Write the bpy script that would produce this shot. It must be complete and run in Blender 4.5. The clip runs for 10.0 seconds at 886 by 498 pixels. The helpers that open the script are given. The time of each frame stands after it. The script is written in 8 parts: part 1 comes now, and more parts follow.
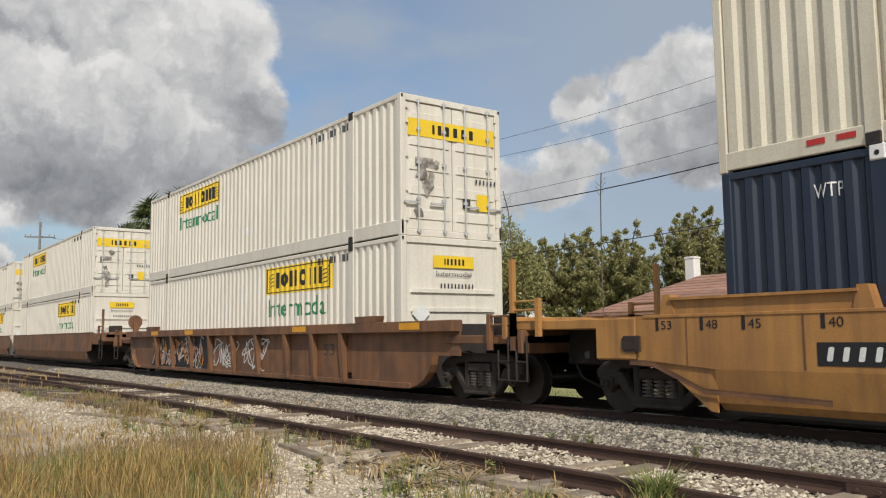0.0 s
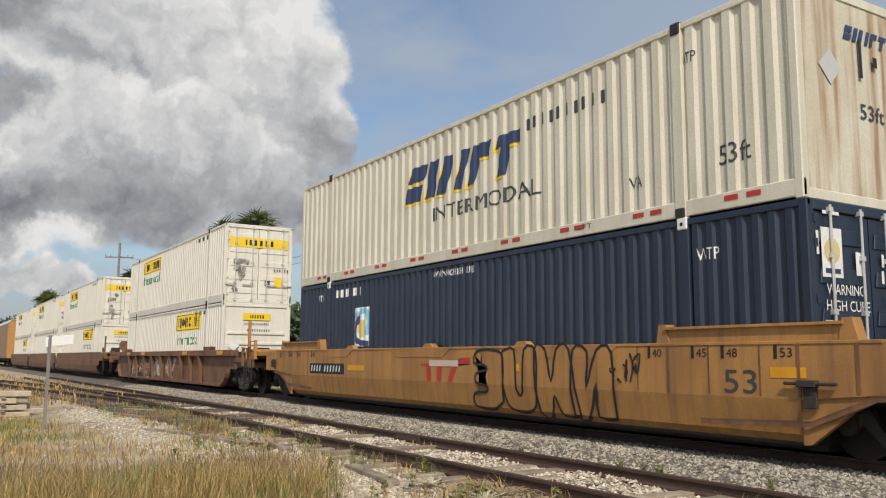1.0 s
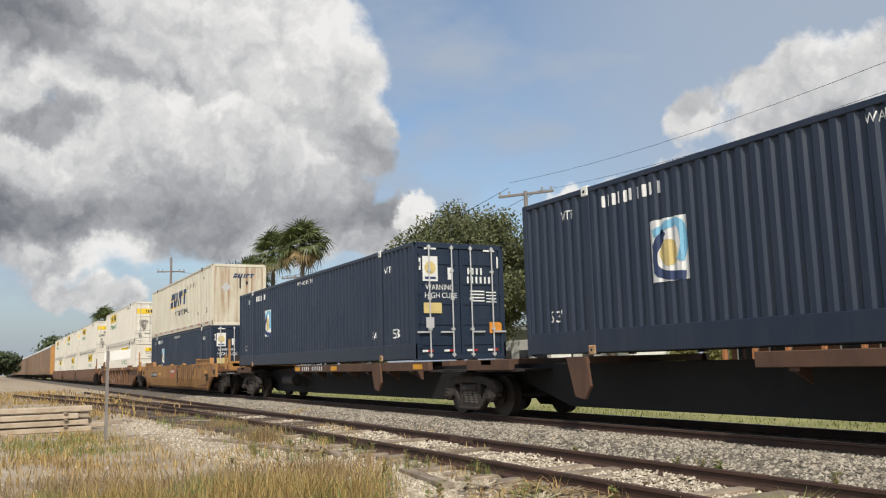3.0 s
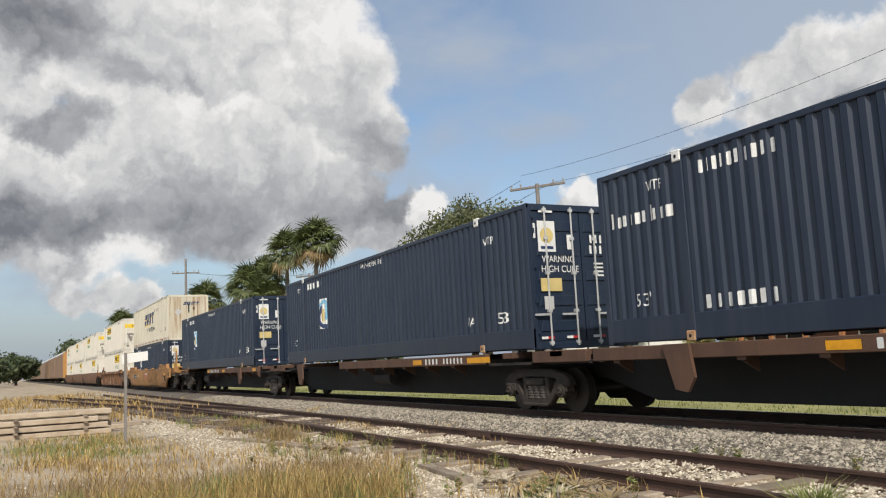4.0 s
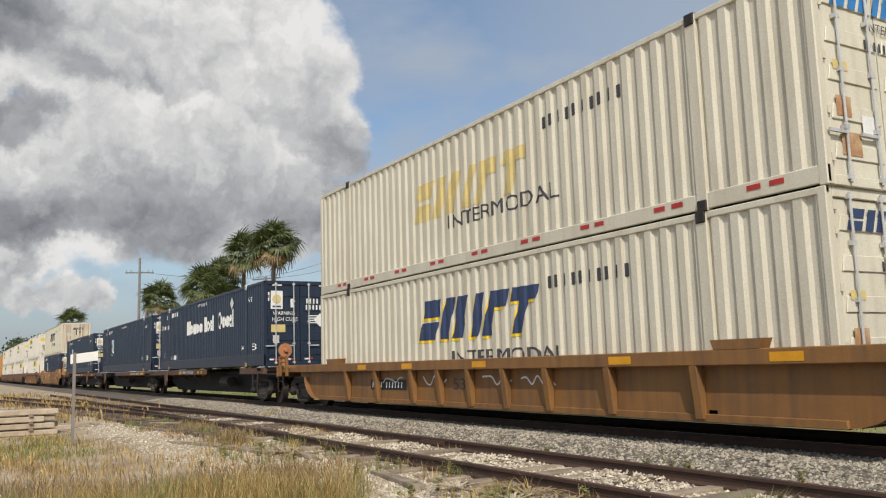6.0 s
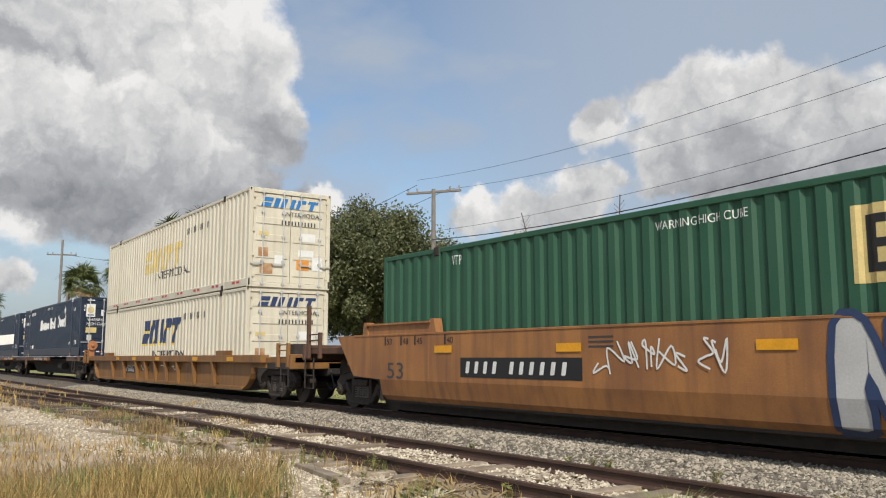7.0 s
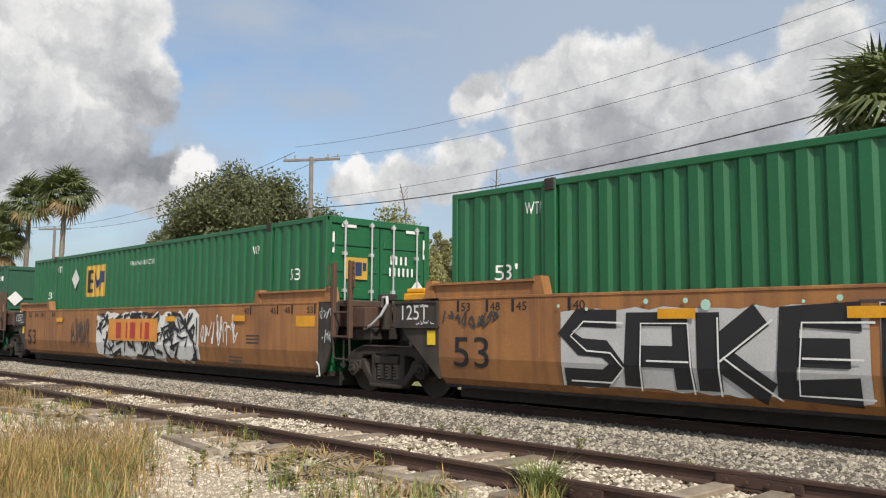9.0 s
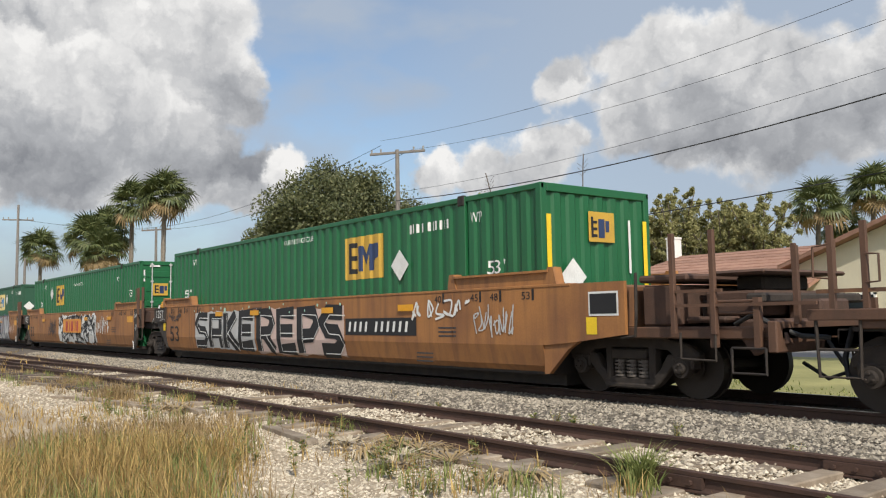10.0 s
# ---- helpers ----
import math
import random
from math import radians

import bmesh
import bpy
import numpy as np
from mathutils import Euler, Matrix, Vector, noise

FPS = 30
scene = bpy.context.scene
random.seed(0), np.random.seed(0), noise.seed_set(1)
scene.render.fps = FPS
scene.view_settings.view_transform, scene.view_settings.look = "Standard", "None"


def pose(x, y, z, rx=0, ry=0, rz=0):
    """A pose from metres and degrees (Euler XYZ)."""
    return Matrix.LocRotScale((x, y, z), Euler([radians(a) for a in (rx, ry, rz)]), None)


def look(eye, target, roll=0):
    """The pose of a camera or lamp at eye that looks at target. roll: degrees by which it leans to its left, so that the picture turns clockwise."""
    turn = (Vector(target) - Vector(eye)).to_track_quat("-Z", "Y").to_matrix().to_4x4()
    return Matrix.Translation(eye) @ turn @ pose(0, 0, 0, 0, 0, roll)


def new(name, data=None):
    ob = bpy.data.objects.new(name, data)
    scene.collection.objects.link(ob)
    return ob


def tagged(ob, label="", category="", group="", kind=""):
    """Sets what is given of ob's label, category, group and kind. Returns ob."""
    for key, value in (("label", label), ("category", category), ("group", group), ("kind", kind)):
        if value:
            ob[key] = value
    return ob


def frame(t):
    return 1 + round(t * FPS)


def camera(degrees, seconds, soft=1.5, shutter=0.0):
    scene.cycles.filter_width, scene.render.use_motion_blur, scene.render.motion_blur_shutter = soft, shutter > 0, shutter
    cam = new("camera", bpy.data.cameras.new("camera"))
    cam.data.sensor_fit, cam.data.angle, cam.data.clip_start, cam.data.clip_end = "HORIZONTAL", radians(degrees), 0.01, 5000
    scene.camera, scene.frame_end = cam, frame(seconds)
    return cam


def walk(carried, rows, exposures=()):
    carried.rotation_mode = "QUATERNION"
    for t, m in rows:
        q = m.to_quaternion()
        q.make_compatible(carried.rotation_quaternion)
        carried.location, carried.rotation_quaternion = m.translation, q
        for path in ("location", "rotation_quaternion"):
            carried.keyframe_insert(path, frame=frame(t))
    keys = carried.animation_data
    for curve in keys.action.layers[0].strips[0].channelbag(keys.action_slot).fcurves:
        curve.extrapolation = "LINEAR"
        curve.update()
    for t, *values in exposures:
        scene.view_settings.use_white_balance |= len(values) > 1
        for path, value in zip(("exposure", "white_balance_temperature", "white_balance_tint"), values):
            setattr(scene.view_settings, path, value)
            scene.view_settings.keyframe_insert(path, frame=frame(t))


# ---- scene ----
cam = camera(55.76, 10.0, soft=1.15)
EYE = Vector((0.0, 0.0, 1.5))


def aim(yaw, pitch, roll):
    y, p = radians(yaw), radians(pitch)
    return look(EYE, EYE + Vector((-math.sin(y) * math.cos(p), math.cos(y) * math.cos(p), math.sin(p))), roll)


walk(cam, [
    (0.0, aim(53.75, 5.91, -0.66)),
    (0.5, aim(56.28, 6.55, -0.26)),
    (1.0, aim(58.34, 7.50, 0.32)),
    (1.5, aim(60.10, 7.95, 0.59)),
    (2.0, aim(61.01, 8.04, 0.14)),
    (2.5, aim(61.25, 7.92, -0.76)),
    (4.0, aim(62.37, 7.39, -2.93)),
    (4.5, aim(63.22, 7.36, -2.83)),
    (5.0, aim(63.29, 7.42, -2.60)),
    (5.5, aim(61.99, 7.59, -2.39)),
    (7.0, aim(54.98, 7.35, -0.04)),
    (7.5, aim(53.63, 6.64, 0.58)),
    (8.0, aim(49.36, 6.45, 0.33)),
    (8.5, aim(46.51, 6.04, 0.50)),
    (9.0, aim(46.55, 5.35, 0.34)),
    (9.5, aim(49.42, 4.85, -0.38)),
    (10.0, aim(52.58, 4.64, -0.97)),
], exposures=((0.0, -0.2), (1.0, -0.14), (2.5, -0.05), (4.0, -0.02), (5.5, -0.15), (7.0, -0.02), (8.0, 0.02), (9.5, 0.12), (10.0, 0.05)))

# ---- sky, sun, exposure ----
SUN_DIR = Vector((0.65, -0.31, 0.70)).normalized()
sun = new("sun", bpy.data.lights.new("sun", "SUN"))
sun.data.energy, sun.data.angle, sun.data.color = 3.9, radians(0.8), (1.0, 0.94, 0.84)
sun.matrix_world = look(SUN_DIR * 50, (0, 0, 0))


def sky_dir(az, el):
    a, e = radians(az), radians(el)
    return (-math.sin(a) * math.cos(e), math.cos(a) * math.cos(e), math.sin(e))


# cumulus masses: azimuth from the track's normal, elevation, angular radius
CLOUDS = [
    (71.5, 20.9, 5.4), (76.5, 21.9, 4.0), (68.0, 19.4, 3.7), (66.5, 15.2, 2.6), (71.7, 14.6, 4.4), (77, 14.2, 5.0),
    (83.2, 14.8, 5.4), (88.3, 12.6, 5.0), (69.5, 11.3, 4.0), (77.8, 10.8, 4.6), (86.6, 10.6, 4.4),
    (90, 21, 5.2), (93.4, 16.4, 5.4), (63.4, 10.2, 1.9), (64.7, 8.8, 2.2), (66.5, 8.3, 2.3),
    (84.4, 5.4, 1.6), (86.9, 5.5, 1.3), (82.3, 5.0, 1.4), (36.5, 18.0, 2.6), (39.5, 16.4, 2.8), (43.7, 15.2, 2.2),
    (34.1, 14.6, 3.6), (29.0, 14.6, 3.8), (40.3, 12.8, 2.6), (35.9, 12.0, 3.3), (52.3, 10.0, 1.7), (49.1, 10.2, 2.2),
    (30.8, 10.8, 3.6), (20.8, 18.1, 3.2), (19.7, 14.0, 3.4), (45.2, 11.0, 2.3), (74, 27, 5), (110, 15, 9), (5, 16, 8),
    (70.5, 10.8, 3.2), (75.5, 10.8, 3.6), (81, 10.5, 3.6), (86.5, 10.4, 3.6), (92, 10.8, 4), (82, 20.5, 5.0), (84, 25, 5.0), (33, 16.5, 3.0),
    (26, 11.5, 3.6), (24, 15.5, 3.0),
    (140, 18, 10), (-40, 14, 9), (-80, 20, 10), (180, 22, 9),
]

# crowns and shaded hollows of the clouds: azimuth, elevation, radius, tone, fall to the foot, softness of the rim, flattening
HEADS = [
    (71.5, 20.0, 7.0, 0.74, 0.22, 0.25, 1.0), (77.5, 21.5, 4.6, 0.70, 0.20, 0.3, 1.0), (66.6, 19.6, 3.4, 0.76, 0.22, 0.25, 1.0),
    (67.2, 14.6, 4.0, 0.48, 0.16, 0.5, 1.0), (84.0, 15.5, 6.0, 0.66, 0.18, 0.4, 1.0), (90.5, 14.0, 6.0, 0.64, 0.2, 0.4, 1.0),
    (80.8, 14.6, 4.0, 0.70, 0.26, 0.3, 1.0), (75.6, 13.8, 4.6, 0.68, 0.30, 0.22, 1.0), (71.6, 12.6, 3.4, 0.60, 0.28, 0.3, 1.0),
    (85.2, 12.6, 4.2, 0.66, 0.30, 0.3, 1.0), (90.5, 11.6, 4.2, 0.64, 0.30, 0.3, 1.0), (66.2, 11.3, 2.8, 0.44, 0.2, 0.5, 1.0),
    (78.5, 9.3, 6.5, 0.31, 0.12, 0.7, 2.3), (89.0, 9.3, 6.0, 0.30, 0.12, 0.7, 2.3), (70.5, 9.6, 4.5, 0.40, 0.12, 0.7, 2.0), (63.0, 10.0, 2.6, 0.98, 0.15, 0.3, 1.0), (88.5, 21.8, 6.0, 0.20, 0.08, 0.7, 1.3), (83.6, 19.0, 2.8, 0.30, 0.1, 0.8, 1.3),
    (87.6, 15.9, 3.6, 0.24, 0.1, 0.7, 2.0), (79.9, 18.9, 1.5, 0.42, 0.1, 0.9, 1.0), (79.6, 13.2, 2.2, 0.44, 0.1, 0.9, 1.6),
    (36.0, 15.6, 5.0, 0.66, 0.22, 0.3, 1.0), (41.0, 14.4, 3.6, 0.66, 0.24, 0.3, 1.0), (44.2, 14.8, 2.2, 0.80, 0.2, 0.4, 1.0),
    (33.0, 13.0, 5.0, 0.46, 0.14, 0.5, 1.0), (27.5, 12.6, 5.2, 0.50, 0.2, 0.4, 1.0), (38.6, 12.2, 3.0, 0.52, 0.24, 0.3, 1.0),
    (21.5, 16.0, 4.4, 0.66, 0.22, 0.3, 1.0), (52.4, 9.8, 3.0, 0.95, 0.2, 0.4, 1.0), (48.6, 10.2, 3.4, 0.80, 0.24, 0.4, 1.0), (84.2, 5.4, 3.4, 0.98, 0.25, 0.4, 1.0),
]


def build_world():
    world = bpy.data.worlds.new("sky")
    scene.world = world
    world.use_nodes = True
    nt = world.node_tree
    nt.nodes.clear()

    def density_group(detail, fine_amount):
        g = bpy.data.node_groups.new("cloud_density", "ShaderNodeTree")
        g.interface.new_socket("Way", in_out="INPUT", socket_type="NodeSocketVector")
        g.interface.new_socket("Density", in_out="OUTPUT", socket_type="NodeSocketFloat")
        n, l = g.nodes, g.links
        gi, go = n.new("NodeGroupInput"), n.new("NodeGroupOutput")

        def noise_at(scale, detail, rough):
            t = n.new("ShaderNodeTexNoise")
            t.inputs["Scale"].default_value, t.inputs["Detail"].default_value, t.inputs["Roughness"].default_value = scale, detail, rough
            l.new(gi.outputs[0], t.inputs["Vector"])
            return t

        big = noise_at(8.0, detail, 0.56)
        sub = n.new("ShaderNodeVectorMath")
        sub.operation = "SUBTRACT"
        l.new(big.outputs["Color"], sub.inputs[0])
        sub.inputs[1].default_value = (0.5, 0.5, 0.5)
        mul = n.new("ShaderNodeVectorMath")
        mul.operation = "SCALE"
        mul.inputs["Scale"].default_value = 0.13
        l.new(sub.outputs[0], mul.inputs[0])
        add = n.new("ShaderNodeVectorMath")
        l.new(gi.outputs[0], add.inputs[0])
        l.new(mul.outputs[0], add.inputs[1])
        last = None
        for az, el, r in CLOUDS:
            d = n.new("ShaderNodeVectorMath")
            d.operation = "DISTANCE"
            l.new(add.outputs[0], d.inputs[0])
            d.inputs[1].default_value = sky_dir(az, el)
            m = n.new("ShaderNodeMath")
            m.operation = "MULTIPLY_ADD"
            l.new(d.outputs["Value"], m.inputs[0])
            m.inputs[1].default_value, m.inputs[2].default_value = -1 / radians(r), 1.0
            if last:
                k = n.new("ShaderNodeMath")
                k.operation = "SMOOTH_MAX"
                k.inputs[2].default_value = 0.45
                l.new(last.outputs[0], k.inputs[0])
                l.new(m.outputs[0], k.inputs[1])
                last = k
            else:
                last = m
        fine = noise_at(26, detail + 1, 0.60)
        mix = n.new("ShaderNodeMath")
        mix.operation = "MULTIPLY_ADD"
        l.new(fine.outputs["Fac"], mix.inputs[0])
        mix.inputs[1].default_value = fine_amount
        l.new(last.outputs[0], mix.inputs[2])
        l.new(mix.outputs[0], go.inputs[0])
        return g

    shape = density_group(7, 0.55)
    n, l = nt.nodes, nt.links
    coord = n.new("ShaderNodeTexCoord")

    def dens(vec, tree):
        q = n.new("ShaderNodeGroup")
        q.node_tree = tree
        l.new(vec, q.inputs[0])
        return q.outputs[0]

    def math_node(op, a, b=None, c=None, clamp=False):
        m = n.new("ShaderNodeMath")
        m.operation, m.use_clamp = op, clamp
        for i, v in enumerate((a, b, c)):
            if v is None:
                continue
            if isinstance(v, (int, float)):
                m.inputs[i].default_value = v
            else:
                l.new(v, m.inputs[i])
        return m.outputs[0]

    way = coord.outputs["Generated"]
    here = dens(way, shape)
    cover = n.new("ShaderNodeMapRange")
    cover.interpolation_type = "SMOOTHSTEP"
    cover.inputs["From Min"].default_value, cover.inputs["From Max"].default_value = 0.22, 0.52
    l.new(here, cover.inputs["Value"])
    # billowing heads, back to front: each pale at its crown and greyer below
    wob = n.new("ShaderNodeTexNoise")
    wob.inputs["Scale"].default_value, wob.inputs["Detail"].default_value, wob.inputs["Roughness"].default_value = 11, 7, 0.62
    l.new(way, wob.inputs["Vector"])
    wsub, wmul, wadd = n.new("ShaderNodeVectorMath"), n.new("ShaderNodeVectorMath"), n.new("ShaderNodeVectorMath")
    wsub.operation, wmul.operation = "SUBTRACT", "SCALE"
    l.new(wob.outputs["Color"], wsub.inputs[0])
    wsub.inputs[1].default_value = (0.5, 0.5, 0.5)
    l.new(wsub.outputs[0], wmul.inputs[0])
    wmul.inputs["Scale"].default_value = 0.125
    l.new(way, wadd.inputs[0])
    l.new(wmul.outputs[0], wadd.inputs[1])
    bent = n.new("ShaderNodeSeparateXYZ")
    l.new(wadd.outputs[0], bent.inputs[0])
    lit = 0.66
    for az, el, r, tone, fall, soft_edge, flat in HEADS:
        d0, d1, d2 = n.new("ShaderNodeVectorMath"), n.new("ShaderNodeVectorMath"), n.new("ShaderNodeVectorMath")
        d0.operation, d1.operation, d2.operation = "SUBTRACT", "MULTIPLY", "LENGTH"
        l.new(wadd.outputs[0], d0.inputs[0])
        centre = sky_dir(az, el)
        d0.inputs[1].default_value = centre
        l.new(d0.outputs[0], d1.inputs[0])
        d1.inputs[1].default_value = (1, 1, flat)
        l.new(d1.outputs[0], d2.inputs[0])
        near = math_node("MULTIPLY_ADD", d2.outputs["Value"], -1 / radians(r), 1.0)
        mask = n.new("ShaderNodeMapRange")
        mask.interpolation_type = "SMOOTHSTEP"
        mask.inputs["From Min"].default_value, mask.inputs["From Max"].default_value = 0.0, soft_edge
        l.new(near, mask.inputs["Value"])
        up = math_node("MULTIPLY_ADD", bent.outputs["Z"], fall / radians(r), tone - fall * centre[2] / radians(r))
        up = math_node("MINIMUM", up, tone + fall * 0.9)
        mx = n.new("ShaderNodeMix")
        l.new(mask.outputs[0], mx.inputs[0])
        if isinstance(lit, float):
            mx.inputs[2].default_value = lit
        else:
            l.new(lit, mx.inputs[2])
        l.new(up, mx.inputs[3])
        lit = mx.outputs[0]
    grain = n.new("ShaderNodeTexNoise")
    grain.inputs["Scale"].default_value, grain.inputs["Detail"].default_value, grain.inputs["Roughness"].default_value = 20, 7, 0.55
    l.new(wadd.outputs[0], grain.inputs["Vector"])
    lit = math_node("ADD", lit, math_node("MULTIPLY_ADD", grain.outputs["Fac"], 0.30, -0.15))
    # cauliflower puffs, two sizes
    for scale, gain_ in ((13.0, 0.34), (34.0, 0.18)):
        puff = n.new("ShaderNodeTexVoronoi")
        puff.feature = "SMOOTH_F1"
        puff.inputs["Scale"].default_value, puff.inputs["Detail"].default_value, puff.inputs["Roughness"].default_value = scale, 2.0, 0.55
        puff.inputs["Smoothness"].default_value = 0.35
        l.new(wadd.outputs[0], puff.inputs["Vector"])
        lit = math_node("ADD", lit, math_node("MULTIPLY_ADD", puff.outputs["Distance"], -gain_, gain_ * 0.98))
    thin = math_node("MULTIPLY_ADD", here, -0.10, 0.10)
    lit = math_node("ADD", lit, thin)
    sepz = n.new("ShaderNodeSeparateXYZ")
    l.new(way, sepz.inputs[0])
    base = n.new("ShaderNodeMapRange")
    base.inputs["From Min"].default_value, base.inputs["From Max"].default_value = 0.145, 0.235
    base.inputs["To Min"].default_value, base.inputs["To Max"].default_value = -0.16, 0.02
    l.new(sepz.outputs["Z"], base.inputs["Value"])
    lit = math_node("ADD", lit, base.outputs[0], clamp=True)
    ramp = n.new("ShaderNodeValToRGB")
    e = ramp.color_ramp.elements
    e[0].position, e[0].color = 0.05, (0.185, 0.195, 0.22, 1)
    e[1].position, e[1].color = 1.0, (0.87, 0.86, 0.845, 1)
    mid = e.new(0.5)
    mid.color = (0.43, 0.44, 0.46, 1)
    l.new(lit, ramp.inputs[0])
    sky = n.new("ShaderNodeTexSky")
    sky.sky_type, sky.sun_disc = "NISHITA", False
    sky.sun_elevation = math.asin(SUN_DIR.z)
    sky.sun_rotation = math.atan2(SUN_DIR.x, SUN_DIR.y)
    sky.air_density, sky.dust_density, sky.ozone_density = 1.0, 2.2, 1.2
    # thin high veil
    veil = n.new("ShaderNodeTexNoise")
    veil.inputs["Scale"].default_value, veil.inputs["Detail"].default_value = 5, 5
    stretch = n.new("ShaderNodeMapping")
    stretch.inputs["Scale"].default_value = (1, 1.6, 3.2)
    l.new(way, stretch.inputs["Vector"])
    l.new(stretch.outputs[0], veil.inputs["Vector"])
    vr = n.new("ShaderNodeMapRange")
    vr.inputs["From Min"].default_value, vr.inputs["From Max"].default_value = 0.32, 0.70
    vr.inputs["To Max"].default_value = 0.9
    l.new(veil.outputs["Fac"], vr.inputs["Value"])
    sep = n.new("ShaderNodeSeparateXYZ")
    l.new(way, sep.inputs[0])
    haze = n.new("ShaderNodeMapRange")
    haze.inputs["From Min"].default_value, haze.inputs["From Max"].default_value = 0.0, 0.17
    haze.inputs["To Min"].default_value, haze.inputs["To Max"].default_value = 0.75, 0.0
    l.new(sep.outputs["Z"], haze.inputs["Value"])
    soft = math_node("MAXIMUM", vr.outputs[0], haze.outputs[0])
    # pale milky cirrus towards the road
    toward = n.new("ShaderNodeVectorMath")
    toward.operation = "DOT_PRODUCT"
    l.new(way, toward.inputs[0])
    toward.inputs[1].default_value = sky_dir(24, 19)
    milk = n.new("ShaderNodeMapRange")
    milk.interpolation_type = "SMOOTHSTEP"
    milk.inputs["From Min"].default_value, milk.inputs["From Max"].default_value = math.cos(radians(38)), math.cos(radians(10))
    milk.inputs["To Max"].default_value = 0.85
    l.new(toward.outputs["Value"], milk.inputs["Value"])
    soft = math_node("MAXIMUM", soft, milk.outputs[0])
    gain = n.new("ShaderNodeVectorMath")
    gain.operation = "MULTIPLY"
    l.new(sky.outputs[0], gain.inputs[0])
    gain.inputs[1].default_value = (0.140, 0.145, 0.146)
    m1 = n.new("ShaderNodeMix")
    m1.data_type = "RGBA"
    l.new(soft, m1.inputs["Factor"])
    l.new(gain.outputs[0], m1.inputs["A"])
    m1.inputs["B"].default_value = (0.41, 0.475, 0.57, 1)
    m2 = n.new("ShaderNodeMix")
    m2.data_type = "RGBA"
    l.new(cover.outputs[0], m2.inputs["Factor"])
    l.new(m1.outputs["Result"], m2.inputs["A"])
    l.new(ramp.outputs[0], m2.inputs["B"])
    bg = n.new("ShaderNodeBackground")
    l.new(m2.outputs["Result"], bg.inputs["Color"])
    bg.inputs["Strength"].default_value = 1.0
    o = n.new("ShaderNodeOutputWorld")
    l.new(bg.outputs[0], o.inputs[0])


build_world()

# ---- materials ----


def surface(name, base, rough=0.6, metal=0.0, alt=None, scale=3.0, amount=0.5, fine=40.0, bump=0.15, vary=0.0, streak=0.0, streak_col=(0.1, 0.06, 0.035)):
    """Painted or natural surface: two scales of variation, relief, optional vertical run-off streaks."""
    m = bpy.data.materials.new(name)
    m.use_nodes = True
    n, l = m.node_tree.nodes, m.node_tree.links
    b = n["Principled BSDF"]
    b.inputs["Roughness"].default_value, b.inputs["Metallic"].default_value = rough, metal
    tc = n.new("ShaderNodeTexCoord")
    alt = alt or tuple(c * 0.6 for c in base)
    t1, t2 = n.new("ShaderNodeTexNoise"), n.new("ShaderNodeTexNoise")
    t1.inputs["Scale"].default_value, t1.inputs["Detail"].default_value = scale, 6
    t2.inputs["Scale"].default_value, t2.inputs["Detail"].default_value = fine, 4
    l.new(tc.outputs["Object"], t1.inputs["Vector"])
    l.new(tc.outputs["Object"], t2.inputs["Vector"])
    r = n.new("ShaderNodeMapRange")
    r.inputs["From Min"].default_value, r.inputs["From Max"].default_value = 0.42, 0.72
    r.inputs["To Max"].default_value = amount
    l.new(t1.outputs["Fac"], r.inputs["Value"])
    mix = n.new("ShaderNodeMix")
    mix.data_type = "RGBA"
    mix.inputs["A"].default_value, mix.inputs["B"].default_value = (*base, 1), (*alt, 1)
    l.new(r.outputs[0], mix.inputs["Factor"])
    col = mix.outputs["Result"]
    h = n.new("ShaderNodeHueSaturation")
    hv = n.new("ShaderNodeMapRange")
    hv.inputs["To Min"].default_value, hv.inputs["To Max"].default_value = 0.8, 1.2
    l.new(t2.outputs["Fac"], hv.inputs["Value"])
    l.new(hv.outputs[0], h.inputs["Value"])
    l.new(col, h.inputs["Color"])
    col = h.outputs[0]
    if streak:
        mp, t3 = n.new("ShaderNodeMapping"), n.new("ShaderNodeTexNoise")
        mp.inputs["Scale"].default_value = (5, 5, 0.35)
        t3.inputs["Scale"].default_value, t3.inputs["Detail"].default_value = 1.3, 5
        l.new(tc.outputs["Object"], mp.inputs["Vector"])
        l.new(mp.outputs[0], t3.inputs["Vector"])
        r3 = n.new("ShaderNodeMapRange")
        r3.inputs["From Min"].default_value, r3.inputs["From Max"].default_value, r3.inputs["To Max"].default_value = 0.44, 0.70, streak
        l.new(t3.outputs["Fac"], r3.inputs["Value"])
        ms = n.new("ShaderNodeMix")
        ms.data_type = "RGBA"
        l.new(r3.outputs[0], ms.inputs["Factor"])
        l.new(col, ms.inputs["A"])
        ms.inputs["B"].default_value = (*streak_col, 1)
        col = ms.outputs["Result"]
    if vary:
        oi, hs, mr = n.new("ShaderNodeObjectInfo"), n.new("ShaderNodeHueSaturation"), n.new("ShaderNodeMapRange")
        mr.inputs["To Min"].default_value, mr.inputs["To Max"].default_value = 1 - vary, 1 + vary
        l.new(oi.outputs["Random"], mr.inputs["Value"])
        l.new(mr.outputs[0], hs.inputs["Value"])
        l.new(col, hs.inputs["Color"])
        col = hs.outputs[0]
    l.new(col, b.inputs["Base Color"])
    if bump:
        bp = n.new("ShaderNodeBump")
        bp.inputs["Strength"].default_value, bp.inputs["Distance"].default_value = bump, 0.02
        l.new(t2.outputs["Fac"], bp.inputs["Height"])
        l.new(bp.outputs[0], b.inputs["Normal"])
    return m


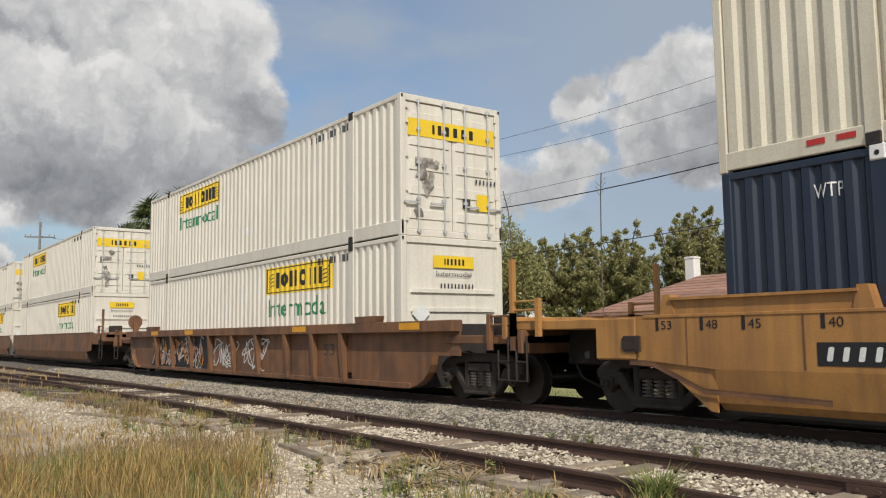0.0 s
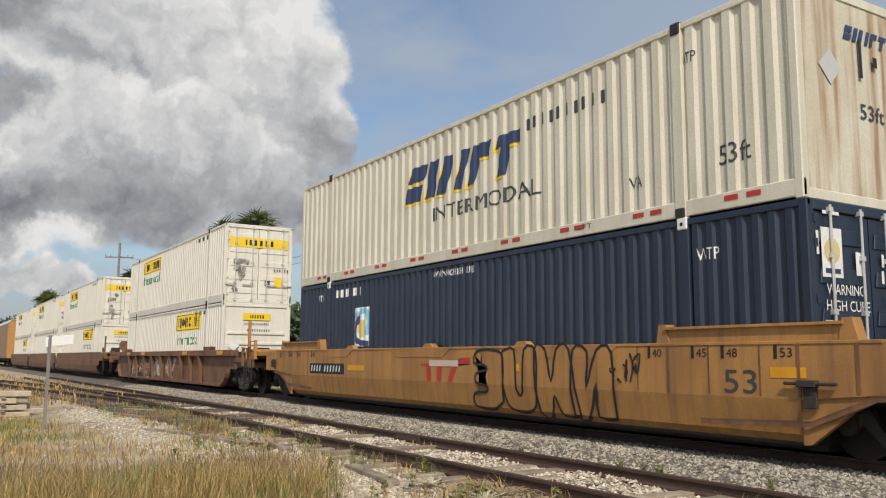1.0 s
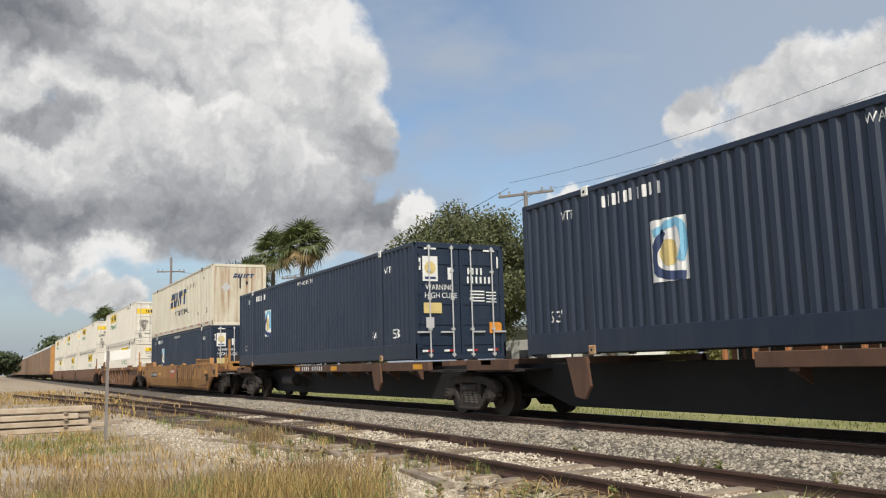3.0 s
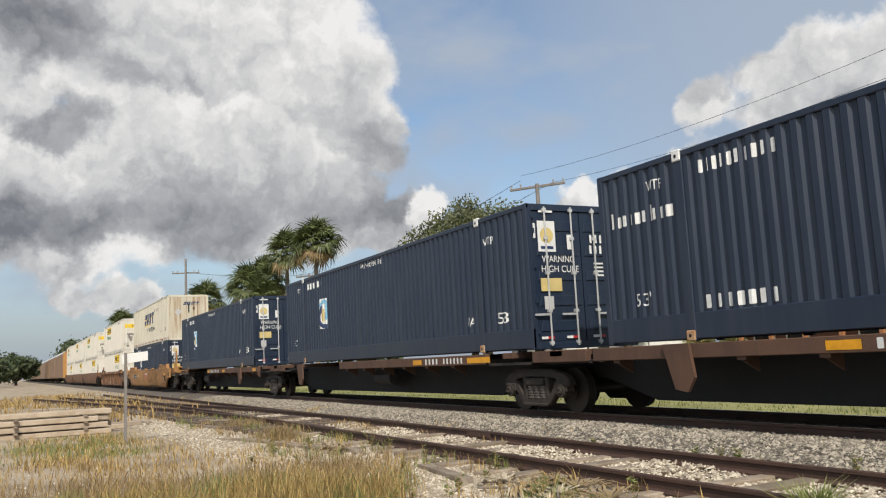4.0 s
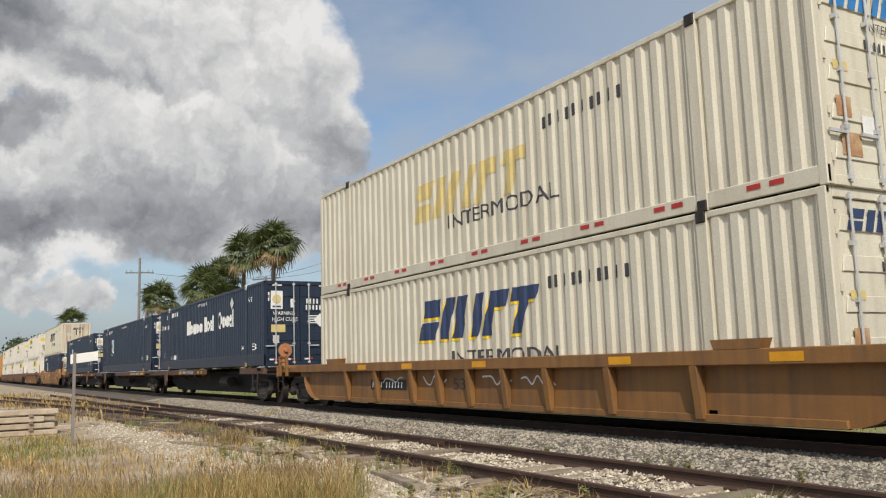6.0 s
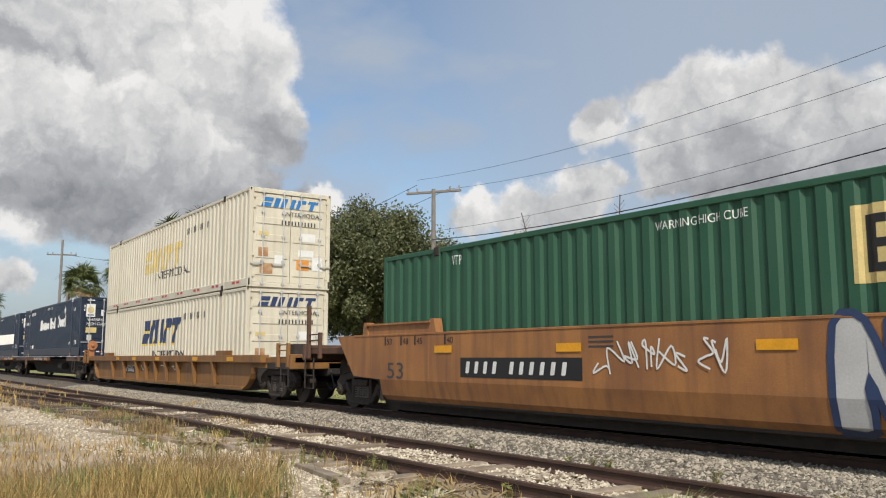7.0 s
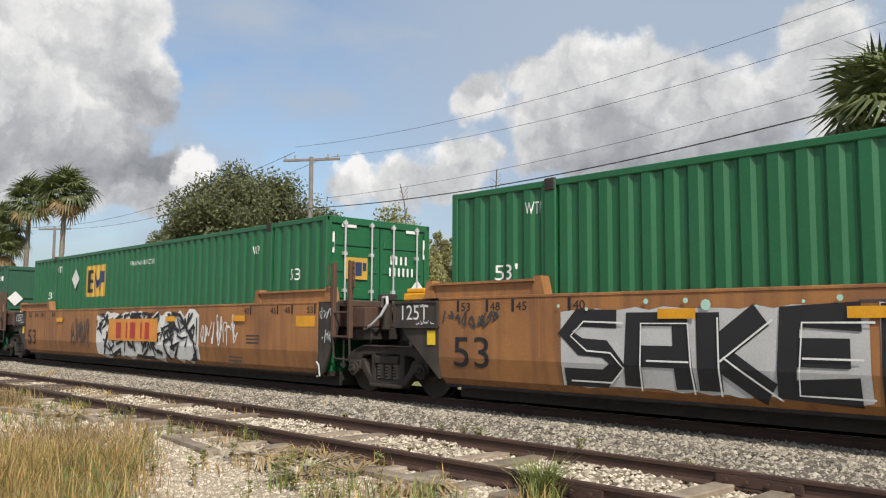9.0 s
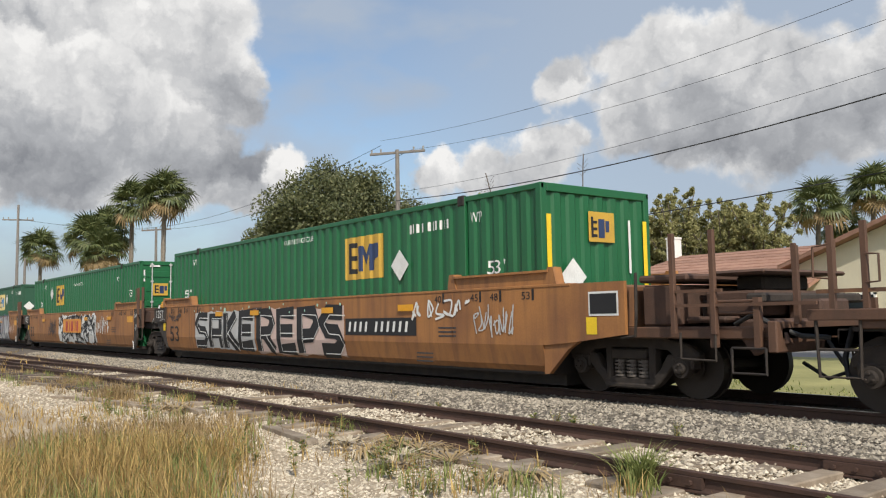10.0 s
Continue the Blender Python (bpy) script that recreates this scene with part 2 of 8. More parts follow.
def island(name, a, b, rough=0.85, trans=0.0):
    """Many small pieces in one mesh, each a shade between two colours."""
    m = bpy.data.materials.new(name)
    m.use_nodes = True
    n, l = m.node_tree.nodes, m.node_tree.links
    bs = n["Principled BSDF"]
    bs.inputs["Roughness"].default_value = rough
    g, mix = n.new("ShaderNodeNewGeometry"), n.new("ShaderNodeMix")
    mix.data_type = "RGBA"
    mix.inputs["A"].default_value, mix.inputs["B"].default_value = (*a, 1), (*b, 1)
    l.new(g.outputs["Random Per Island"], mix.inputs["Factor"])
    l.new(mix.outputs["Result"], bs.inputs["Base Color"])
    if trans:
        t, ms = n.new("ShaderNodeBsdfTranslucent"), n.new("ShaderNodeMixShader")
        l.new(mix.outputs["Result"], t.inputs["Color"])
        ms.inputs[0].default_value = trans
        l.new(bs.outputs[0], ms.inputs[1])
        l.new(t.outputs[0], ms.inputs[2])
        l.new(ms.outputs[0], n["Material Output"].inputs[0])
    return m


M = {
    "cream": surface("cream_paint", (0.63, 0.59, 0.475), 0.5, alt=(0.51, 0.465, 0.355), scale=0.8, amount=0.5, bump=0.05, streak=0.25, streak_col=(0.36, 0.28, 0.18)),
    "cream_stained": surface("stained_cream_paint", (0.57, 0.53, 0.42), 0.6, alt=(0.46, 0.38, 0.26), scale=1.2, amount=0.8, bump=0.05, streak=0.95, streak_col=(0.30, 0.17, 0.085)),
    "white": surface("white_paint", (0.70, 0.66, 0.57), 0.5, alt=(0.58, 0.54, 0.46), scale=0.8, amount=0.4, bump=0.05, streak=0.22, streak_col=(0.40, 0.33, 0.25)),
    "navy": surface("navy_paint", (0.011, 0.021, 0.043), 0.42, alt=(0.019, 0.029, 0.05), scale=1.0, amount=0.6, bump=0.05, streak=0.15, streak_col=(0.07, 0.075, 0.085)),
    "green": surface("green_paint", (0.010, 0.105, 0.036), 0.42, alt=(0.014, 0.13, 0.05), scale=1.0, amount=0.5, bump=0.05, streak=0.1, streak_col=(0.06, 0.10, 0.06)),
    "green_dull": surface("dull_green_paint", (0.016, 0.080, 0.042), 0.6, alt=(0.028, 0.10, 0.055), scale=1.0, amount=0.5, bump=0.05, streak=0.15, streak_col=(0.06, 0.09, 0.06)),
    "mint": surface("mint_spray", (0.42, 0.68, 0.56), 0.6, bump=0.0),
    "mustard_car": surface("mustard_car_paint", (0.255, 0.122, 0.034), 0.6, alt=(0.18, 0.085, 0.03), scale=1.5, amount=0.8, bump=0.08, streak=0.6, streak_col=(0.12, 0.065, 0.035)),
    "spine_rail": surface("rusty_brown_rail_paint", (0.115, 0.058, 0.034), 0.7, alt=(0.07, 0.038, 0.026), scale=1.5, amount=0.8, bump=0.15, streak=0.4, streak_col=(0.05, 0.03, 0.02)),
    "yellow_car": surface("yellow_car_paint", (0.42, 0.21, 0.058), 0.6, alt=(0.28, 0.13, 0.042), scale=1.1, amount=0.75, bump=0.1, streak=0.55, streak_col=(0.17, 0.085, 0.04)),
    "orange_car": surface("orange_car_paint", (0.36, 0.16, 0.05), 0.6, alt=(0.21, 0.09, 0.038), scale=1.1, amount=0.85, bump=0.1, streak=0.62, streak_col=(0.15, 0.07, 0.035)),
    "brown_car": surface("brown_car_paint", (0.21, 0.098, 0.043), 0.65, alt=(0.09, 0.046, 0.028), scale=1.8, amount=0.85, bump=0.1, streak=0.6, streak_col=(0.08, 0.045, 0.03)),
    "dark_steel": surface("grimy_steel", (0.021, 0.017, 0.015), 0.75, alt=(0.05, 0.035, 0.026), scale=5, amount=0.7, bump=0.25),
    "spine_steel": surface("dusty_black_steel", (0.010, 0.0095, 0.010), 0.75, alt=(0.022, 0.018, 0.016), scale=3, amount=0.5, bump=0.2),
    "truck": surface("dusty_cast_steel", (0.040, 0.030, 0.023), 0.85, alt=(0.018, 0.014, 0.012), scale=6, amount=0.8, bump=0.3),
    "spring": surface("dusty_spring_steel", (0.13, 0.11, 0.095), 0.6, 0.3, alt=(0.06, 0.05, 0.04), scale=6, bump=0.1),
    "grey_steel": surface("dusty_grey_plate", (0.030, 0.026, 0.022), 0.75, alt=(0.055, 0.044, 0.035), scale=3, amount=0.7, bump=0.15, streak=0.4, streak_col=(0.09, 0.06, 0.045)),
    "rust_brown": surface("rusted_brown_steel", (0.085, 0.045, 0.03), 0.8, alt=(0.045, 0.028, 0.02), scale=4, amount=0.8, bump=0.25),
    "wheel": surface("wheel_steel", (0.042, 0.033, 0.027), 0.55, 0.4, alt=(0.04, 0.03, 0.025), scale=5, bump=0.1),
    "tread": surface("polished_tread", (0.45, 0.44, 0.42), 0.3, 0.9, bump=0.02),
    "rail": surface("rusty_rail", (0.075, 0.040, 0.028), 0.75, 0.1, alt=(0.045, 0.026, 0.02), scale=4, amount=0.8, bump=0.3),
    "rod": surface("galvanised_rod", (0.55, 0.55, 0.54), 0.45, 0.3, bump=0.05),
    "sign_yellow": surface("sign_yellow", (0.80, 0.55, 0.02), 0.5, alt=(0.68, 0.45, 0.03), scale=2, bump=0.0),
    "logo_gold": surface("gold_logo_paint", (0.52, 0.32, 0.045), 0.55, alt=(0.42, 0.25, 0.05), scale=3, bump=0.0),
    "amber": surface("amber_reflector", (0.72, 0.33, 0.01), 0.4, bump=0.0),
    "black": surface("black_marking", (0.014, 0.014, 0.016), 0.6, bump=0.0),
    "ink": surface("dark_grey_ink", (0.05, 0.05, 0.055), 0.6, bump=0.0),
    "marking": surface("white_marking", (0.72, 0.72, 0.69), 0.55, alt=(0.55, 0.55, 0.52), scale=6, bump=0.0),
    "silver": surface("silver_spray", (0.50, 0.50, 0.49), 0.6, alt=(0.36, 0.35, 0.33), scale=2, bump=0.0),
    "pink": surface("pale_pink_spray", (0.60, 0.45, 0.40), 0.6, alt=(0.5, 0.4, 0.3), scale=2, bump=0.0),
    "blue": surface("blue_marking", (0.025, 0.045, 0.115), 0.5, bump=0.0),
    "bright_blue": surface("bright_blue_marking", (0.03, 0.18, 0.45), 0.5, bump=0.0),
    "sky_blue": surface("pale_blue_marking", (0.20, 0.45, 0.62), 0.5, bump=0.0),
    "green_ink": surface("green_marking", (0.015, 0.20, 0.085), 0.5, bump=0.0),
    "red": surface("red_marking", (0.45, 0.03, 0.025), 0.4, bump=0.0),
    "orange_mark": surface("orange_marking", (0.70, 0.28, 0.04), 0.5, bump=0.0),
    "faded_gold": surface("faded_gold_marking", (0.62, 0.49, 0.20), 0.6, bump=0.0),
    "soot": surface("soot_stain", (0.16, 0.14, 0.12), 0.8, alt=(0.5, 0.47, 0.42), scale=7, amount=1.0, bump=0.0),
    "rust": surface("rust_stain", (0.36, 0.19, 0.09), 0.8, alt=(0.55, 0.42, 0.25), scale=5, amount=0.9, bump=0.0),
    "wood_old": surface("weathered_timber", (0.22, 0.17, 0.12), 0.9, alt=(0.36, 0.30, 0.23), scale=4, amount=0.8, bump=0.4, vary=0.25),
    "wood_dark": surface("dark_creosoted_timber", (0.085, 0.062, 0.047), 0.9, alt=(0.17, 0.135, 0.105), scale=4, amount=0.8, bump=0.4, vary=0.3),
    "wood_pale": surface("pale_timber", (0.43, 0.35, 0.26), 0.9, alt=(0.30, 0.23, 0.16), scale=4, amount=0.8, bump=0.4, vary=0.2),
    "pole": surface("grey_pole_wood", (0.22, 0.20, 0.18), 0.9, alt=(0.13, 0.11, 0.1), scale=3, bump=0.3),
    "bark": surface("bark", (0.14, 0.11, 0.085), 0.95, alt=(0.07, 0.055, 0.04), scale=8, amount=0.9, bump=0.6),
    "palm_bark": surface("palm_bark", (0.25, 0.215, 0.175), 0.95, alt=(0.14, 0.115, 0.09), scale=9, amount=0.9, bump=0.6),
    "wire": surface("wire_black", (0.03, 0.03, 0.032), 0.6, bump=0.0),
    "porcelain": surface("insulator", (0.30, 0.29, 0.27), 0.3, bump=0.0),
    "roof": surface("brown_shingles", (0.33, 0.185, 0.13), 0.9, alt=(0.24, 0.125, 0.085), scale=2, amount=0.8, fine=25, bump=0.5, vary=0.15),
    "stucco": surface("cream_stucco", (0.62, 0.56, 0.42), 0.9, alt=(0.52, 0.46, 0.34), scale=1.2, bump=0.2),
    "brick": surface("dark_brick", (0.17, 0.075, 0.05), 0.9, alt=(0.10, 0.05, 0.036), scale=4, bump=0.4),
    "white_wall": surface("white_wall", (0.78, 0.77, 0.73), 0.8, alt=(0.66, 0.64, 0.58), scale=2, bump=0.1),
    "post_wood": surface("orange_post_paint", (0.40, 0.17, 0.07), 0.7, bump=0.1),
    "window": surface("dark_window", (0.02, 0.025, 0.03), 0.1, bump=0.0),
    "ties": surface("concrete_dust", (0.40, 0.37, 0.32), 0.9, bump=0.3),
    "autorack": surface("tan_rack_panels", (0.30, 0.19, 0.115), 0.6, alt=(0.22, 0.13, 0.08), scale=0.6, amount=0.7, bump=0.1, streak=0.35, streak_col=(0.14, 0.08, 0.05)),
    "autorack_end": surface("orange_rack_end", (0.45, 0.22, 0.06), 0.6, bump=0.1),
    "zinc": surface("pale_rack_roof", (0.60, 0.60, 0.58), 0.5, 0.2, bump=0.1),
    "hose": surface("rubber_hose", (0.03, 0.03, 0.03), 0.7, bump=0.1),
    "stone": island("ballast_stone", (0.08, 0.068, 0.052), (0.45, 0.395, 0.31)),
    # greasy ballast, coloured darker still to stand for the shade under the cars
    "stone_grime_shade": island("oily_shaded_ballast_stone", (0.025, 0.02, 0.017), (0.10, 0.085, 0.07)),
    "shell": island("pale_gravel", (0.24, 0.195, 0.14), (0.68, 0.60, 0.47)),
    "leaf_oak": island("oak_leaf", (0.055, 0.07, 0.026), (0.18, 0.185, 0.08), 0.6, 0.2),
    "leaf_bamboo": island("light_leaf", (0.17, 0.175, 0.062), (0.46, 0.43, 0.19), 0.6, 0.35),
    "leaf_far": island("far_leaf", (0.045, 0.065, 0.03), (0.10, 0.125, 0.055), 0.7, 0.15),
    "palm_leaf": island("palm_leaf", (0.065, 0.09, 0.03), (0.18, 0.20, 0.075), 0.5, 0.25),
    "palm_dead": island("dead_palm_leaf", (0.22, 0.15, 0.07), (0.36, 0.26, 0.13), 0.8, 0.15),
    "grass_dry": island("dry_grass", (0.20, 0.125, 0.045), (0.64, 0.45, 0.17), 0.8, 0.3),
    "straw": island("bleached_straw", (0.34, 0.27, 0.18), (0.62, 0.53, 0.38), 0.8, 0.1),
    "grass_green": island("green_weed", (0.12, 0.16, 0.04), (0.32, 0.34, 0.11), 0.7, 0.3),
    "lawn": surface("lawn", (0.22, 0.21, 0.075), 0.95, alt=(0.36, 0.33, 0.13), scale=0.5, amount=0.8, fine=14, bump=0.5),
    "asphalt": surface("road_asphalt", (0.21, 0.20, 0.19), 0.9, alt=(0.15, 0.145, 0.14), scale=1, bump=0.2),
}


def ground_material():
    """Sandy gravel with patches of dry grass litter and soil."""
    m = surface("sandy_gravel", (0.40, 0.325, 0.23), 0.95, alt=(0.22, 0.165, 0.105), scale=0.7, amount=1.0, fine=22, bump=0.7)
    return m


M["ground"] = ground_material()
M["bed"] = surface("ballast_bed", (0.13, 0.11, 0.088), 0.95, alt=(0.07, 0.057, 0.045), scale=1.0, amount=0.8, fine=25, bump=0.9)

# ---- mesh tools ----


def box(bm, x0, x1, y0, y1, z0, z1):
    v = [bm.verts.new(p) for p in ((x0, y0, z0), (x1, y0, z0), (x1, y1, z0), (x0, y1, z0), (x0, y0, z1), (x1, y0, z1), (x1, y1, z1), (x0, y1, z1))]
    for f in ((0, 3, 2, 1), (4, 5, 6, 7), (0, 1, 5, 4), (1, 2, 6, 5), (2, 3, 7, 6), (3, 0, 4, 7)):
        bm.faces.new([v[i] for i in f])
    return v


def prism(bm, pts, a, b, axis="y"):
    """Extrude a polygon; axis y: points are (x, z); axis x: points are (y, z); axis z: points are (x, y)."""
    put = {"y": lambda p, s: (p[0], s, p[1]), "x": lambda p, s: (s, p[0], p[1]), "z": lambda p, s: (p[0], p[1], s)}[axis]
    lo, hi = [bm.verts.new(put(p, a)) for p in pts], [bm.verts.new(put(p, b)) for p in pts]
    bm.faces.new(lo), bm.faces.new(hi[::-1])
    k = len(pts)
    for i in range(k):
        bm.faces.new((lo[i], hi[i], hi[(i + 1) % k], lo[(i + 1) % k]))


def tube(bm, p, q, r, seg=8, r2=None):
    p, q = Vector(p), Vector(q)
    d = q - p
    m = Matrix.Translation((p + q) / 2) @ d.to_track_quat("Z", "Y").to_matrix().to_4x4()
    bmesh.ops.create_cone(bm, cap_ends=True, segments=seg, radius1=r, radius2=r if r2 is None else r2, depth=d.length, matrix=m)


def path_tube(bm, pts, r, seg=6):
    """A bent round bar through points, in one piece."""
    pts = [Vector(p) for p in pts]
    rings = []
    for i, p in enumerate(pts):
        d = (pts[min(i + 1, len(pts) - 1)] - pts[max(i - 1, 0)]).normalized()
        q = d.to_track_quat("Z", "Y")
        rings.append([bm.verts.new(p + q @ Vector((r * math.cos(6.2832 * k / seg), r * math.sin(6.2832 * k / seg), 0))) for k in range(seg)])
    for a, b in zip(rings, rings[1:]):
        off = min(range(seg), key=lambda o: sum((a[k].co - b[(k + o) % seg].co).length for k in range(seg)))
        for k in range(seg):
            bm.faces.new((a[k], a[(k + 1) % seg], b[(k + 1 + off) % seg], b[(k + off) % seg]))
    bm.faces.new(rings[0][::-1]), bm.faces.new(rings[-1])


def done(bm, name, bevel=0.0):
    bmesh.ops.recalc_face_normals(bm, faces=bm.faces)
    if bevel:
        bmesh.ops.bevel(bm, geom=[e for e in bm.edges if e.is_manifold and e.calc_face_angle(0) > 0.6], offset=bevel, segments=1, affect="EDGES")
    me = bpy.data.meshes.new(name)
    bm.to_mesh(me)
    bm.free()
    return me


def put(name, me, material, parent, label="", m=None):
    if not me.materials:
        me.materials.append(material)
    ob = new(name, me)
    ob.parent = parent
    if m is not None:
        ob.matrix_basis = m
    return tagged(ob, label)


def part(name, bm, material, parent, label="", bevel=0.0):
    return put(name, done(bm, name, bevel), material, parent, label)


def raw(name, verts, faces, material, parent=None):
    me = bpy.data.meshes.new(name)
    me.from_pydata(verts, [], faces)
    me.materials.append(material)
    ob = new(name, me)
    ob.parent = parent
    return ob


def lettering(text, size, width=None):
    """A flat bmesh of the built-in font in x and z, its lower left corner at the origin."""
    cu = bpy.data.curves.new("lettering", "FONT")
    cu.body, cu.size = text, size
    ob = bpy.data.objects.new("lettering", cu)
    me = bpy.data.meshes.new_from_object(ob)
    bpy.data.objects.remove(ob)
    bm = bmesh.new()
    bm.from_mesh(me)
    bpy.data.meshes.remove(me)
    xs = [v.co.x for v in bm.verts]
    k = width / (max(xs) - min(xs)) if width else 1.0
    x0 = min(xs)
    for v in bm.verts:
        v.co = ((v.co.x - x0) * k, 0, v.co.y)
    return bm


def bars(widths, height, gap, slant=0.0):
    """Plain bars in a row, for marks that are not spelled out."""
    bm = bmesh.new()
    x = 0.0
    for i, full in enumerate(widths):
        h = height * (1.0 if full >= 0 else 0.72)
        full = abs(full)
        w = full * 0.62
        q = min(0.2 * min(w, h), 0.012)
        vs = [bm.verts.new((x + dx + slant * z, 0, z)) for dx, z in ((q, 0), (w - q, 0), (w, q), (w, h - q), (w - q, h), (q, h), (0, h - q), (0, q))]
        bm.faces.new(vs)
        x += full + gap
    return bm


def slab(x0, x1, z0, z1):
    bm = bmesh.new()
    bm.faces.new([bm.verts.new((x, 0, z)) for x, z in ((x0, z0), (x1, z0), (x1, z1), (x0, z1))])
    return bm


def poly(pts):
    bm = bmesh.new()
    bm.faces.new([bm.verts.new((x, 0, z)) for x, z in pts])
    return bm


def ribbon(bm, pts, w, y=0.0):
    """A flat stroke of width w through points (x, z)."""
    n = len(pts)
    rows = []
    for i, (x, z) in enumerate(pts):
        a, b = pts[max(i - 1, 0)], pts[min(i + 1, n - 1)]
        d = Vector((b[0] - a[0], b[1] - a[1]))
        d = d.normalized() if d.length else Vector((1, 0))
        rows.append((bm.verts.new((x - d.y * w / 2, y - 0.00025 * i, z + d.x * w / 2)), bm.verts.new((x + d.y * w / 2, y - 0.00025 * i, z - d.x * w / 2))))
    for (a, b), (c, d) in zip(rows, rows[1:]):
        bm.faces.new((a, b, d, c))


def smooth_path(pts, k=5):
    out = []
    n = len(pts)
    for i in range(n - 1):
        p0, p1, p2, p3 = pts[max(i - 1, 0)], pts[i], pts[i + 1], pts[min(i + 2, n - 1)]
        for j in range(k):
            t = j / k
            out.append(tuple(0.5 * (2 * p1[c] + (p2[c] - p0[c]) * t + (2 * p0[c] - 5 * p1[c] + 4 * p2[c] - p3[c]) * t * t + (3 * p1[c] - p0[c] - 3 * p2[c] + p3[c]) * t ** 3) for c in (0, 1)))
    out.append(pts[-1])
    return out


# ---- plan ----
RAIL_Z = 0.35      # top of the running rails
TRACK_Y = 10.355   # centre of the main track
GAUGE = 0.755
LEN, WIDE, HIGH = 16.15, 2.59, 2.896


def train_shift(t):
    """How far the train has moved along the track, relative to 5 s."""
    u = (t - 5) / 5
    return -81.712 * u + 0.181 * u ** 2 + 0.056 * u ** 3 - 0.18 * u ** 4


rolling, wheelsets = [], []


def on_train(name, x, z):
    ob = new(name)
    rolling.append((ob, x, TRACK_Y, z))
    return ob


# ---- containers ----
PITCH = 0.33
PROFILE = ((0.0, 0.0), (0.13, 0.0), (0.18, 1.0), (0.28, 1.0), (0.33, 0.0))


def wave(x, depth, pitch=PITCH):
    u = (x % pitch) * PITCH / pitch
    for (a, p), (b, q) in zip(PROFILE, PROFILE[1:]):
        if u <= b:
            return depth * (p + (q - p) * (u - a) / (b - a))
    return 0.0


def breaks(a, b, pitch=PITCH):
    k0, k1, q = int(a // pitch) - 1, int(b // pitch) + 2, pitch / PITCH
    return sorted({round(k * pitch + u * q, 4) for k in range(k0, k1) for u, _ in PROFILE[:-1] if a < k * pitch + u * q < b})


def corrugated(bm, a, b, z0, z1, y, depth, sign, pitch=PITCH):
    """A corrugated wall along x: crests at y, valleys set back."""
    xs = [a] + breaks(a, b, pitch) + [b]
    cols = [(bm.verts.new((x, y + sign * wave(x, depth, pitch), z0)), bm.verts.new((x, y + sign * wave(x, depth, pitch), z1))) for x in xs]
    for p, q in zip(cols, cols[1:]):
        bm.faces.new((p[0], q[0], q[1], p[1]))


def decal(name, bm, material, parent, x, z, y, depth=0.0, end=None, label=""):
    """Lay a flat figure on the near side (following its corrugation) or on the +x end face."""
    if name.endswith("bars"):
        for f in bm.faces:
            one = bmesh.new()
            one.faces.new([one.verts.new(v.co) for v in f.verts])
            decal(name[:-1], one, material, parent, x, z, y, depth, end, label)
        bm.free()
        return None
    for v in bm.verts:
        v.co.x += x
        v.co.z += z
    if end is None:
        pitch = parent.get("pitch", PITCH)
        if depth:
            xs = [v.co.x for v in bm.verts]
            for c in breaks(min(xs), max(xs), pitch):
                bmesh.ops.bisect_plane(bm, geom=bm.verts[:] + bm.edges[:] + bm.faces[:], plane_co=(c, 0, 0), plane_no=(1, 0, 0))
        for v in bm.verts:
            v.co.y = y - 0.006 + (wave(v.co.x, depth, pitch) if depth else 0)
    else:
        for v in bm.verts:
            v.co = (end + 0.006, v.co.x, v.co.z)
    me = bpy.data.meshes.new(name)
    bm.to_mesh(me)
    bm.free()
    return put(name, me, material, parent, label)


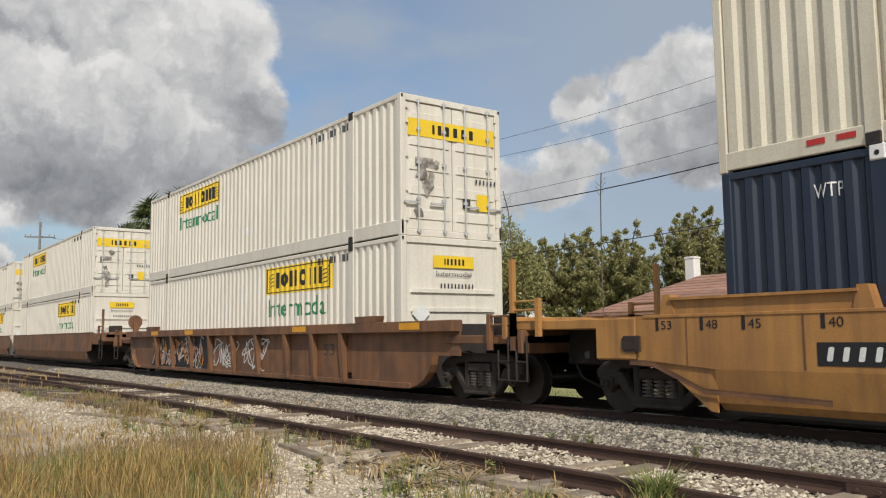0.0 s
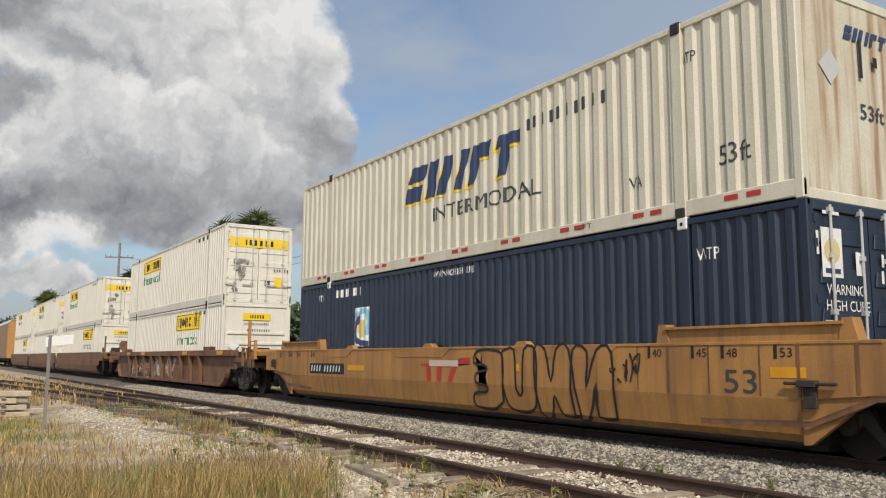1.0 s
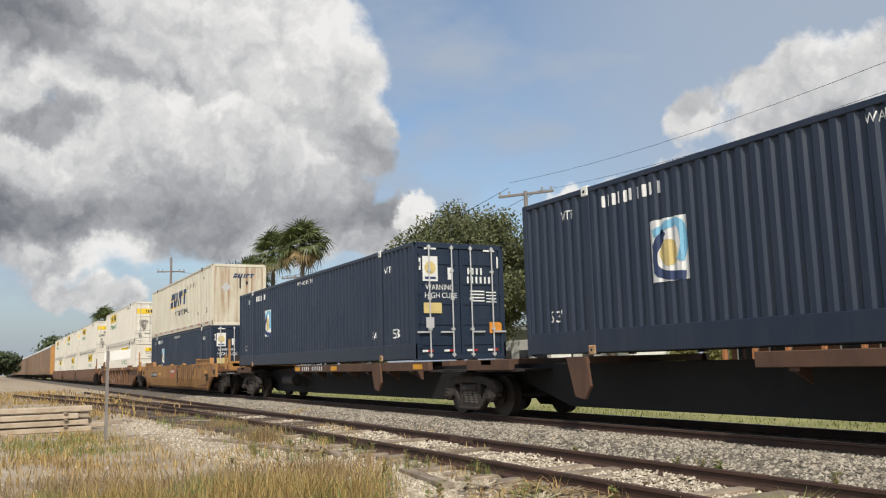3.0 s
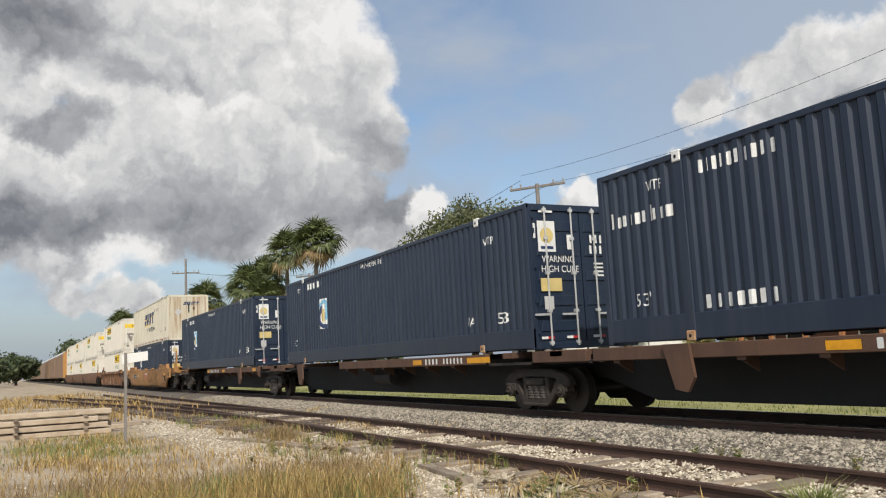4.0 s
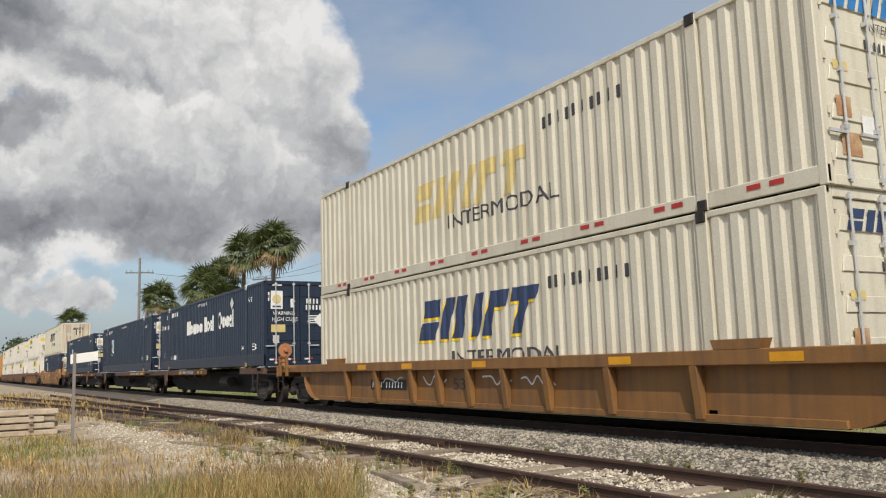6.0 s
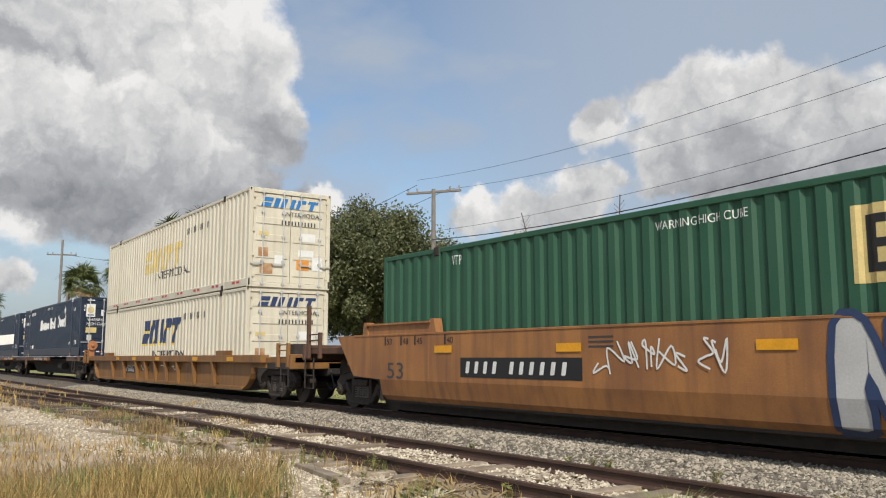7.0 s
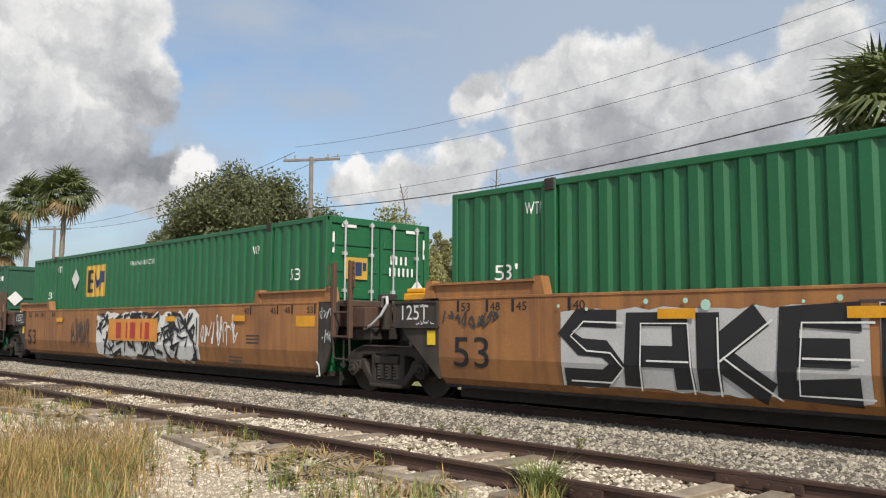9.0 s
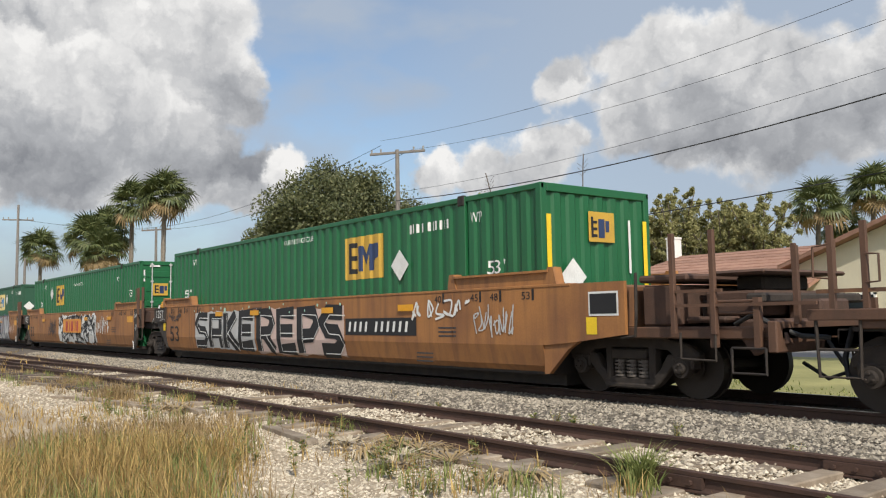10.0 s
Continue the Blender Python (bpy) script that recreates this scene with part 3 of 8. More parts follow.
def container(x_right, z_top, paint, label, face, rail_h, posts=True, depth=0.04, flat_top=False):
    """A 53-foot container; its origin is on its floor's centre. face: how its +x end looks."""
    top = on_train("shipping_container", x_right - LEN / 2, z_top - HIGH)
    tagged(top, label, "container", "containers on the train")
    h, w = LEN / 2, WIDE / 2
    mat = M[paint]
    pitch = top["pitch"] = {"navy": 0.25, "white": 0.28}.get(paint, PITCH)
    for sign, y in ((1, -w), (-1, w)):
        bm = bmesh.new()
        corrugated(bm, -h + 0.12, h - 0.12, rail_h, HIGH - 0.10, y + sign * 0.012, depth, sign, pitch)
        part("side_wall", bm, mat, top)
        bm = bmesh.new()
        box(bm, -h, h, min(y, y + sign * 0.07), max(y, y + sign * 0.07), 0.03, rail_h)
        part("bottom_rail", bm, mat, top, bevel=0.012)
        bm = bmesh.new()
        box(bm, -h, h, min(y, y + sign * 0.07), max(y, y + sign * 0.07), HIGH - 0.10, HIGH - 0.005)
        part("top_rail", bm, mat, top, bevel=0.012)
        if posts:
            for px in (-6.1, 6.1):
                bm = bmesh.new()
                box(bm, px - 0.10, px + 0.10, min(y - sign * 0.012, y + sign * 0.09), max(y - sign * 0.012, y + sign * 0.09), 0.0, HIGH)
                part("lifting_post", bm, mat, top, bevel=0.012)
                for z in (0.0, HIGH - 0.16):
                    bm = bmesh.new()
                    box(bm, px - 0.09, px + 0.09, min(y - sign * 0.03, y + sign * 0.05), max(y - sign * 0.03, y + sign * 0.05), z, z + 0.16 + (0.02 if z else 0))
                    cast = part("corner_casting", bm, M["dark_steel"] if paint in ("white", "cream", "green", "green_dull") else M["marking"] if z else M["rust"], top, bevel=0.015)
                    bm = bmesh.new()
                    bmesh.ops.create_circle(bm, cap_ends=True, segments=10, radius=0.03, matrix=pose(px, y - sign * 0.034, z + 0.08, 90))
                    part("casting_hole", bm, M["black"], cast)
        for ex in (-h, h - 0.13):
            bm = bmesh.new()
            box(bm, ex, ex + 0.13, min(y - sign * 0.004, y + sign * 0.13), max(y - sign * 0.004, y + sign * 0.13), 0.0, HIGH)
            part("corner_post", bm, mat, top, bevel=0.015)
    bm = bmesh.new()
    box(bm, -h + 0.02, h - 0.02, -w + 0.05, w - 0.05, HIGH - 0.06, HIGH - 0.015)
    part("roof", bm, mat, top)
    bm = bmesh.new()
    box(bm, -h + 0.02, h - 0.1, -w + 0.05, w - 0.05, 0.05, 0.16)
    part("floor", bm, M["dark_steel"], top)
    bm = bmesh.new()
    box(bm, -h + 0.01, -h + 0.05, -w + 0.12, w - 0.12, 0.03, HIGH - 0.02)
    part("end_wall", bm, mat, top)
    for z0, z1 in ((0.0, 0.14), (HIGH - 0.14, HIGH - 0.002)):
        bm = bmesh.new()
        box(bm, h - 0.11, h + 0.004, -w + 0.13, w - 0.13, z0, z1)
        part("end_header", bm, mat, top, bevel=0.012)
    if face == "doors":
        for s in (-1, 1):
            bm = bmesh.new()
            a, b = (-w + 0.14, -0.012) if s < 0 else (0.012, w - 0.14)
            box(bm, h - 0.09, h - 0.03, a, b, 0.15, HIGH - 0.15)
            door = part("door", bm, mat, top)
            for k in range(5):
                z = 0.35 + k * 0.5
                bm = bmesh.new()
                prism(bm, [(a + 0.07, z), (b - 0.07, z), (b - 0.11, z + 0.2), (a + 0.11, z + 0.2)], h - 0.031, h - 0.008, "x")
                part("door_rib", bm, mat, door, bevel=0.008)
            for y in (a + 0.24 * (b - a) + (0.02 if s > 0 else 0), a + 0.80 * (b - a)):
                bm = bmesh.new()
                tube(bm, (h + 0.03, y, 0.06), (h + 0.03, y, HIGH - 0.06), 0.019, 8)
                for z in (0.12, 0.75, 1.5, 2.2, HIGH - 0.12):
                    box(bm, h - 0.02, h + 0.045, y - 0.045, y + 0.045, z - 0.03, z + 0.03)
                part("lock_rod", bm, M["rod"], door, "galvanised door lock rod")
                bm = bmesh.new()
                box(bm, h + 0.02, h + 0.05, y - 0.02, y + 0.36 * s, 0.66, 0.70)
                part("handle", bm, M["rod"], door)
            for z in (0.3, 0.9, 1.6, 2.3, 2.6):
                bm = bmesh.new()
                yy = -w + 0.10 if s < 0 else w - 0.16
                box(bm, h - 0.03, h + 0.012, yy, yy + 0.07, z, z + 0.10)
                part("hinge", bm, mat, door)
    elif face == "ribs":
        bm = bmesh.new()
        box(bm, h - 0.09, h - 0.035, -w + 0.13, w - 0.13, 0.14, HIGH - 0.14)
        wall = part("front_wall", bm, mat, top)
        for z in (0.25, 0.62, 1.0, 1.38, 1.76):
            bm = bmesh.new()
            prism(bm, [(-w + 0.22, z), (w - 0.22, z), (w - 0.26, z + 0.09), (-w + 0.26, z + 0.09)], h - 0.036, h + 0.008, "x")
            part("wall_rib", bm, mat, wall, bevel=0.006)
    elif face == "wave":
        bm = bmesh.new()
        corrugated(bm, -w + 0.13, w - 0.13, 0.14, HIGH - 0.14, 0, 0.035, 1)
        for v in bm.verts:
            v.co = (h - 0.02 - v.co.y, v.co.x, v.co.z)
        part("front_wall", bm, mat, top)
    else:
        bm = bmesh.new()
        box(bm, h - 0.09, h - 0.015, -w + 0.13, w - 0.13, 0.14, HIGH - 0.14)
        part("front_wall", bm, M["cream_stained"], top, "cream end wall with rust runs")
    return top


H2 = LEN / 2
NEAR = -WIDE / 2


def side_mark(c, name, bm, material, x_train, z_world, x_right, z_top, flat=False, lift=0.0):
    """Place a mark on a container's side by its place on the train and its height over the ground."""
    return decal(name, bm, M[material], c, x_train - (x_right - LEN / 2), z_world - (z_top - HIGH), (NEAR if flat else NEAR + 0.012) - lift, 0 if flat else 0.04)


def end_mark(c, name, bm, material, y, z, proud=0.0):
    return decal(name, bm, M[material], c, y, z, 0, end=H2 - 0.006 + proud)


def diamond(r):
    return poly([(-r, 0), (0, -r), (r, 0), (0, r)])


def sign_figures(c, x, z, h, xr, zt):
    """Black figures and a thin black border on a yellow sign panel 3.5 m long."""
    for a, b, lo, hi in ((0.05, 3.45, 0.03, 0.055), (0.05, 3.45, h - 0.055, h - 0.03), (0.05, 0.1, 0.055, h - 0.055), (3.4, 3.45, 0.055, h - 0.055)):
        side_mark(c, "sign_border", slab(a, b, lo, hi), "black", x, z, xr, zt, lift=0.003)
    for a, b in ((0.12, 0.42), (3.08, 3.38)):
        bm = bmesh.new()
        for k in range(4):
            ribbon(bm, [(a, h * (0.2 + 0.14 * k)), (b, h * (0.34 + 0.14 * k))], 0.025)
        side_mark(c, "sign_emblem", bm, "black", x, z, xr, zt, lift=0.003)
    at = x + 0.62
    for kind, w in (("bar", 0.14), ("ring", 0.36), ("bar", 0.13), ("bar", 0.13), ("ring", 0.34), ("bar", 0.13), ("bar", 0.13), ("bar", 0.16)):
        bm = ring(w, h * 0.58, 0.12, 12) if kind == "ring" else slab(0, w, 0, h * 0.58)
        side_mark(c, "sign_figure", bm, "black", at, z + h * 0.21, xr, zt, lift=0.003)
        at += w + 0.13


def white_box(xr, zt, upper, mark_x):
    c = container(xr, zt, "white", "white corrugated container with yellow sign panels, stacked on another" if upper else "cream-white container with green lettering, sunk in a well car", "doors" if upper else "ribs", 0.32 if upper else 0.18)
    z0 = zt - HIGH
    if upper:
        side_mark(c, "sign_panel", slab(0, 3.5, 0, 0.62), "sign_yellow", mark_x, z0 + 2.02, xr, zt)
        sign_figures(c, mark_x, z0 + 2.02, 0.62, xr, zt)
        side_mark(c, "side_lettering", lettering("Intermodal", 0.62, 3.2), "green_ink", mark_x + 0.1, z0 + 1.5, xr, zt)
    else:
        side_mark(c, "sign_panel", slab(0, 3.5, 0, 0.68), "sign_yellow", mark_x + 6.78, z0 + 1.99, xr, zt)
        sign_figures(c, mark_x + 6.78, z0 + 1.99, 0.68, xr, zt)
        side_mark(c, "side_lettering", lettering("Intermodal", 0.66, 3.2), "green_ink", mark_x + 6.9, z0 + 1.42, xr, zt)
    for x, z in ((xr - 7.9, 1.9), (xr - 7.7, 0.8)):
        side_mark(c, "data_plate", slab(0, 0.22, 0, 0.2), "marking", x, z0 + z, xr, zt)
    side_mark(c, "number_bars", bars([0.12] * 10, 0.16, 0.07), "ink", xr - 3.9, z0 + 2.55, xr, zt)
    if upper:
        end_mark(c, "sign_panel", slab(-1.12, 1.12, 0, 0.36), "sign_yellow", 0, 2.05, 0.0)
        end_mark(c, "sign_bars", bars([0.09, 0.14, 0.16, 0.16, 0.16, 0.16], 0.2, 0.05), "black", -0.52, 2.13, 0.006)
        end_mark(c, "data_plate", slab(0, 0.45, 0, 0.2), "soot", -0.95, 1.42)
        rs = random.Random(int(-xr * 10))
        for k in range(9):
            ring = [(0.13 * rs.uniform(0.4, 1.2) * math.cos(a * 0.7), 0.13 * rs.uniform(0.4, 1.3) * math.sin(a * 0.7)) for a in range(9)]
            end_mark(c, "soot_stain", poly(ring), "soot", -0.72 + rs.gauss(0, 0.13), 1.05 + rs.gauss(0, 0.34), 0.002 + 0.0012 * k)
        end_mark(c, "sign_plate", slab(0, 0.34, 0, 0.36), "sign_yellow", 0.62, 0.62)
        end_mark(c, "number_bars", bars([0.07] * 6, 0.1, 0.03), "ink", 0.6, 1.2)
        end_mark(c, "data_plate", slab(0, 0.2, 0, 0.2), "ink", 0.25, 0.66)
    else:
        end_mark(c, "sign_panel", slab(-0.52, 0.52, 0, 0.25), "sign_yellow", 0, 2.28, 0.0)
        end_mark(c, "sign_bars", bars([0.05, 0.07, 0.08, 0.08, 0.08, 0.08], 0.13, 0.02), "black", -0.25, 2.34, 0.006)
        end_mark(c, "end_lettering", lettering("Intermodal", 0.14, 0.9), "ink", -0.45, 2.11)
        end_mark(c, "number_bars", bars([0.06] * 10, 0.1, 0.03), "ink", -0.35, 1.86)
        end_mark(c, "hazard_frame", diamond(0.22), "marking", -0.85, 1.35, 0.02)
    return c


def reflectors(c, n=9):
    for i in range(n):
        x = -H2 + 1.2 + i * (LEN - 2.4) / (n - 1)
        for d in (0, 0.36):
            bm = bmesh.new()
            box(bm, x + d, x + d + 0.22, NEAR - 0.008, NEAR + 0.002, 0.14, 0.21)
            part("reflector", bm, M["red"], c, "red reflective strip")


def cream_box(xr, zt, label, face, mark, word_x, word_z, word_w, word_h, inter_z, sub_x):
    c = container(xr, zt, "cream", label, face, 0.26)
    reflectors(c)
    shade = "faded_gold" if mark == "faded_gold" else "sign_yellow"
    for k, fig in enumerate(slanted_word(word_w, word_h)):
        side_mark(c, "word_shade", poly(fig), shade, word_x - 0.06, word_z - 0.06, xr, zt, lift=0.0004 * k)
        if mark != "faded_gold":
            side_mark(c, "word_shape", poly(fig), mark, word_x, word_z, xr, zt, lift=0.005 + 0.0004 * k)
    side_mark(c, "side_lettering", lettering("INTERMODAL", 0.42, word_w * 0.9), "ink", sub_x, inter_z, xr, zt)
    side_mark(c, "number_bars", bars([0.13] * 10, 0.22, 0.09), "ink", xr - 5.6, zt - 0.75, xr, zt)
    return c


def cream_doors(c, mark):
    for fig in slanted_word(1.75, 0.28):
        end_mark(c, "word_shape", poly(fig), mark, -0.95, 2.36)
    end_mark(c, "end_lettering", lettering("INTERMODAL", 0.18, 1.2), "ink", -0.2, 2.13)
    end_mark(c, "number_bars", bars([0.07] * 11, 0.13, 0.035), "ink", -0.3, 1.86)
    for y, z, a, b, col in ((-1.0, 1.5, 0.3, 0.12, "faded_gold"), (-1.0, 0.9, 0.3, 0.26, "rust"), (-0.5, 0.7, 0.3, 0.25, "marking"), (0.2, 0.55, 0.4, 0.3, "orange_mark"), (0.7, 0.55, 0.35, 0.4, "marking"), (0.25, 0.95, 0.5, 0.2, "marking"), (-0.95, 0.4, 0.4, 0.3, "rust"), (0.3, 1.4, 0.5, 0.25, "marking")):
        end_mark(c, "placard", slab(0, a, 0, b), col, y, z)


def navy_logo(c, xr, zt, x, z0, w, h):
    side_mark(c, "logo_panel", slab(0, w, 0, h), "marking", x, z0, xr, zt)
    bm = bmesh.new()
    ribbon(bm, smooth_path([(0.12 * w, 0.78 * h), (0.75 * w, 0.92 * h), (0.92 * w, 0.6 * h), (0.8 * w, 0.3 * h)]), 0.13)
    lo = side_mark(c, "logo_arc", bm, "sky_blue", x, z0, xr, zt)
    bm = bmesh.new()
    ribbon(bm, smooth_path([(0.4 * w, 0.8 * h), (0.14 * w, 0.5 * h), (0.22 * w, 0.15 * h), (0.9 * w, 0.06 * h)]), 0.14)
    lb = side_mark(c, "logo_arc", bm, "blue", x, z0, xr, zt)
    bm = bmesh.new()
    bmesh.ops.create_circle(bm, cap_ends=True, segments=14, radius=0.26 * w, matrix=pose(0.5 * w, 0, 0.45 * h, 90))
    ls = side_mark(c, "logo_disc", bm, "faded_gold", x, z0, xr, zt)
    for o in (lo, lb, ls):
        for v in o.data.vertices:
            v.co.y -= 0.004


def navy_doors(c, number=True, disc=True):
    end_mark(c, "logo_panel", slab(0, 0.42, 0, 0.62), "marking" if disc else "ink", -1.05, 1.93)
    if disc:
        bm = bmesh.new()
        bmesh.ops.create_circle(bm, cap_ends=True, segments=14, radius=0.16, matrix=pose(0, 0, 0, 90))
        end_mark(c, "logo_disc", bm, "faded_gold", -0.84, 2.26, 0.005)
        end_mark(c, "logo_bar", slab(0, 0.3, 0, 0.06), "blue", -0.99, 1.98, 0.005)
    end_mark(c, "end_lettering", lettering("WARNING", 0.19, 0.78), "marking", -0.98, 1.72)
    end_mark(c, "end_lettering", lettering("HIGH CUBE", 0.19, 0.9), "marking", -1.0, 1.52)
    end_mark(c, "number_bars", bars([0.09] * 4, 0.17, 0.035), "marking", 0.22, 2.12)
    end_mark(c, "number_bars", bars([0.09] * 6, 0.17, 0.035), "marking", 0.2, 1.9)
    for k in range(4):
        end_mark(c, "text_bar", slab(0, 0.42, 0, 0.035), "marking", 0.28, 1.68 - k * 0.08)
        end_mark(c, "text_bar", slab(0, 0.3, 0, 0.03), "marking", 0.75, 1.66 - k * 0.08)
    for y, z, a, b, col in ((-1.04, 1.14, 0.5, 0.26, "faded_gold"), (-0.98, 0.78, 0.22, 0.26, "silver"), (0.82, 0.64, 0.38, 0.28, "orange_mark"), (-1.15, 2.2, 0.05, 0.3, "marking"), (1.09, 2.3, 0.05, 0.3, "marking"), (-1.0, 2.72, 0.34, 0.05, "marking"), (0.7, 2.72, 0.34, 0.05, "marking"), (-0.35, 1.98, 0.14, 0.3, "marking")):
        end_mark(c, "placard", slab(0, a, 0, b), col, y, z)
    for y in (-0.95, -0.35, 0.3, 0.9):
        end_mark(c, "reflector", slab(0, 0.15, 0, 0.05), "marking", y - 0.15, 0.2)
        end_mark(c, "reflector", slab(0, 0.15, 0, 0.05), "red", y, 0.2)


def navy(xr, zt, label, spine):
    c = container(xr, zt, "navy", label, "doors", 0.42 if spine else 0.2)
    x0 = xr - LEN
    z0 = zt - HIGH
    side_mark(c, "side_lettering", lettering("WARNING HIGH CUBE", 0.19, 1.55), "marking", x0 + 7.3, z0 + 2.6, xr, zt)
    side_mark(c, "number_bars", bars([0.09] * 4 + [0.11] * 6, 0.2, 0.045), "marking", x0 + 2.4, z0 + 2.46, xr, zt)
    side_mark(c, "side_lettering", lettering("WTP", 0.24, 0.36), "marking", x0 + 14.4, z0 + 2.28, xr, zt)
    side_mark(c, "side_lettering", lettering("WTP", 0.24, 0.36), "marking", x0 + 1.2, z0 + 2.42, xr, zt)
    if spine:
        side_mark(c, "side_lettering", lettering("53'", 0.33, 0.45), "marking", x0 + 14.85, z0 + 0.58, xr, zt)
        side_mark(c, "side_lettering", lettering("53'", 0.3, 0.4), "marking", x0 + 0.75, z0 + 0.6, xr, zt)
        side_mark(c, "side_lettering", lettering("VA", 0.3, 0.3), "marking", x0 + 13.5, z0 + 0.58, xr, zt)
    navy_doors(c)
    return c


def green_box(xr, zt, label, face, logo_x, marks):
    c = container(xr, zt, "green_dull" if face == "ribs" else "green", label, face, 0.2)
    z0 = zt - HIGH
    side_mark(c, "logo_panel", slab(0, 1.42, 0, 0.88), "faded_gold" if face == "ribs" else "logo_gold", logo_x, z0 + 1.62, xr, zt)
    bl = side_mark(c, "logo_bar", slab(0.15, 0.28, 0.12, 0.76), "black", logo_x, z0 + 1.62, xr, zt)
    parts_ = [bl]
    for z in (0.12, 0.39, 0.66):
        parts_.append(side_mark(c, "logo_bar", slab(0.28, 0.5, z, z + 0.1), "black", logo_x, z0 + 1.62, xr, zt))
    for p in ([(0.55, 0.16), (0.68, 0.16), (0.68, 0.68), (0.55, 0.68)], [(0.68, 0.68), (0.68, 0.5), (0.82, 0.22), (0.86, 0.4)], [(0.82, 0.22), (0.96, 0.5), (0.96, 0.68), (0.80, 0.4)], [(0.96, 0.16), (1.08, 0.16), (1.08, 0.7), (0.96, 0.7)], [(1.08, 0.36), (1.3, 0.42), (1.3, 0.7), (1.08, 0.7)]):
        parts_.append(side_mark(c, "logo_bar", poly(p), "bright_blue" if face == "ribs" else "blue", logo_x, z0 + 1.62, xr, zt))
    for p in parts_:
        for v in p.data.vertices:
            v.co.y -= 0.004
    for kind, x, z in marks:
        if kind == "diamond":
            dm = side_mark(c, "hazard_frame", diamond(0.3), "marking", x, z, xr, zt, True)
        elif kind == "warn":
            side_mark(c, "side_lettering", lettering("WARNING HIGH CUBE", 0.17, 1.52), "marking", x, z, xr, zt)
        elif kind == "number":
            side_mark(c, "number_bars", bars([0.1] * 4, 0.17, 0.03), "marking", x, z, xr, zt)
            side_mark(c, "number_bars", bars([0.085] * 6, 0.17, 0.03), "marking", x + 0.62, z, xr, zt)
        else:
            side_mark(c, "side_lettering", lettering(kind, 0.26 if kind == "WTP" else 0.32, 0.3 if kind == "WTP" else 0.42), "marking", x, z, xr, zt)
    return c


def green_end(c, y, z, w=0.52, pale=False):
    end_mark(c, "logo_panel", slab(0, w, 0, w * 0.8), "faded_gold" if pale else "logo_gold", y, z, 0.01)
    end_mark(c, "logo_bar", slab(0, 0.05, 0, w * 0.55), "black", y + 0.06, z + 0.07, 0.015)
    for k in (0, 0.11, 0.22):
        end_mark(c, "logo_bar", slab(0, 0.09, 0, 0.045), "black", y + 0.11, z + 0.08 + k, 0.015)
    end_mark(c, "logo_bar", slab(0, 0.15, 0, w * 0.5), "sky_blue" if pale else "blue", y + 0.23, z + 0.07, 0.015)
    end_mark(c, "logo_bar", slab(0, 0.09, 0, w * 0.3), "sky_blue" if pale else "blue", y + 0.4, z + 0.17, 0.015)


def ring(w, h, t, segments=20):
    """A flat upright ring, w by h, of stroke t."""
    bm = bmesh.new()
    rows = []
    for k in range(segments):
        a = 6.2832 * k / segments
        rows.append([bm.verts.new((w / 2 + math.cos(a) * (w / 2 - d), 0, h / 2 + math.sin(a) * (h / 2 - d))) for d in (0, t)])
    for k in range(segments):
        p, q = rows[k], rows[(k + 1) % segments]
        bm.faces.new((p[0], q[0], q[1], p[1]))
    return bm


def shape_row(c, kinds, unit, high, material, x, z, xr, zt, low=0.72, gap=0.3):
    """Plain bars, rings and blocks in a row on a container's side, standing for a brand: capitals high, others low."""
    for k in kinds:
        h = high if k.isupper() else high * low
        if k in "oO":
            w = unit * (2.1 if k == "o" else 2.5)
            bm = ring(w, h, unit * 0.62)
        else:
            w = unit * {"i": 0.72, "b": 1.5, "s": 1.1}[k.lower()]
            if k == "s":
                bm = poly([(0, 0), (w, 0.08 * h), (w, 0.5 * h), (0.5 * w, 0.56 * h), (w, 0.92 * h), (0.15 * w, h), (0, 0.55 * h), (0.5 * w, 0.42 * h)])
            else:
                bm = slab(0, w, 0, h)
        if k != " ":
            side_mark(c, "word_shape", bm, material, x, z, xr, zt)
        x += w + unit * gap


def slanted_word(wide, h, slant=0.35):
    """Five heavy slanted figures, plain cut blocks, as lists of corners."""
    u = wide / 5.9
    figures, x = [], 0.0
    for w, cuts in ((1.0, ((0, 1, 0.56, 1.0), (0, 1, 0.0, 0.44))), (1.5, ((0, 0.36, 0, 1), (0.5, 0.86, 0, 1))), (0.42, ((0, 1, 0, 1),)), (0.9, ((0, 1, 0.62, 1), (0, 0.45, 0, 0.62))), (1.1, ((0, 1, 0.7, 1), (0.3, 0.68, 0, 0.7)))):
        for a, b, lo, hi in cuts:
            figures.append([(x + u * w * p + slant * h * q, h * q) for p, q in ((a, lo), (b, lo), (b, hi), (a, hi))])
        x += u * (w + 0.24)
    return figures


# ---- bogies and cars ----
cache = {}


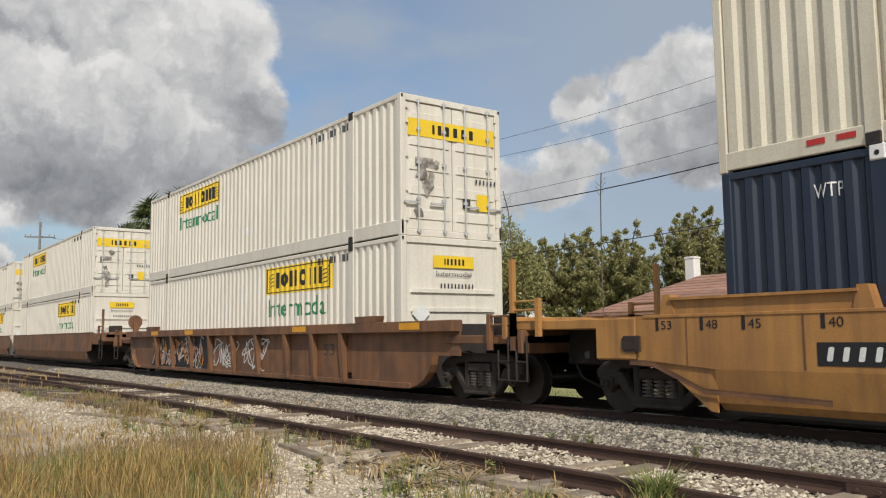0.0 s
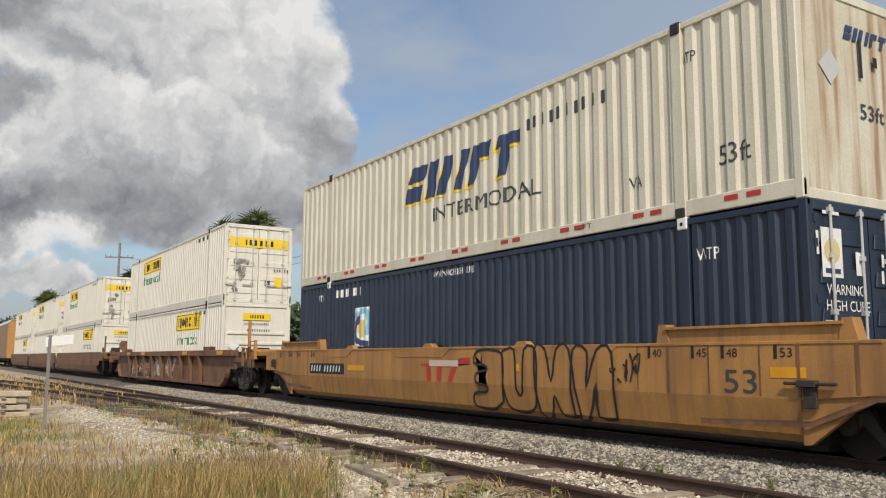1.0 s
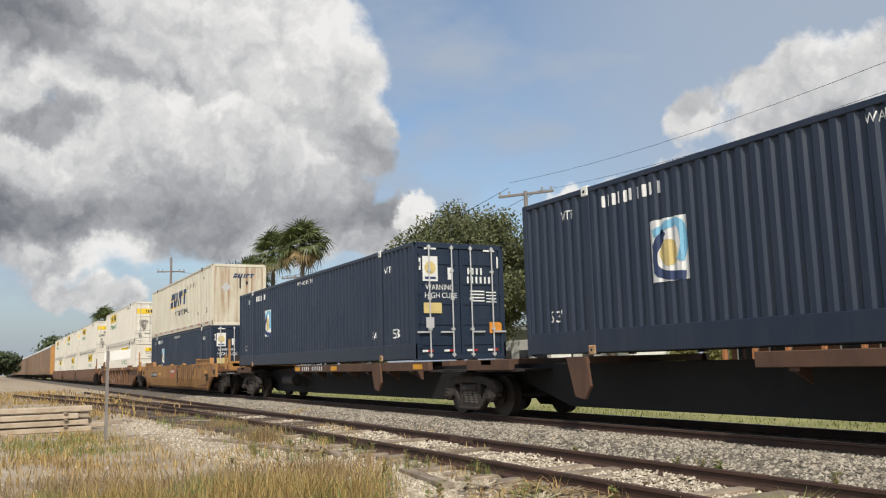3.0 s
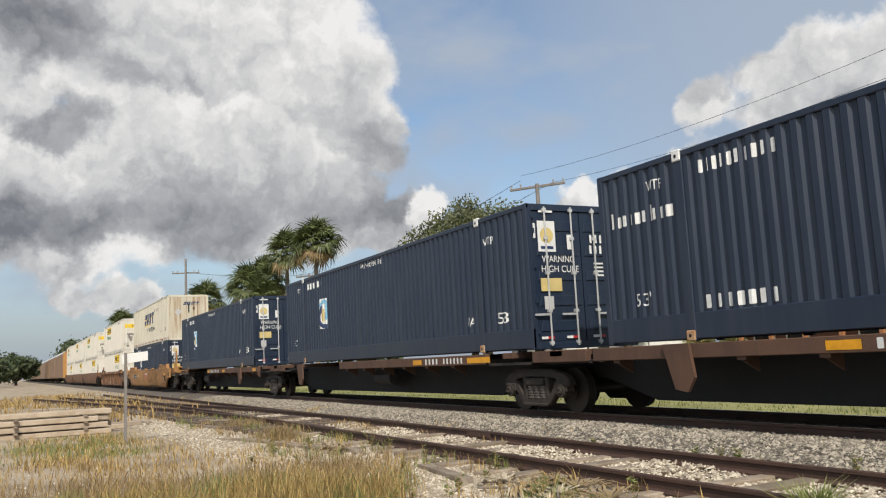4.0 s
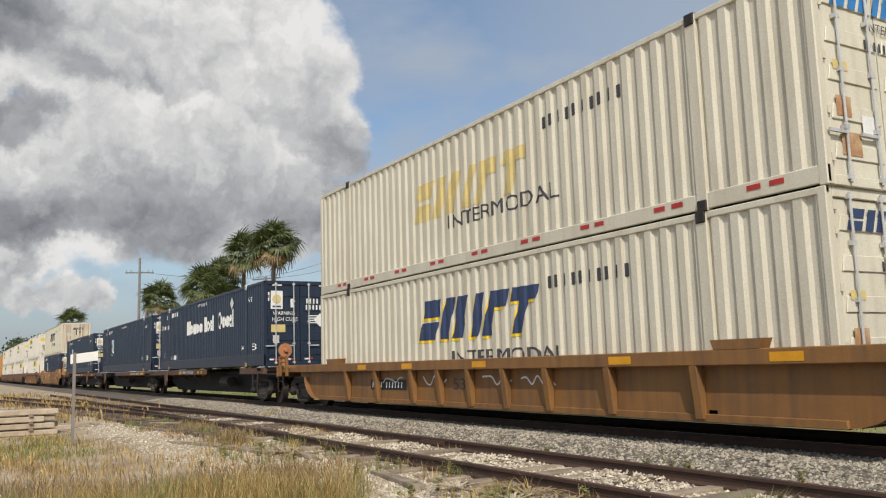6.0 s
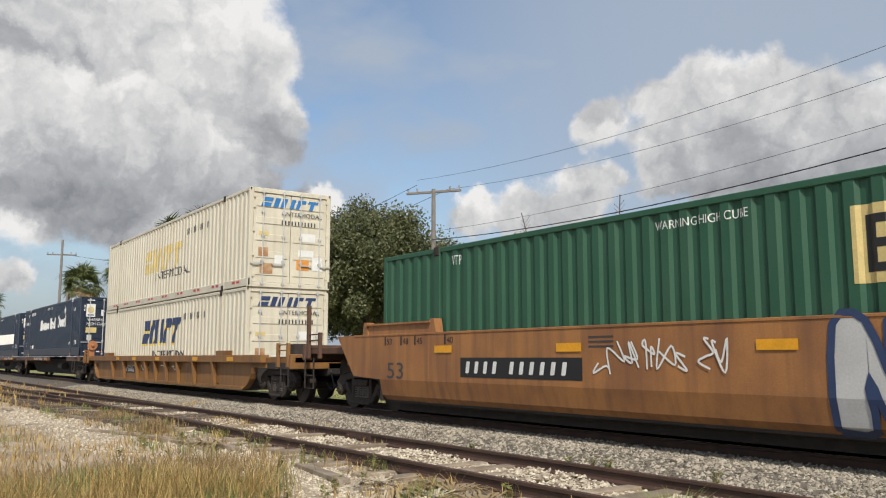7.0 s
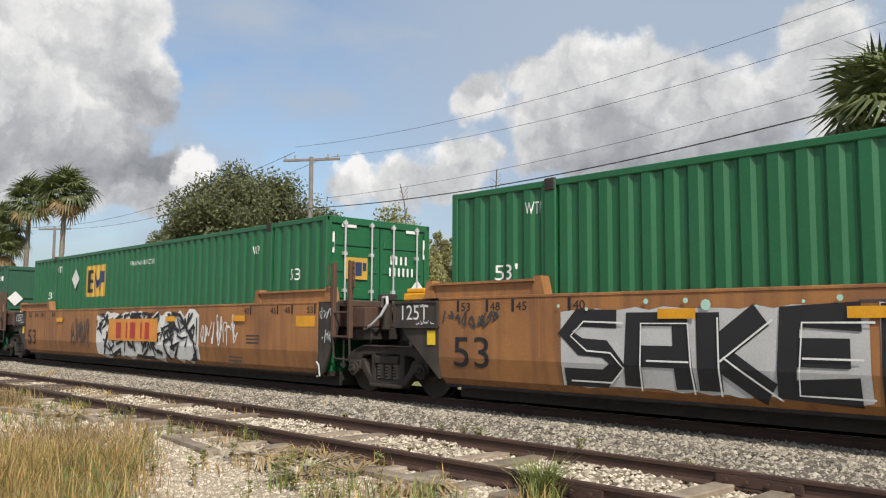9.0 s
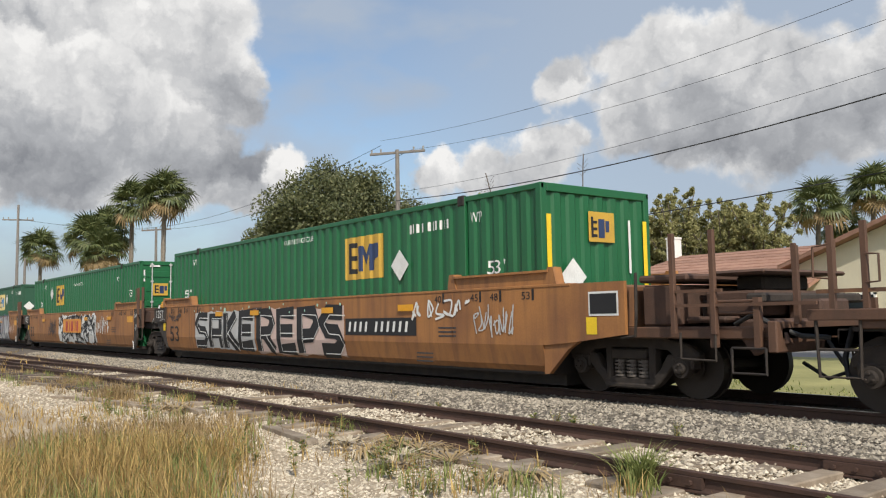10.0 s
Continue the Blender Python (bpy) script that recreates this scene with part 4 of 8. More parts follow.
def truck_mesh():
    """Cast side frames with three windows, bearing caps and a bolster, about its own centre, wheels at +-0.89."""
    bm = bmesh.new()
    top_ = [(-1.12, 0.40), (-1.14, 0.52), (-0.98, 0.64), (-0.62, 0.73), (0.62, 0.73), (0.98, 0.64), (1.14, 0.52), (1.12, 0.40), (0.80, 0.42), (0.66, 0.55), (0.30, 0.58), (-0.30, 0.58), (-0.66, 0.55), (-0.80, 0.42)]
    sling = [(-0.86, 0.50), (-0.70, 0.30), (-0.50, 0.10), (-0.40, 0.03), (0.40, 0.03), (0.50, 0.10), (0.70, 0.30), (0.86, 0.50), (0.64, 0.50), (0.52, 0.30), (0.38, 0.17), (-0.38, 0.17), (-0.52, 0.30), (-0.64, 0.50)]
    for s in (-1, 1):
        y0, y1 = sorted((s * 0.97, s * 1.13))
        prism(bm, top_, y0, y1)
        prism(bm, sling, y0, y1)
        for x in (-0.44, 0.32):
            box(bm, x, x + 0.12, y0, y1, 0.10, 0.62)
        lip = sorted((s * 1.13, s * 1.17))
        prism(bm, [(-0.42, 0.02), (0.42, 0.02), (0.46, 0.09), (-0.46, 0.09)], *lip)
        prism(bm, [(-0.95, 0.63), (-0.6, 0.70), (0.6, 0.70), (0.95, 0.63), (0.6, 0.74), (-0.6, 0.74)], *lip)
        box(bm, -0.31, 0.31, *sorted((s * 0.9, s * 1.16)), 0.42, 0.56)
        for x in (-0.89, 0.89):
            prism(bm, [(x - 0.17, 0.30), (x - 0.17, 0.47), (x + 0.17, 0.47), (x + 0.17, 0.30), (x + 0.11, 0.30), (x + 0.11, 0.40), (x - 0.11, 0.40), (x - 0.11, 0.30)], y0 - 0.02, y1 + 0.02)
    box(bm, -0.22, 0.22, -0.97, 0.97, 0.40, 0.60)
    return done(bm, "truck_frame", 0.02)


def cap_mesh():
    """Round bearing end cap with three bolts."""
    bm = bmesh.new()
    bmesh.ops.create_cone(bm, cap_ends=True, segments=20, radius1=0.125, radius2=0.125, depth=0.12, matrix=pose(0, 0, 0, 90))
    bmesh.ops.create_cone(bm, cap_ends=True, segments=16, radius1=0.085, radius2=0.07, depth=0.05, matrix=pose(0, -0.08, 0, 90))
    for k in range(3):
        a = radians(90 + 120 * k)
        bmesh.ops.create_cone(bm, cap_ends=True, segments=6, radius1=0.02, radius2=0.02, depth=0.03, matrix=pose(0.045 * math.cos(a), -0.115, 0.045 * math.sin(a), 90))
    return done(bm, "bearing_cap", 0.006)


def spring_mesh():
    bm = bmesh.new()
    for x in (-0.21, 0, 0.21):
        tube(bm, (x, 0, 0.16), (x, 0, 0.42), 0.055, 8)
        for k in range(5):
            bmesh.ops.create_cone(bm, cap_ends=True, segments=12, radius1=0.098, radius2=0.098, depth=0.028, matrix=pose(x, 0, 0.19 + k * 0.05))
    return done(bm, "springs")


def wheelset_mesh():
    bm = bmesh.new()
    tube(bm, (0, -1.1, 0), (0, 1.1, 0), 0.085, 12)
    for s in (-1, 1):
        profile = [(0.0, 0.72), (0.10, 0.70), (0.36, 0.725), (0.42, 0.70)]
        tube(bm, (0, s * 0.69, 0), (0, s * 0.83, 0), 0.42, 28)
        tube(bm, (0, s * 0.665, 0), (0, s * 0.692, 0), 0.447, 28)
        bmesh.ops.create_cone(bm, cap_ends=True, segments=20, radius1=0.17, radius2=0.13, depth=0.08, matrix=pose(0, s * 0.86, 0, 90 * s))
        for k in range(3):
            bmesh.ops.create_cone(bm, cap_ends=True, segments=8, radius1=0.02, radius2=0.02, depth=0.02, matrix=pose(0, s * 1.1, 0, 0, 120 * k) @ pose(0, 0, 0.05, 90))
    return done(bm, "wheelset")


def truck(car, x, spin=True):
    """A two-axle bogie under a car; x along the car."""
    if not cache:
        cache.update(frame=truck_mesh(), spring=spring_mesh(), cap=cap_mesh(), wheel=wheelset_mesh())
    f = put("truck_frame", cache["frame"], M["truck"], car, "dusty cast steel bogie frame", Matrix.Translation((x, 0, 0.10)))
    for s in (-1, 1):
        put("spring_nest", cache["spring"], M["spring"], f, "", Matrix.Translation((0, s * 1.05, 0)))
        for x_ in (-0.89, 0.89):
            put("bearing_cap", cache["cap"], M["truck"], f, "", pose(x_, s * 1.12, 0.32, 0, 0, 0 if s < 0 else 180))
    for s in (-1, 1):
        w = put("wheelset", cache["wheel"], M["wheel"], f, "worn steel wheels on an axle", Matrix.Translation((s * 0.89, 0, 0.32)))
        if spin:
            wheelsets.append((w, s * 0.89, 0.32))
    return f


def ladder(car, x, y, z0, z1, w=0.42, n=3, mat="brown_car", name="ladder"):
    bm = bmesh.new()
    for dx in (0, w):
        tube(bm, (x + dx, y, z0), (x + dx, y, z1), 0.022, 6)
    for k in range(n):
        z = z0 + 0.03 + k * (z1 - z0 - 0.06) / max(n - 1, 1)
        tube(bm, (x, y, z), (x + w, y, z), 0.016, 6)
    part(name, bm, M[mat], car)


def coupler(car, x, s):
    bm = bmesh.new()
    box(bm, min(x, x + s * 0.75), max(x, x + s * 0.75), -0.09, 0.09, 0.72, 0.92)
    box(bm, min(x + s * 0.7, x + s * 1.0), max(x + s * 0.7, x + s * 1.0), -0.16, 0.16, 0.66, 0.96)
    part("coupler", bm, M["dark_steel"], car, bevel=0.02)
    bm = bmesh.new()
    path_tube(bm, [(x, -0.35, 0.8), (x + s * 0.25, -0.38, 0.45), (x + s * 0.6, -0.36, 0.32), (x + s * 0.95, -0.3, 0.5)], 0.025)
    part("air_hose", bm, M["hose"], car)


def end_platform(car, x, s, mat, top=1.38, length=2.3, ladders=True):
    """End sill, centre sill, bolster cover, hand brake posts and rungs beyond a well; s is the way outward."""
    a, b = sorted((x, x + s * length))
    bm = bmesh.new()
    box(bm, a, b, -0.42, 0.42, 0.66, top - 0.18)
    part("draft_sill", bm, M["dark_steel"], car, bevel=0.02)
    bm = bmesh.new()
    box(bm, a, b, -1.35, 1.35, top - 0.20, top - 0.05)
    part("platform", bm, M[mat], car, bevel=0.015)
    bm = bmesh.new()
    e = x + s * length
    box(bm, min(e, e - s * 0.12), max(e, e - s * 0.12), -1.46, 1.46, top - 0.35, top + 0.02)
    part("end_sill", bm, M[mat], car, bevel=0.015)
    for sy in (-1, 1):
        for xx in (e - s * 0.25, e - s * 0.85):
            bm = bmesh.new()
            high = 0.95 if top > 1.3 and (sy < 0) == (xx == e - s * 0.25) else 0.3
            box(bm, xx - 0.04, xx + 0.04, sy * 1.42 - 0.04, sy * 1.42 + 0.04, top - 0.3, top + high)
            part("handrail_post", bm, M[mat], car)
        for z in (top + 0.12, top + 0.26):
            bm = bmesh.new()
            tube(bm, (e - s * 0.25, sy * 1.42, z), (e - s * 0.85, sy * 1.42, z), 0.018, 6)
            part("grab_iron", bm, M[mat], car)
        bm = bmesh.new()
        pts = [(e - s * 0.15, sy * 1.45, top - 0.3), (e - s * 0.15, sy * 1.45, 0.42), (e - s * 0.6, sy * 1.45, 0.42), (e - s * 0.6, sy * 1.45, top - 0.3)]
        path_tube(bm, pts, 0.02)
        tube(bm, (pts[0][0], pts[0][1], 0.72), (pts[3][0], pts[3][1], 0.72), 0.016, 6)
        part("sill_step", bm, M["dark_steel"], car)
    if s > 0:
        bm = bmesh.new()
        box(bm, min(e - s * 1.4, e - s * 1.0), max(e - s * 1.4, e - s * 1.0), -0.9, -0.45, top - 0.1, top + 0.3)
        part("brake_gear", bm, M["dark_steel"], car, bevel=0.03)
    elif mat == "brown_car":
        bm = bmesh.new()
        box(bm, e - s * 1.0, e - s * 0.9, -1.0, -0.8, top - 0.1, top + 0.55)
        bmesh.ops.create_cone(bm, cap_ends=True, segments=18, radius1=0.26, radius2=0.26, depth=0.05, matrix=pose(e - s * 0.86, -0.9, top + 0.6, 0, 90))
        part("hand_brake", bm, M[mat], car)
    coupler(car, e, s)


WELL_Y = 1.495


def hexa_panel(bm, x0, x1, za, ya, zb, yb, t):
    """A sloping plate between (za, ya) above and (zb, yb) below; t: thickness inward."""
    s = 1 if ya < 0 else -1
    v = [bm.verts.new(p) for p in ((x0, yb, zb), (x1, yb, zb), (x1, yb + s * t, zb), (x0, yb + s * t, zb), (x0, ya, za), (x1, ya, za), (x1, ya + s * t, za), (x0, ya + s * t, za))]
    for f in ((0, 3, 2, 1), (4, 5, 6, 7), (0, 1, 5, 4), (1, 2, 6, 5), (2, 3, 7, 6), (3, 0, 4, 7)):
        bm.faces.new([v[i] for i in f])


def smooth_well(name, x_mid, label, mat, top, fold, bottom, body, left, right, flanges, trucks_at, ends, group=""):
    """A smooth-sided well car unit. body: (x0, x1) at the foot of the sides; left, right: the outline of the side beyond the foot."""
    car = on_train(name, x_mid, RAIL_Z)
    tagged(car, label, "rail car", "well cars of the train")
    o = lambda x: x - x_mid
    zz = lambda z: z - RAIL_Z
    x0, x1 = o(body[0]), o(body[1])
    for s in (-1, 1):
        y = s * WELL_Y
        outline = [(x0, zz(fold)), (x1, zz(fold))] + [(o(a), zz(b)) for a, b in right] + [(o(a), zz(b)) for a, b in left]
        bm = bmesh.new()
        prism(bm, outline, min(y, y - s * 0.06), max(y, y - s * 0.06))
        side = part("side_panel", bm, M[mat], car)
        bm = bmesh.new()
        hexa_panel(bm, x0, x1, zz(fold), y, zz(bottom + 0.12), y - s * 0.07, 0.05)
        hexa_panel(bm, x0, x1, zz(bottom + 0.12), y - s * 0.07, zz(bottom), y - s * 0.20, 0.05)
        part("lower_panel", bm, M[mat], side)
        bm = bmesh.new()
        box(bm, o(left[-1][0]), o(right[0][0]), min(y + s * 0.012, y - s * 0.16), max(y + s * 0.012, y - s * 0.16), zz(top) - 0.03, zz(top) + 0.012)
        part("top_chord", bm, M[mat], side, bevel=0.006)
        for fa, fb in flanges:
            bm = bmesh.new()
            prism(bm, [(o(fa), zz(top)), (o(fb), zz(top)), (o(fb) - 0.08, zz(top) + 0.21), (o(fa) + 0.08, zz(top) + 0.21)], min(y - s * 0.02, y - s * 0.09), max(y - s * 0.02, y - s * 0.09))
            box(bm, o(fa) + 0.05, o(fb) - 0.05, min(y + s * 0.03, y - s * 0.14), max(y + s * 0.03, y - s * 0.14), zz(top) + 0.195, zz(top) + 0.23)
            part("guide_flange", bm, M[mat], side)
            for q in (fa, fb):
                bm = bmesh.new()
                inner = 1 if q == fa else -1
                prism(bm, [(o(q) - 0.12, zz(top)), (o(q) + 0.12, zz(top)), (o(q) + 0.05, zz(top) + 0.27), (o(q) - 0.07, zz(top) + 0.27)], min(y, y - s * 0.18), max(y, y - s * 0.18))
                part("guide_bracket", bm, M[mat], side)
    bm = bmesh.new()
    box(bm, x0, x1, -1.32, 1.32, zz(bottom) - 0.02, zz(bottom) + 0.06)
    part("well_floor", bm, M["dark_steel"], car)
    # added dark block: closes the bright gap below the floor, reading as shade
    bm = bmesh.new()
    box(bm, x0, x1, -1.0, 1.0, zz(max(0.42, bottom - 0.2)), zz(bottom) - 0.021)
    part("under_beam", bm, M["dark_steel"], car)
    for x, s in ends:
        e = x1 if s > 0 else x0
        # bulkhead coloured dark for the shadow at the well's end
        bm = bmesh.new()
        box(bm, min(e, e + s * 0.08), max(e, e + s * 0.08), -1.43, 1.43, zz(bottom), zz(top) - 0.03)
        part("well_bulkhead", bm, M["dark_steel"], car)
        bm = bmesh.new()
        box(bm, min(e + s * 0.5, e + s * 1.55), max(e + s * 0.5, e + s * 1.55), -1.425, 1.425, 0.95, zz(top) - 0.05)
        part("end_housing", bm, M["brown_car"], car, bevel=0.03)
        end_platform(car, o(x), s, mat if mat != "orange_car" else "spine_rail", 1.02 if mat == "orange_car" and s > 0 else 1.42)
    for x in trucks_at:
        truck(car, o(x))
    return car


def car_mark(car, x_mid, name, bm, material, x, z, y=-WELL_Y, lift=0.0):
    return decal(name, bm, M[material], car, x - x_mid, z - RAIL_Z, y - lift)


def bar_number(car, x_mid, x, z, w, h=0.26, plate=True):
    if plate:
        car_mark(car, x_mid, "number_panel", slab(0, w, 0, h), "black", x, z)
    n = 11
    cw = w * 0.9 / n
    bm = bars([cw * 0.62] * 4, h * 0.6, cw * 0.38, 0.2)
    car_mark(car, x_mid, "number_bars", bm, "marking", x + w * 0.05, z + h * 0.2, lift=0.005)
    bm = bars([cw * 0.62] * 6, h * 0.6, cw * 0.38, 0.2)
    car_mark(car, x_mid, "number_bars", bm, "marking", x + w * 0.05 + 4.8 * cw, z + h * 0.2, lift=0.005)


def scribble(car, x_mid, x, z, w, h, n, width, material, seed, lift=0.004):
    """Loose spray-can strokes."""
    rnd = random.Random(seed)
    for k in range(n):
        bm = bmesh.new()
        cx = x + (k + 0.5) * w / n
        pts = [(cx + rnd.uniform(-0.6, 0.6) * w / n, z + rnd.uniform(0, 1) * h) for _ in range(rnd.randint(4, 6))]
        ribbon(bm, [(p[0] - x_mid, p[1] - RAIL_Z) for p in smooth_path(pts)], width, -0.0006 * k)
        for v in bm.verts:
            v.co.y += -WELL_Y - 0.006 - lift
        me = bpy.data.meshes.new("spray_stroke")
        bm.to_mesh(me)
        bm.free()
        put("spray_stroke", me, M[material], car)


def drop_y(z_world, fold, bottom):
    """How far the side is set back at a height: the lower panel leans inward."""
    if z_world >= fold:
        return 0.0
    k = fold - bottom - 0.12
    if z_world >= bottom + 0.12:
        return 0.07 * (fold - z_world) / k
    return 0.07 + 0.13 * (bottom + 0.12 - z_world) / 0.12


def on_panel(bm, car, name, material, x_mid, fold, bottom, lift, label=""):
    """Fold a flat figure given in train and ground heights onto a smooth side."""
    for v in bm.verts:
        v.co.x -= x_mid
        v.co.z -= RAIL_Z
    for zc in (fold, bottom + 0.12):
        bmesh.ops.bisect_plane(bm, geom=bm.verts[:] + bm.edges[:] + bm.faces[:], plane_co=(0, 0, zc - RAIL_Z), plane_no=(0, 0, 1))
    for v in bm.verts:
        v.co.y += -WELL_Y - 0.006 - lift + drop_y(v.co.z + RAIL_Z, fold, bottom)
    me = bpy.data.meshes.new(name)
    bm.to_mesh(me)
    bm.free()
    return put(name, me, M[material], car, label)


def big_number(car, text, x_mid, x, z, size, width, fold, bottom):
    """Large stencilled figures that follow the folded side."""
    bm = lettering(text, size, width)
    for v in bm.verts:
        v.co.x += x
        v.co.z += z
    on_panel(bm, car, "car_lettering", "black", x_mid, fold, bottom, 0.002)


def shards(car, x_mid, x, z, w, h, n, seed, fold, bottom):
    """A white panel with a ragged edge, filled with thick black angular strokes and arrows."""
    rnd = random.Random(seed)
    edge = []
    for i in range(26):
        edge.append((x + w * i / 25, z + h * rnd.uniform(0.86, 1.04)))
    for i in range(26):
        edge.append((x + w * (1 - i / 25), z + h * rnd.uniform(-0.03, 0.13)))
    on_panel(poly(edge), car, "graffiti", "marking", x_mid, fold, bottom, 0.0, "white ground of an angular spray-painted piece")
    keep = lambda v, a, c_: min(c_, max(a, v))
    for i in range(n):
        cx = x + 0.15 + (w - 0.3) * (i + rnd.uniform(0.1, 0.9)) / n
        pts = [(cx, z + h * rnd.uniform(0.08, 0.92))]
        for _ in range(rnd.randint(2, 4)):
            a = rnd.choice((20, 60, 110, 150, 200, 240, 300, 340)) + rnd.uniform(-12, 12)
            l = rnd.uniform(0.2, 0.5)
            pts.append((keep(pts[-1][0] + l * math.cos(radians(a)), x + 0.06, x + w - 0.06), keep(pts[-1][1] + l * math.sin(radians(a)), z + h * 0.06, z + h * 0.94)))
        bm = bmesh.new()
        ribbon(bm, pts, rnd.uniform(0.05, 0.11), -0.0003 * i)
        on_panel(bm, car, "spray_stroke", "black", x_mid, fold, bottom, 0.008)


def block_figures(car, x_mid, x, z, w, h, kinds, pale, seed, fold, bottom):
    """Heavy black block figures over a pale ground, thinly outlined in white."""
    rnd = random.Random(seed)
    edge = [(x + w * i / 20, z + h * rnd.uniform(0.96, 1.03)) for i in range(21)] + [(x + w * (1 - i / 20), z + h * rnd.uniform(-0.03, 0.04)) for i in range(21)]
    on_panel(poly(edge), car, "graffiti", pale, x_mid, fold, bottom, 0.0, "pale ground of a spray-painted block piece")
    layer = 0
    m = w / len(kinds)
    for k, kind in enumerate(kinds):
        a = x + k * m
        t = m * rnd.uniform(0.24, 0.32)
        strokes = {
            0: [[(0.92, 0.9), (0.3, 0.92), (0.1, 0.72), (0.3, 0.52), (0.75, 0.5), (0.88, 0.3), (0.7, 0.1), (0.08, 0.1)]],
            1: [[(0.14, 0.02), (0.2, 0.9), (0.8, 0.9), (0.86, 0.02)], [(0.2, 0.42), (0.8, 0.42)]],
            2: [[(0.16, 0.02), (0.16, 0.98)], [(0.2, 0.45), (0.85, 0.95)], [(0.25, 0.5), (0.9, 0.02)]],
            4: [[(0.14, 0.02), (0.14, 0.95), (0.75, 0.92), (0.88, 0.7), (0.7, 0.48), (0.2, 0.46)], [(0.45, 0.45), (0.9, 0.02)]],
            5: [[(0.16, 0.02), (0.16, 0.95), (0.75, 0.92), (0.88, 0.68), (0.7, 0.42), (0.2, 0.4)]],
            3: [[(0.9, 0.92), (0.15, 0.92), (0.15, 0.1), (0.9, 0.1)], [(0.2, 0.52), (0.8, 0.52)]]}[kind]
        for st in strokes:
            pts = [(a + m * (p + rnd.uniform(-0.04, 0.04)), z + h * (0.03 + 0.94 * q)) for p, q in st]
            layer += 1
            dark, thin = bmesh.new(), bmesh.new()
            ribbon(dark, pts, t, -0.0009 * layer)
            ribbon(thin, [(p + 0.45 * t, q - 0.2 * t) for p, q in pts], 0.022, -0.0009 * layer)
            on_panel(dark, car, "block_stroke", "black", x_mid, fold, bottom, 0.004)
            on_panel(thin, car, "outline_stroke", "marking", x_mid, fold, bottom, 0.022)


def bubble_figures(car, x_mid, x, z, w, h, fill, edge_mat, order, fold, bottom, edge_w):
    """Four fat silver figures, all different, with a dark rim."""
    shapes = (
        [(0.02, 0.0), (0.06, 0.95), (0.4, 0.98), (0.66, 0.42), (0.62, 0.96), (0.98, 0.98), (1.0, 0.02), (0.64, 0.0), (0.4, 0.5), (0.42, 0.02)],
        [(0.05, 0.12), (0.0, 0.85), (0.3, 1.0), (0.85, 0.98), (0.95, 0.78), (0.6, 0.74), (0.52, 0.66), (0.86, 0.6), (0.88, 0.44), (0.52, 0.38), (0.56, 0.28), (0.96, 0.24), (0.95, 0.02), (0.4, -0.02)],
        [(0.0, 0.98), (0.36, 1.0), (0.42, 0.35), (0.6, 0.32), (0.66, 1.0), (1.0, 0.97), (0.98, 0.2), (0.75, 0.0), (0.3, 0.0), (0.06, 0.22)],
        [(-0.12, 0.0), (0.1, 1.0), (0.42, 1.0), (0.56, 0.5), (0.72, 1.0), (1.02, 1.0), (0.92, -0.02), (0.6, 0.0), (0.5, 0.28), (0.3, -0.02)])
    for k, pick in enumerate(order):
        body, rim = bmesh.new(), bmesh.new()
        ring = shapes[abs(pick) - 1] if pick > 0 else [(1 - p, q) for p, q in shapes[abs(pick) - 1]]
        a, m = x + k * w / 4, w / 4 * 1.02
        loop = smooth_path([(a + m * p, z + h * q) for p, q in ring] + [(a + m * ring[0][0], z + h * ring[0][1])], 3)
        body.faces.new([body.verts.new((p[0], 0, p[1])) for p in loop[:-1]])
        ribbon(rim, loop, edge_w)
        bmesh.ops.triangulate(body, faces=body.faces)
        on_panel(body, car, "graffiti", fill, x_mid, fold, bottom, 0.0006 * k, "fat spray-painted figure with a dark rim")
        on_panel(rim, car, "graffiti_rim", edge_mat, x_mid, fold, bottom, 0.005 + 0.0006 * k)


RECESS = 0.17


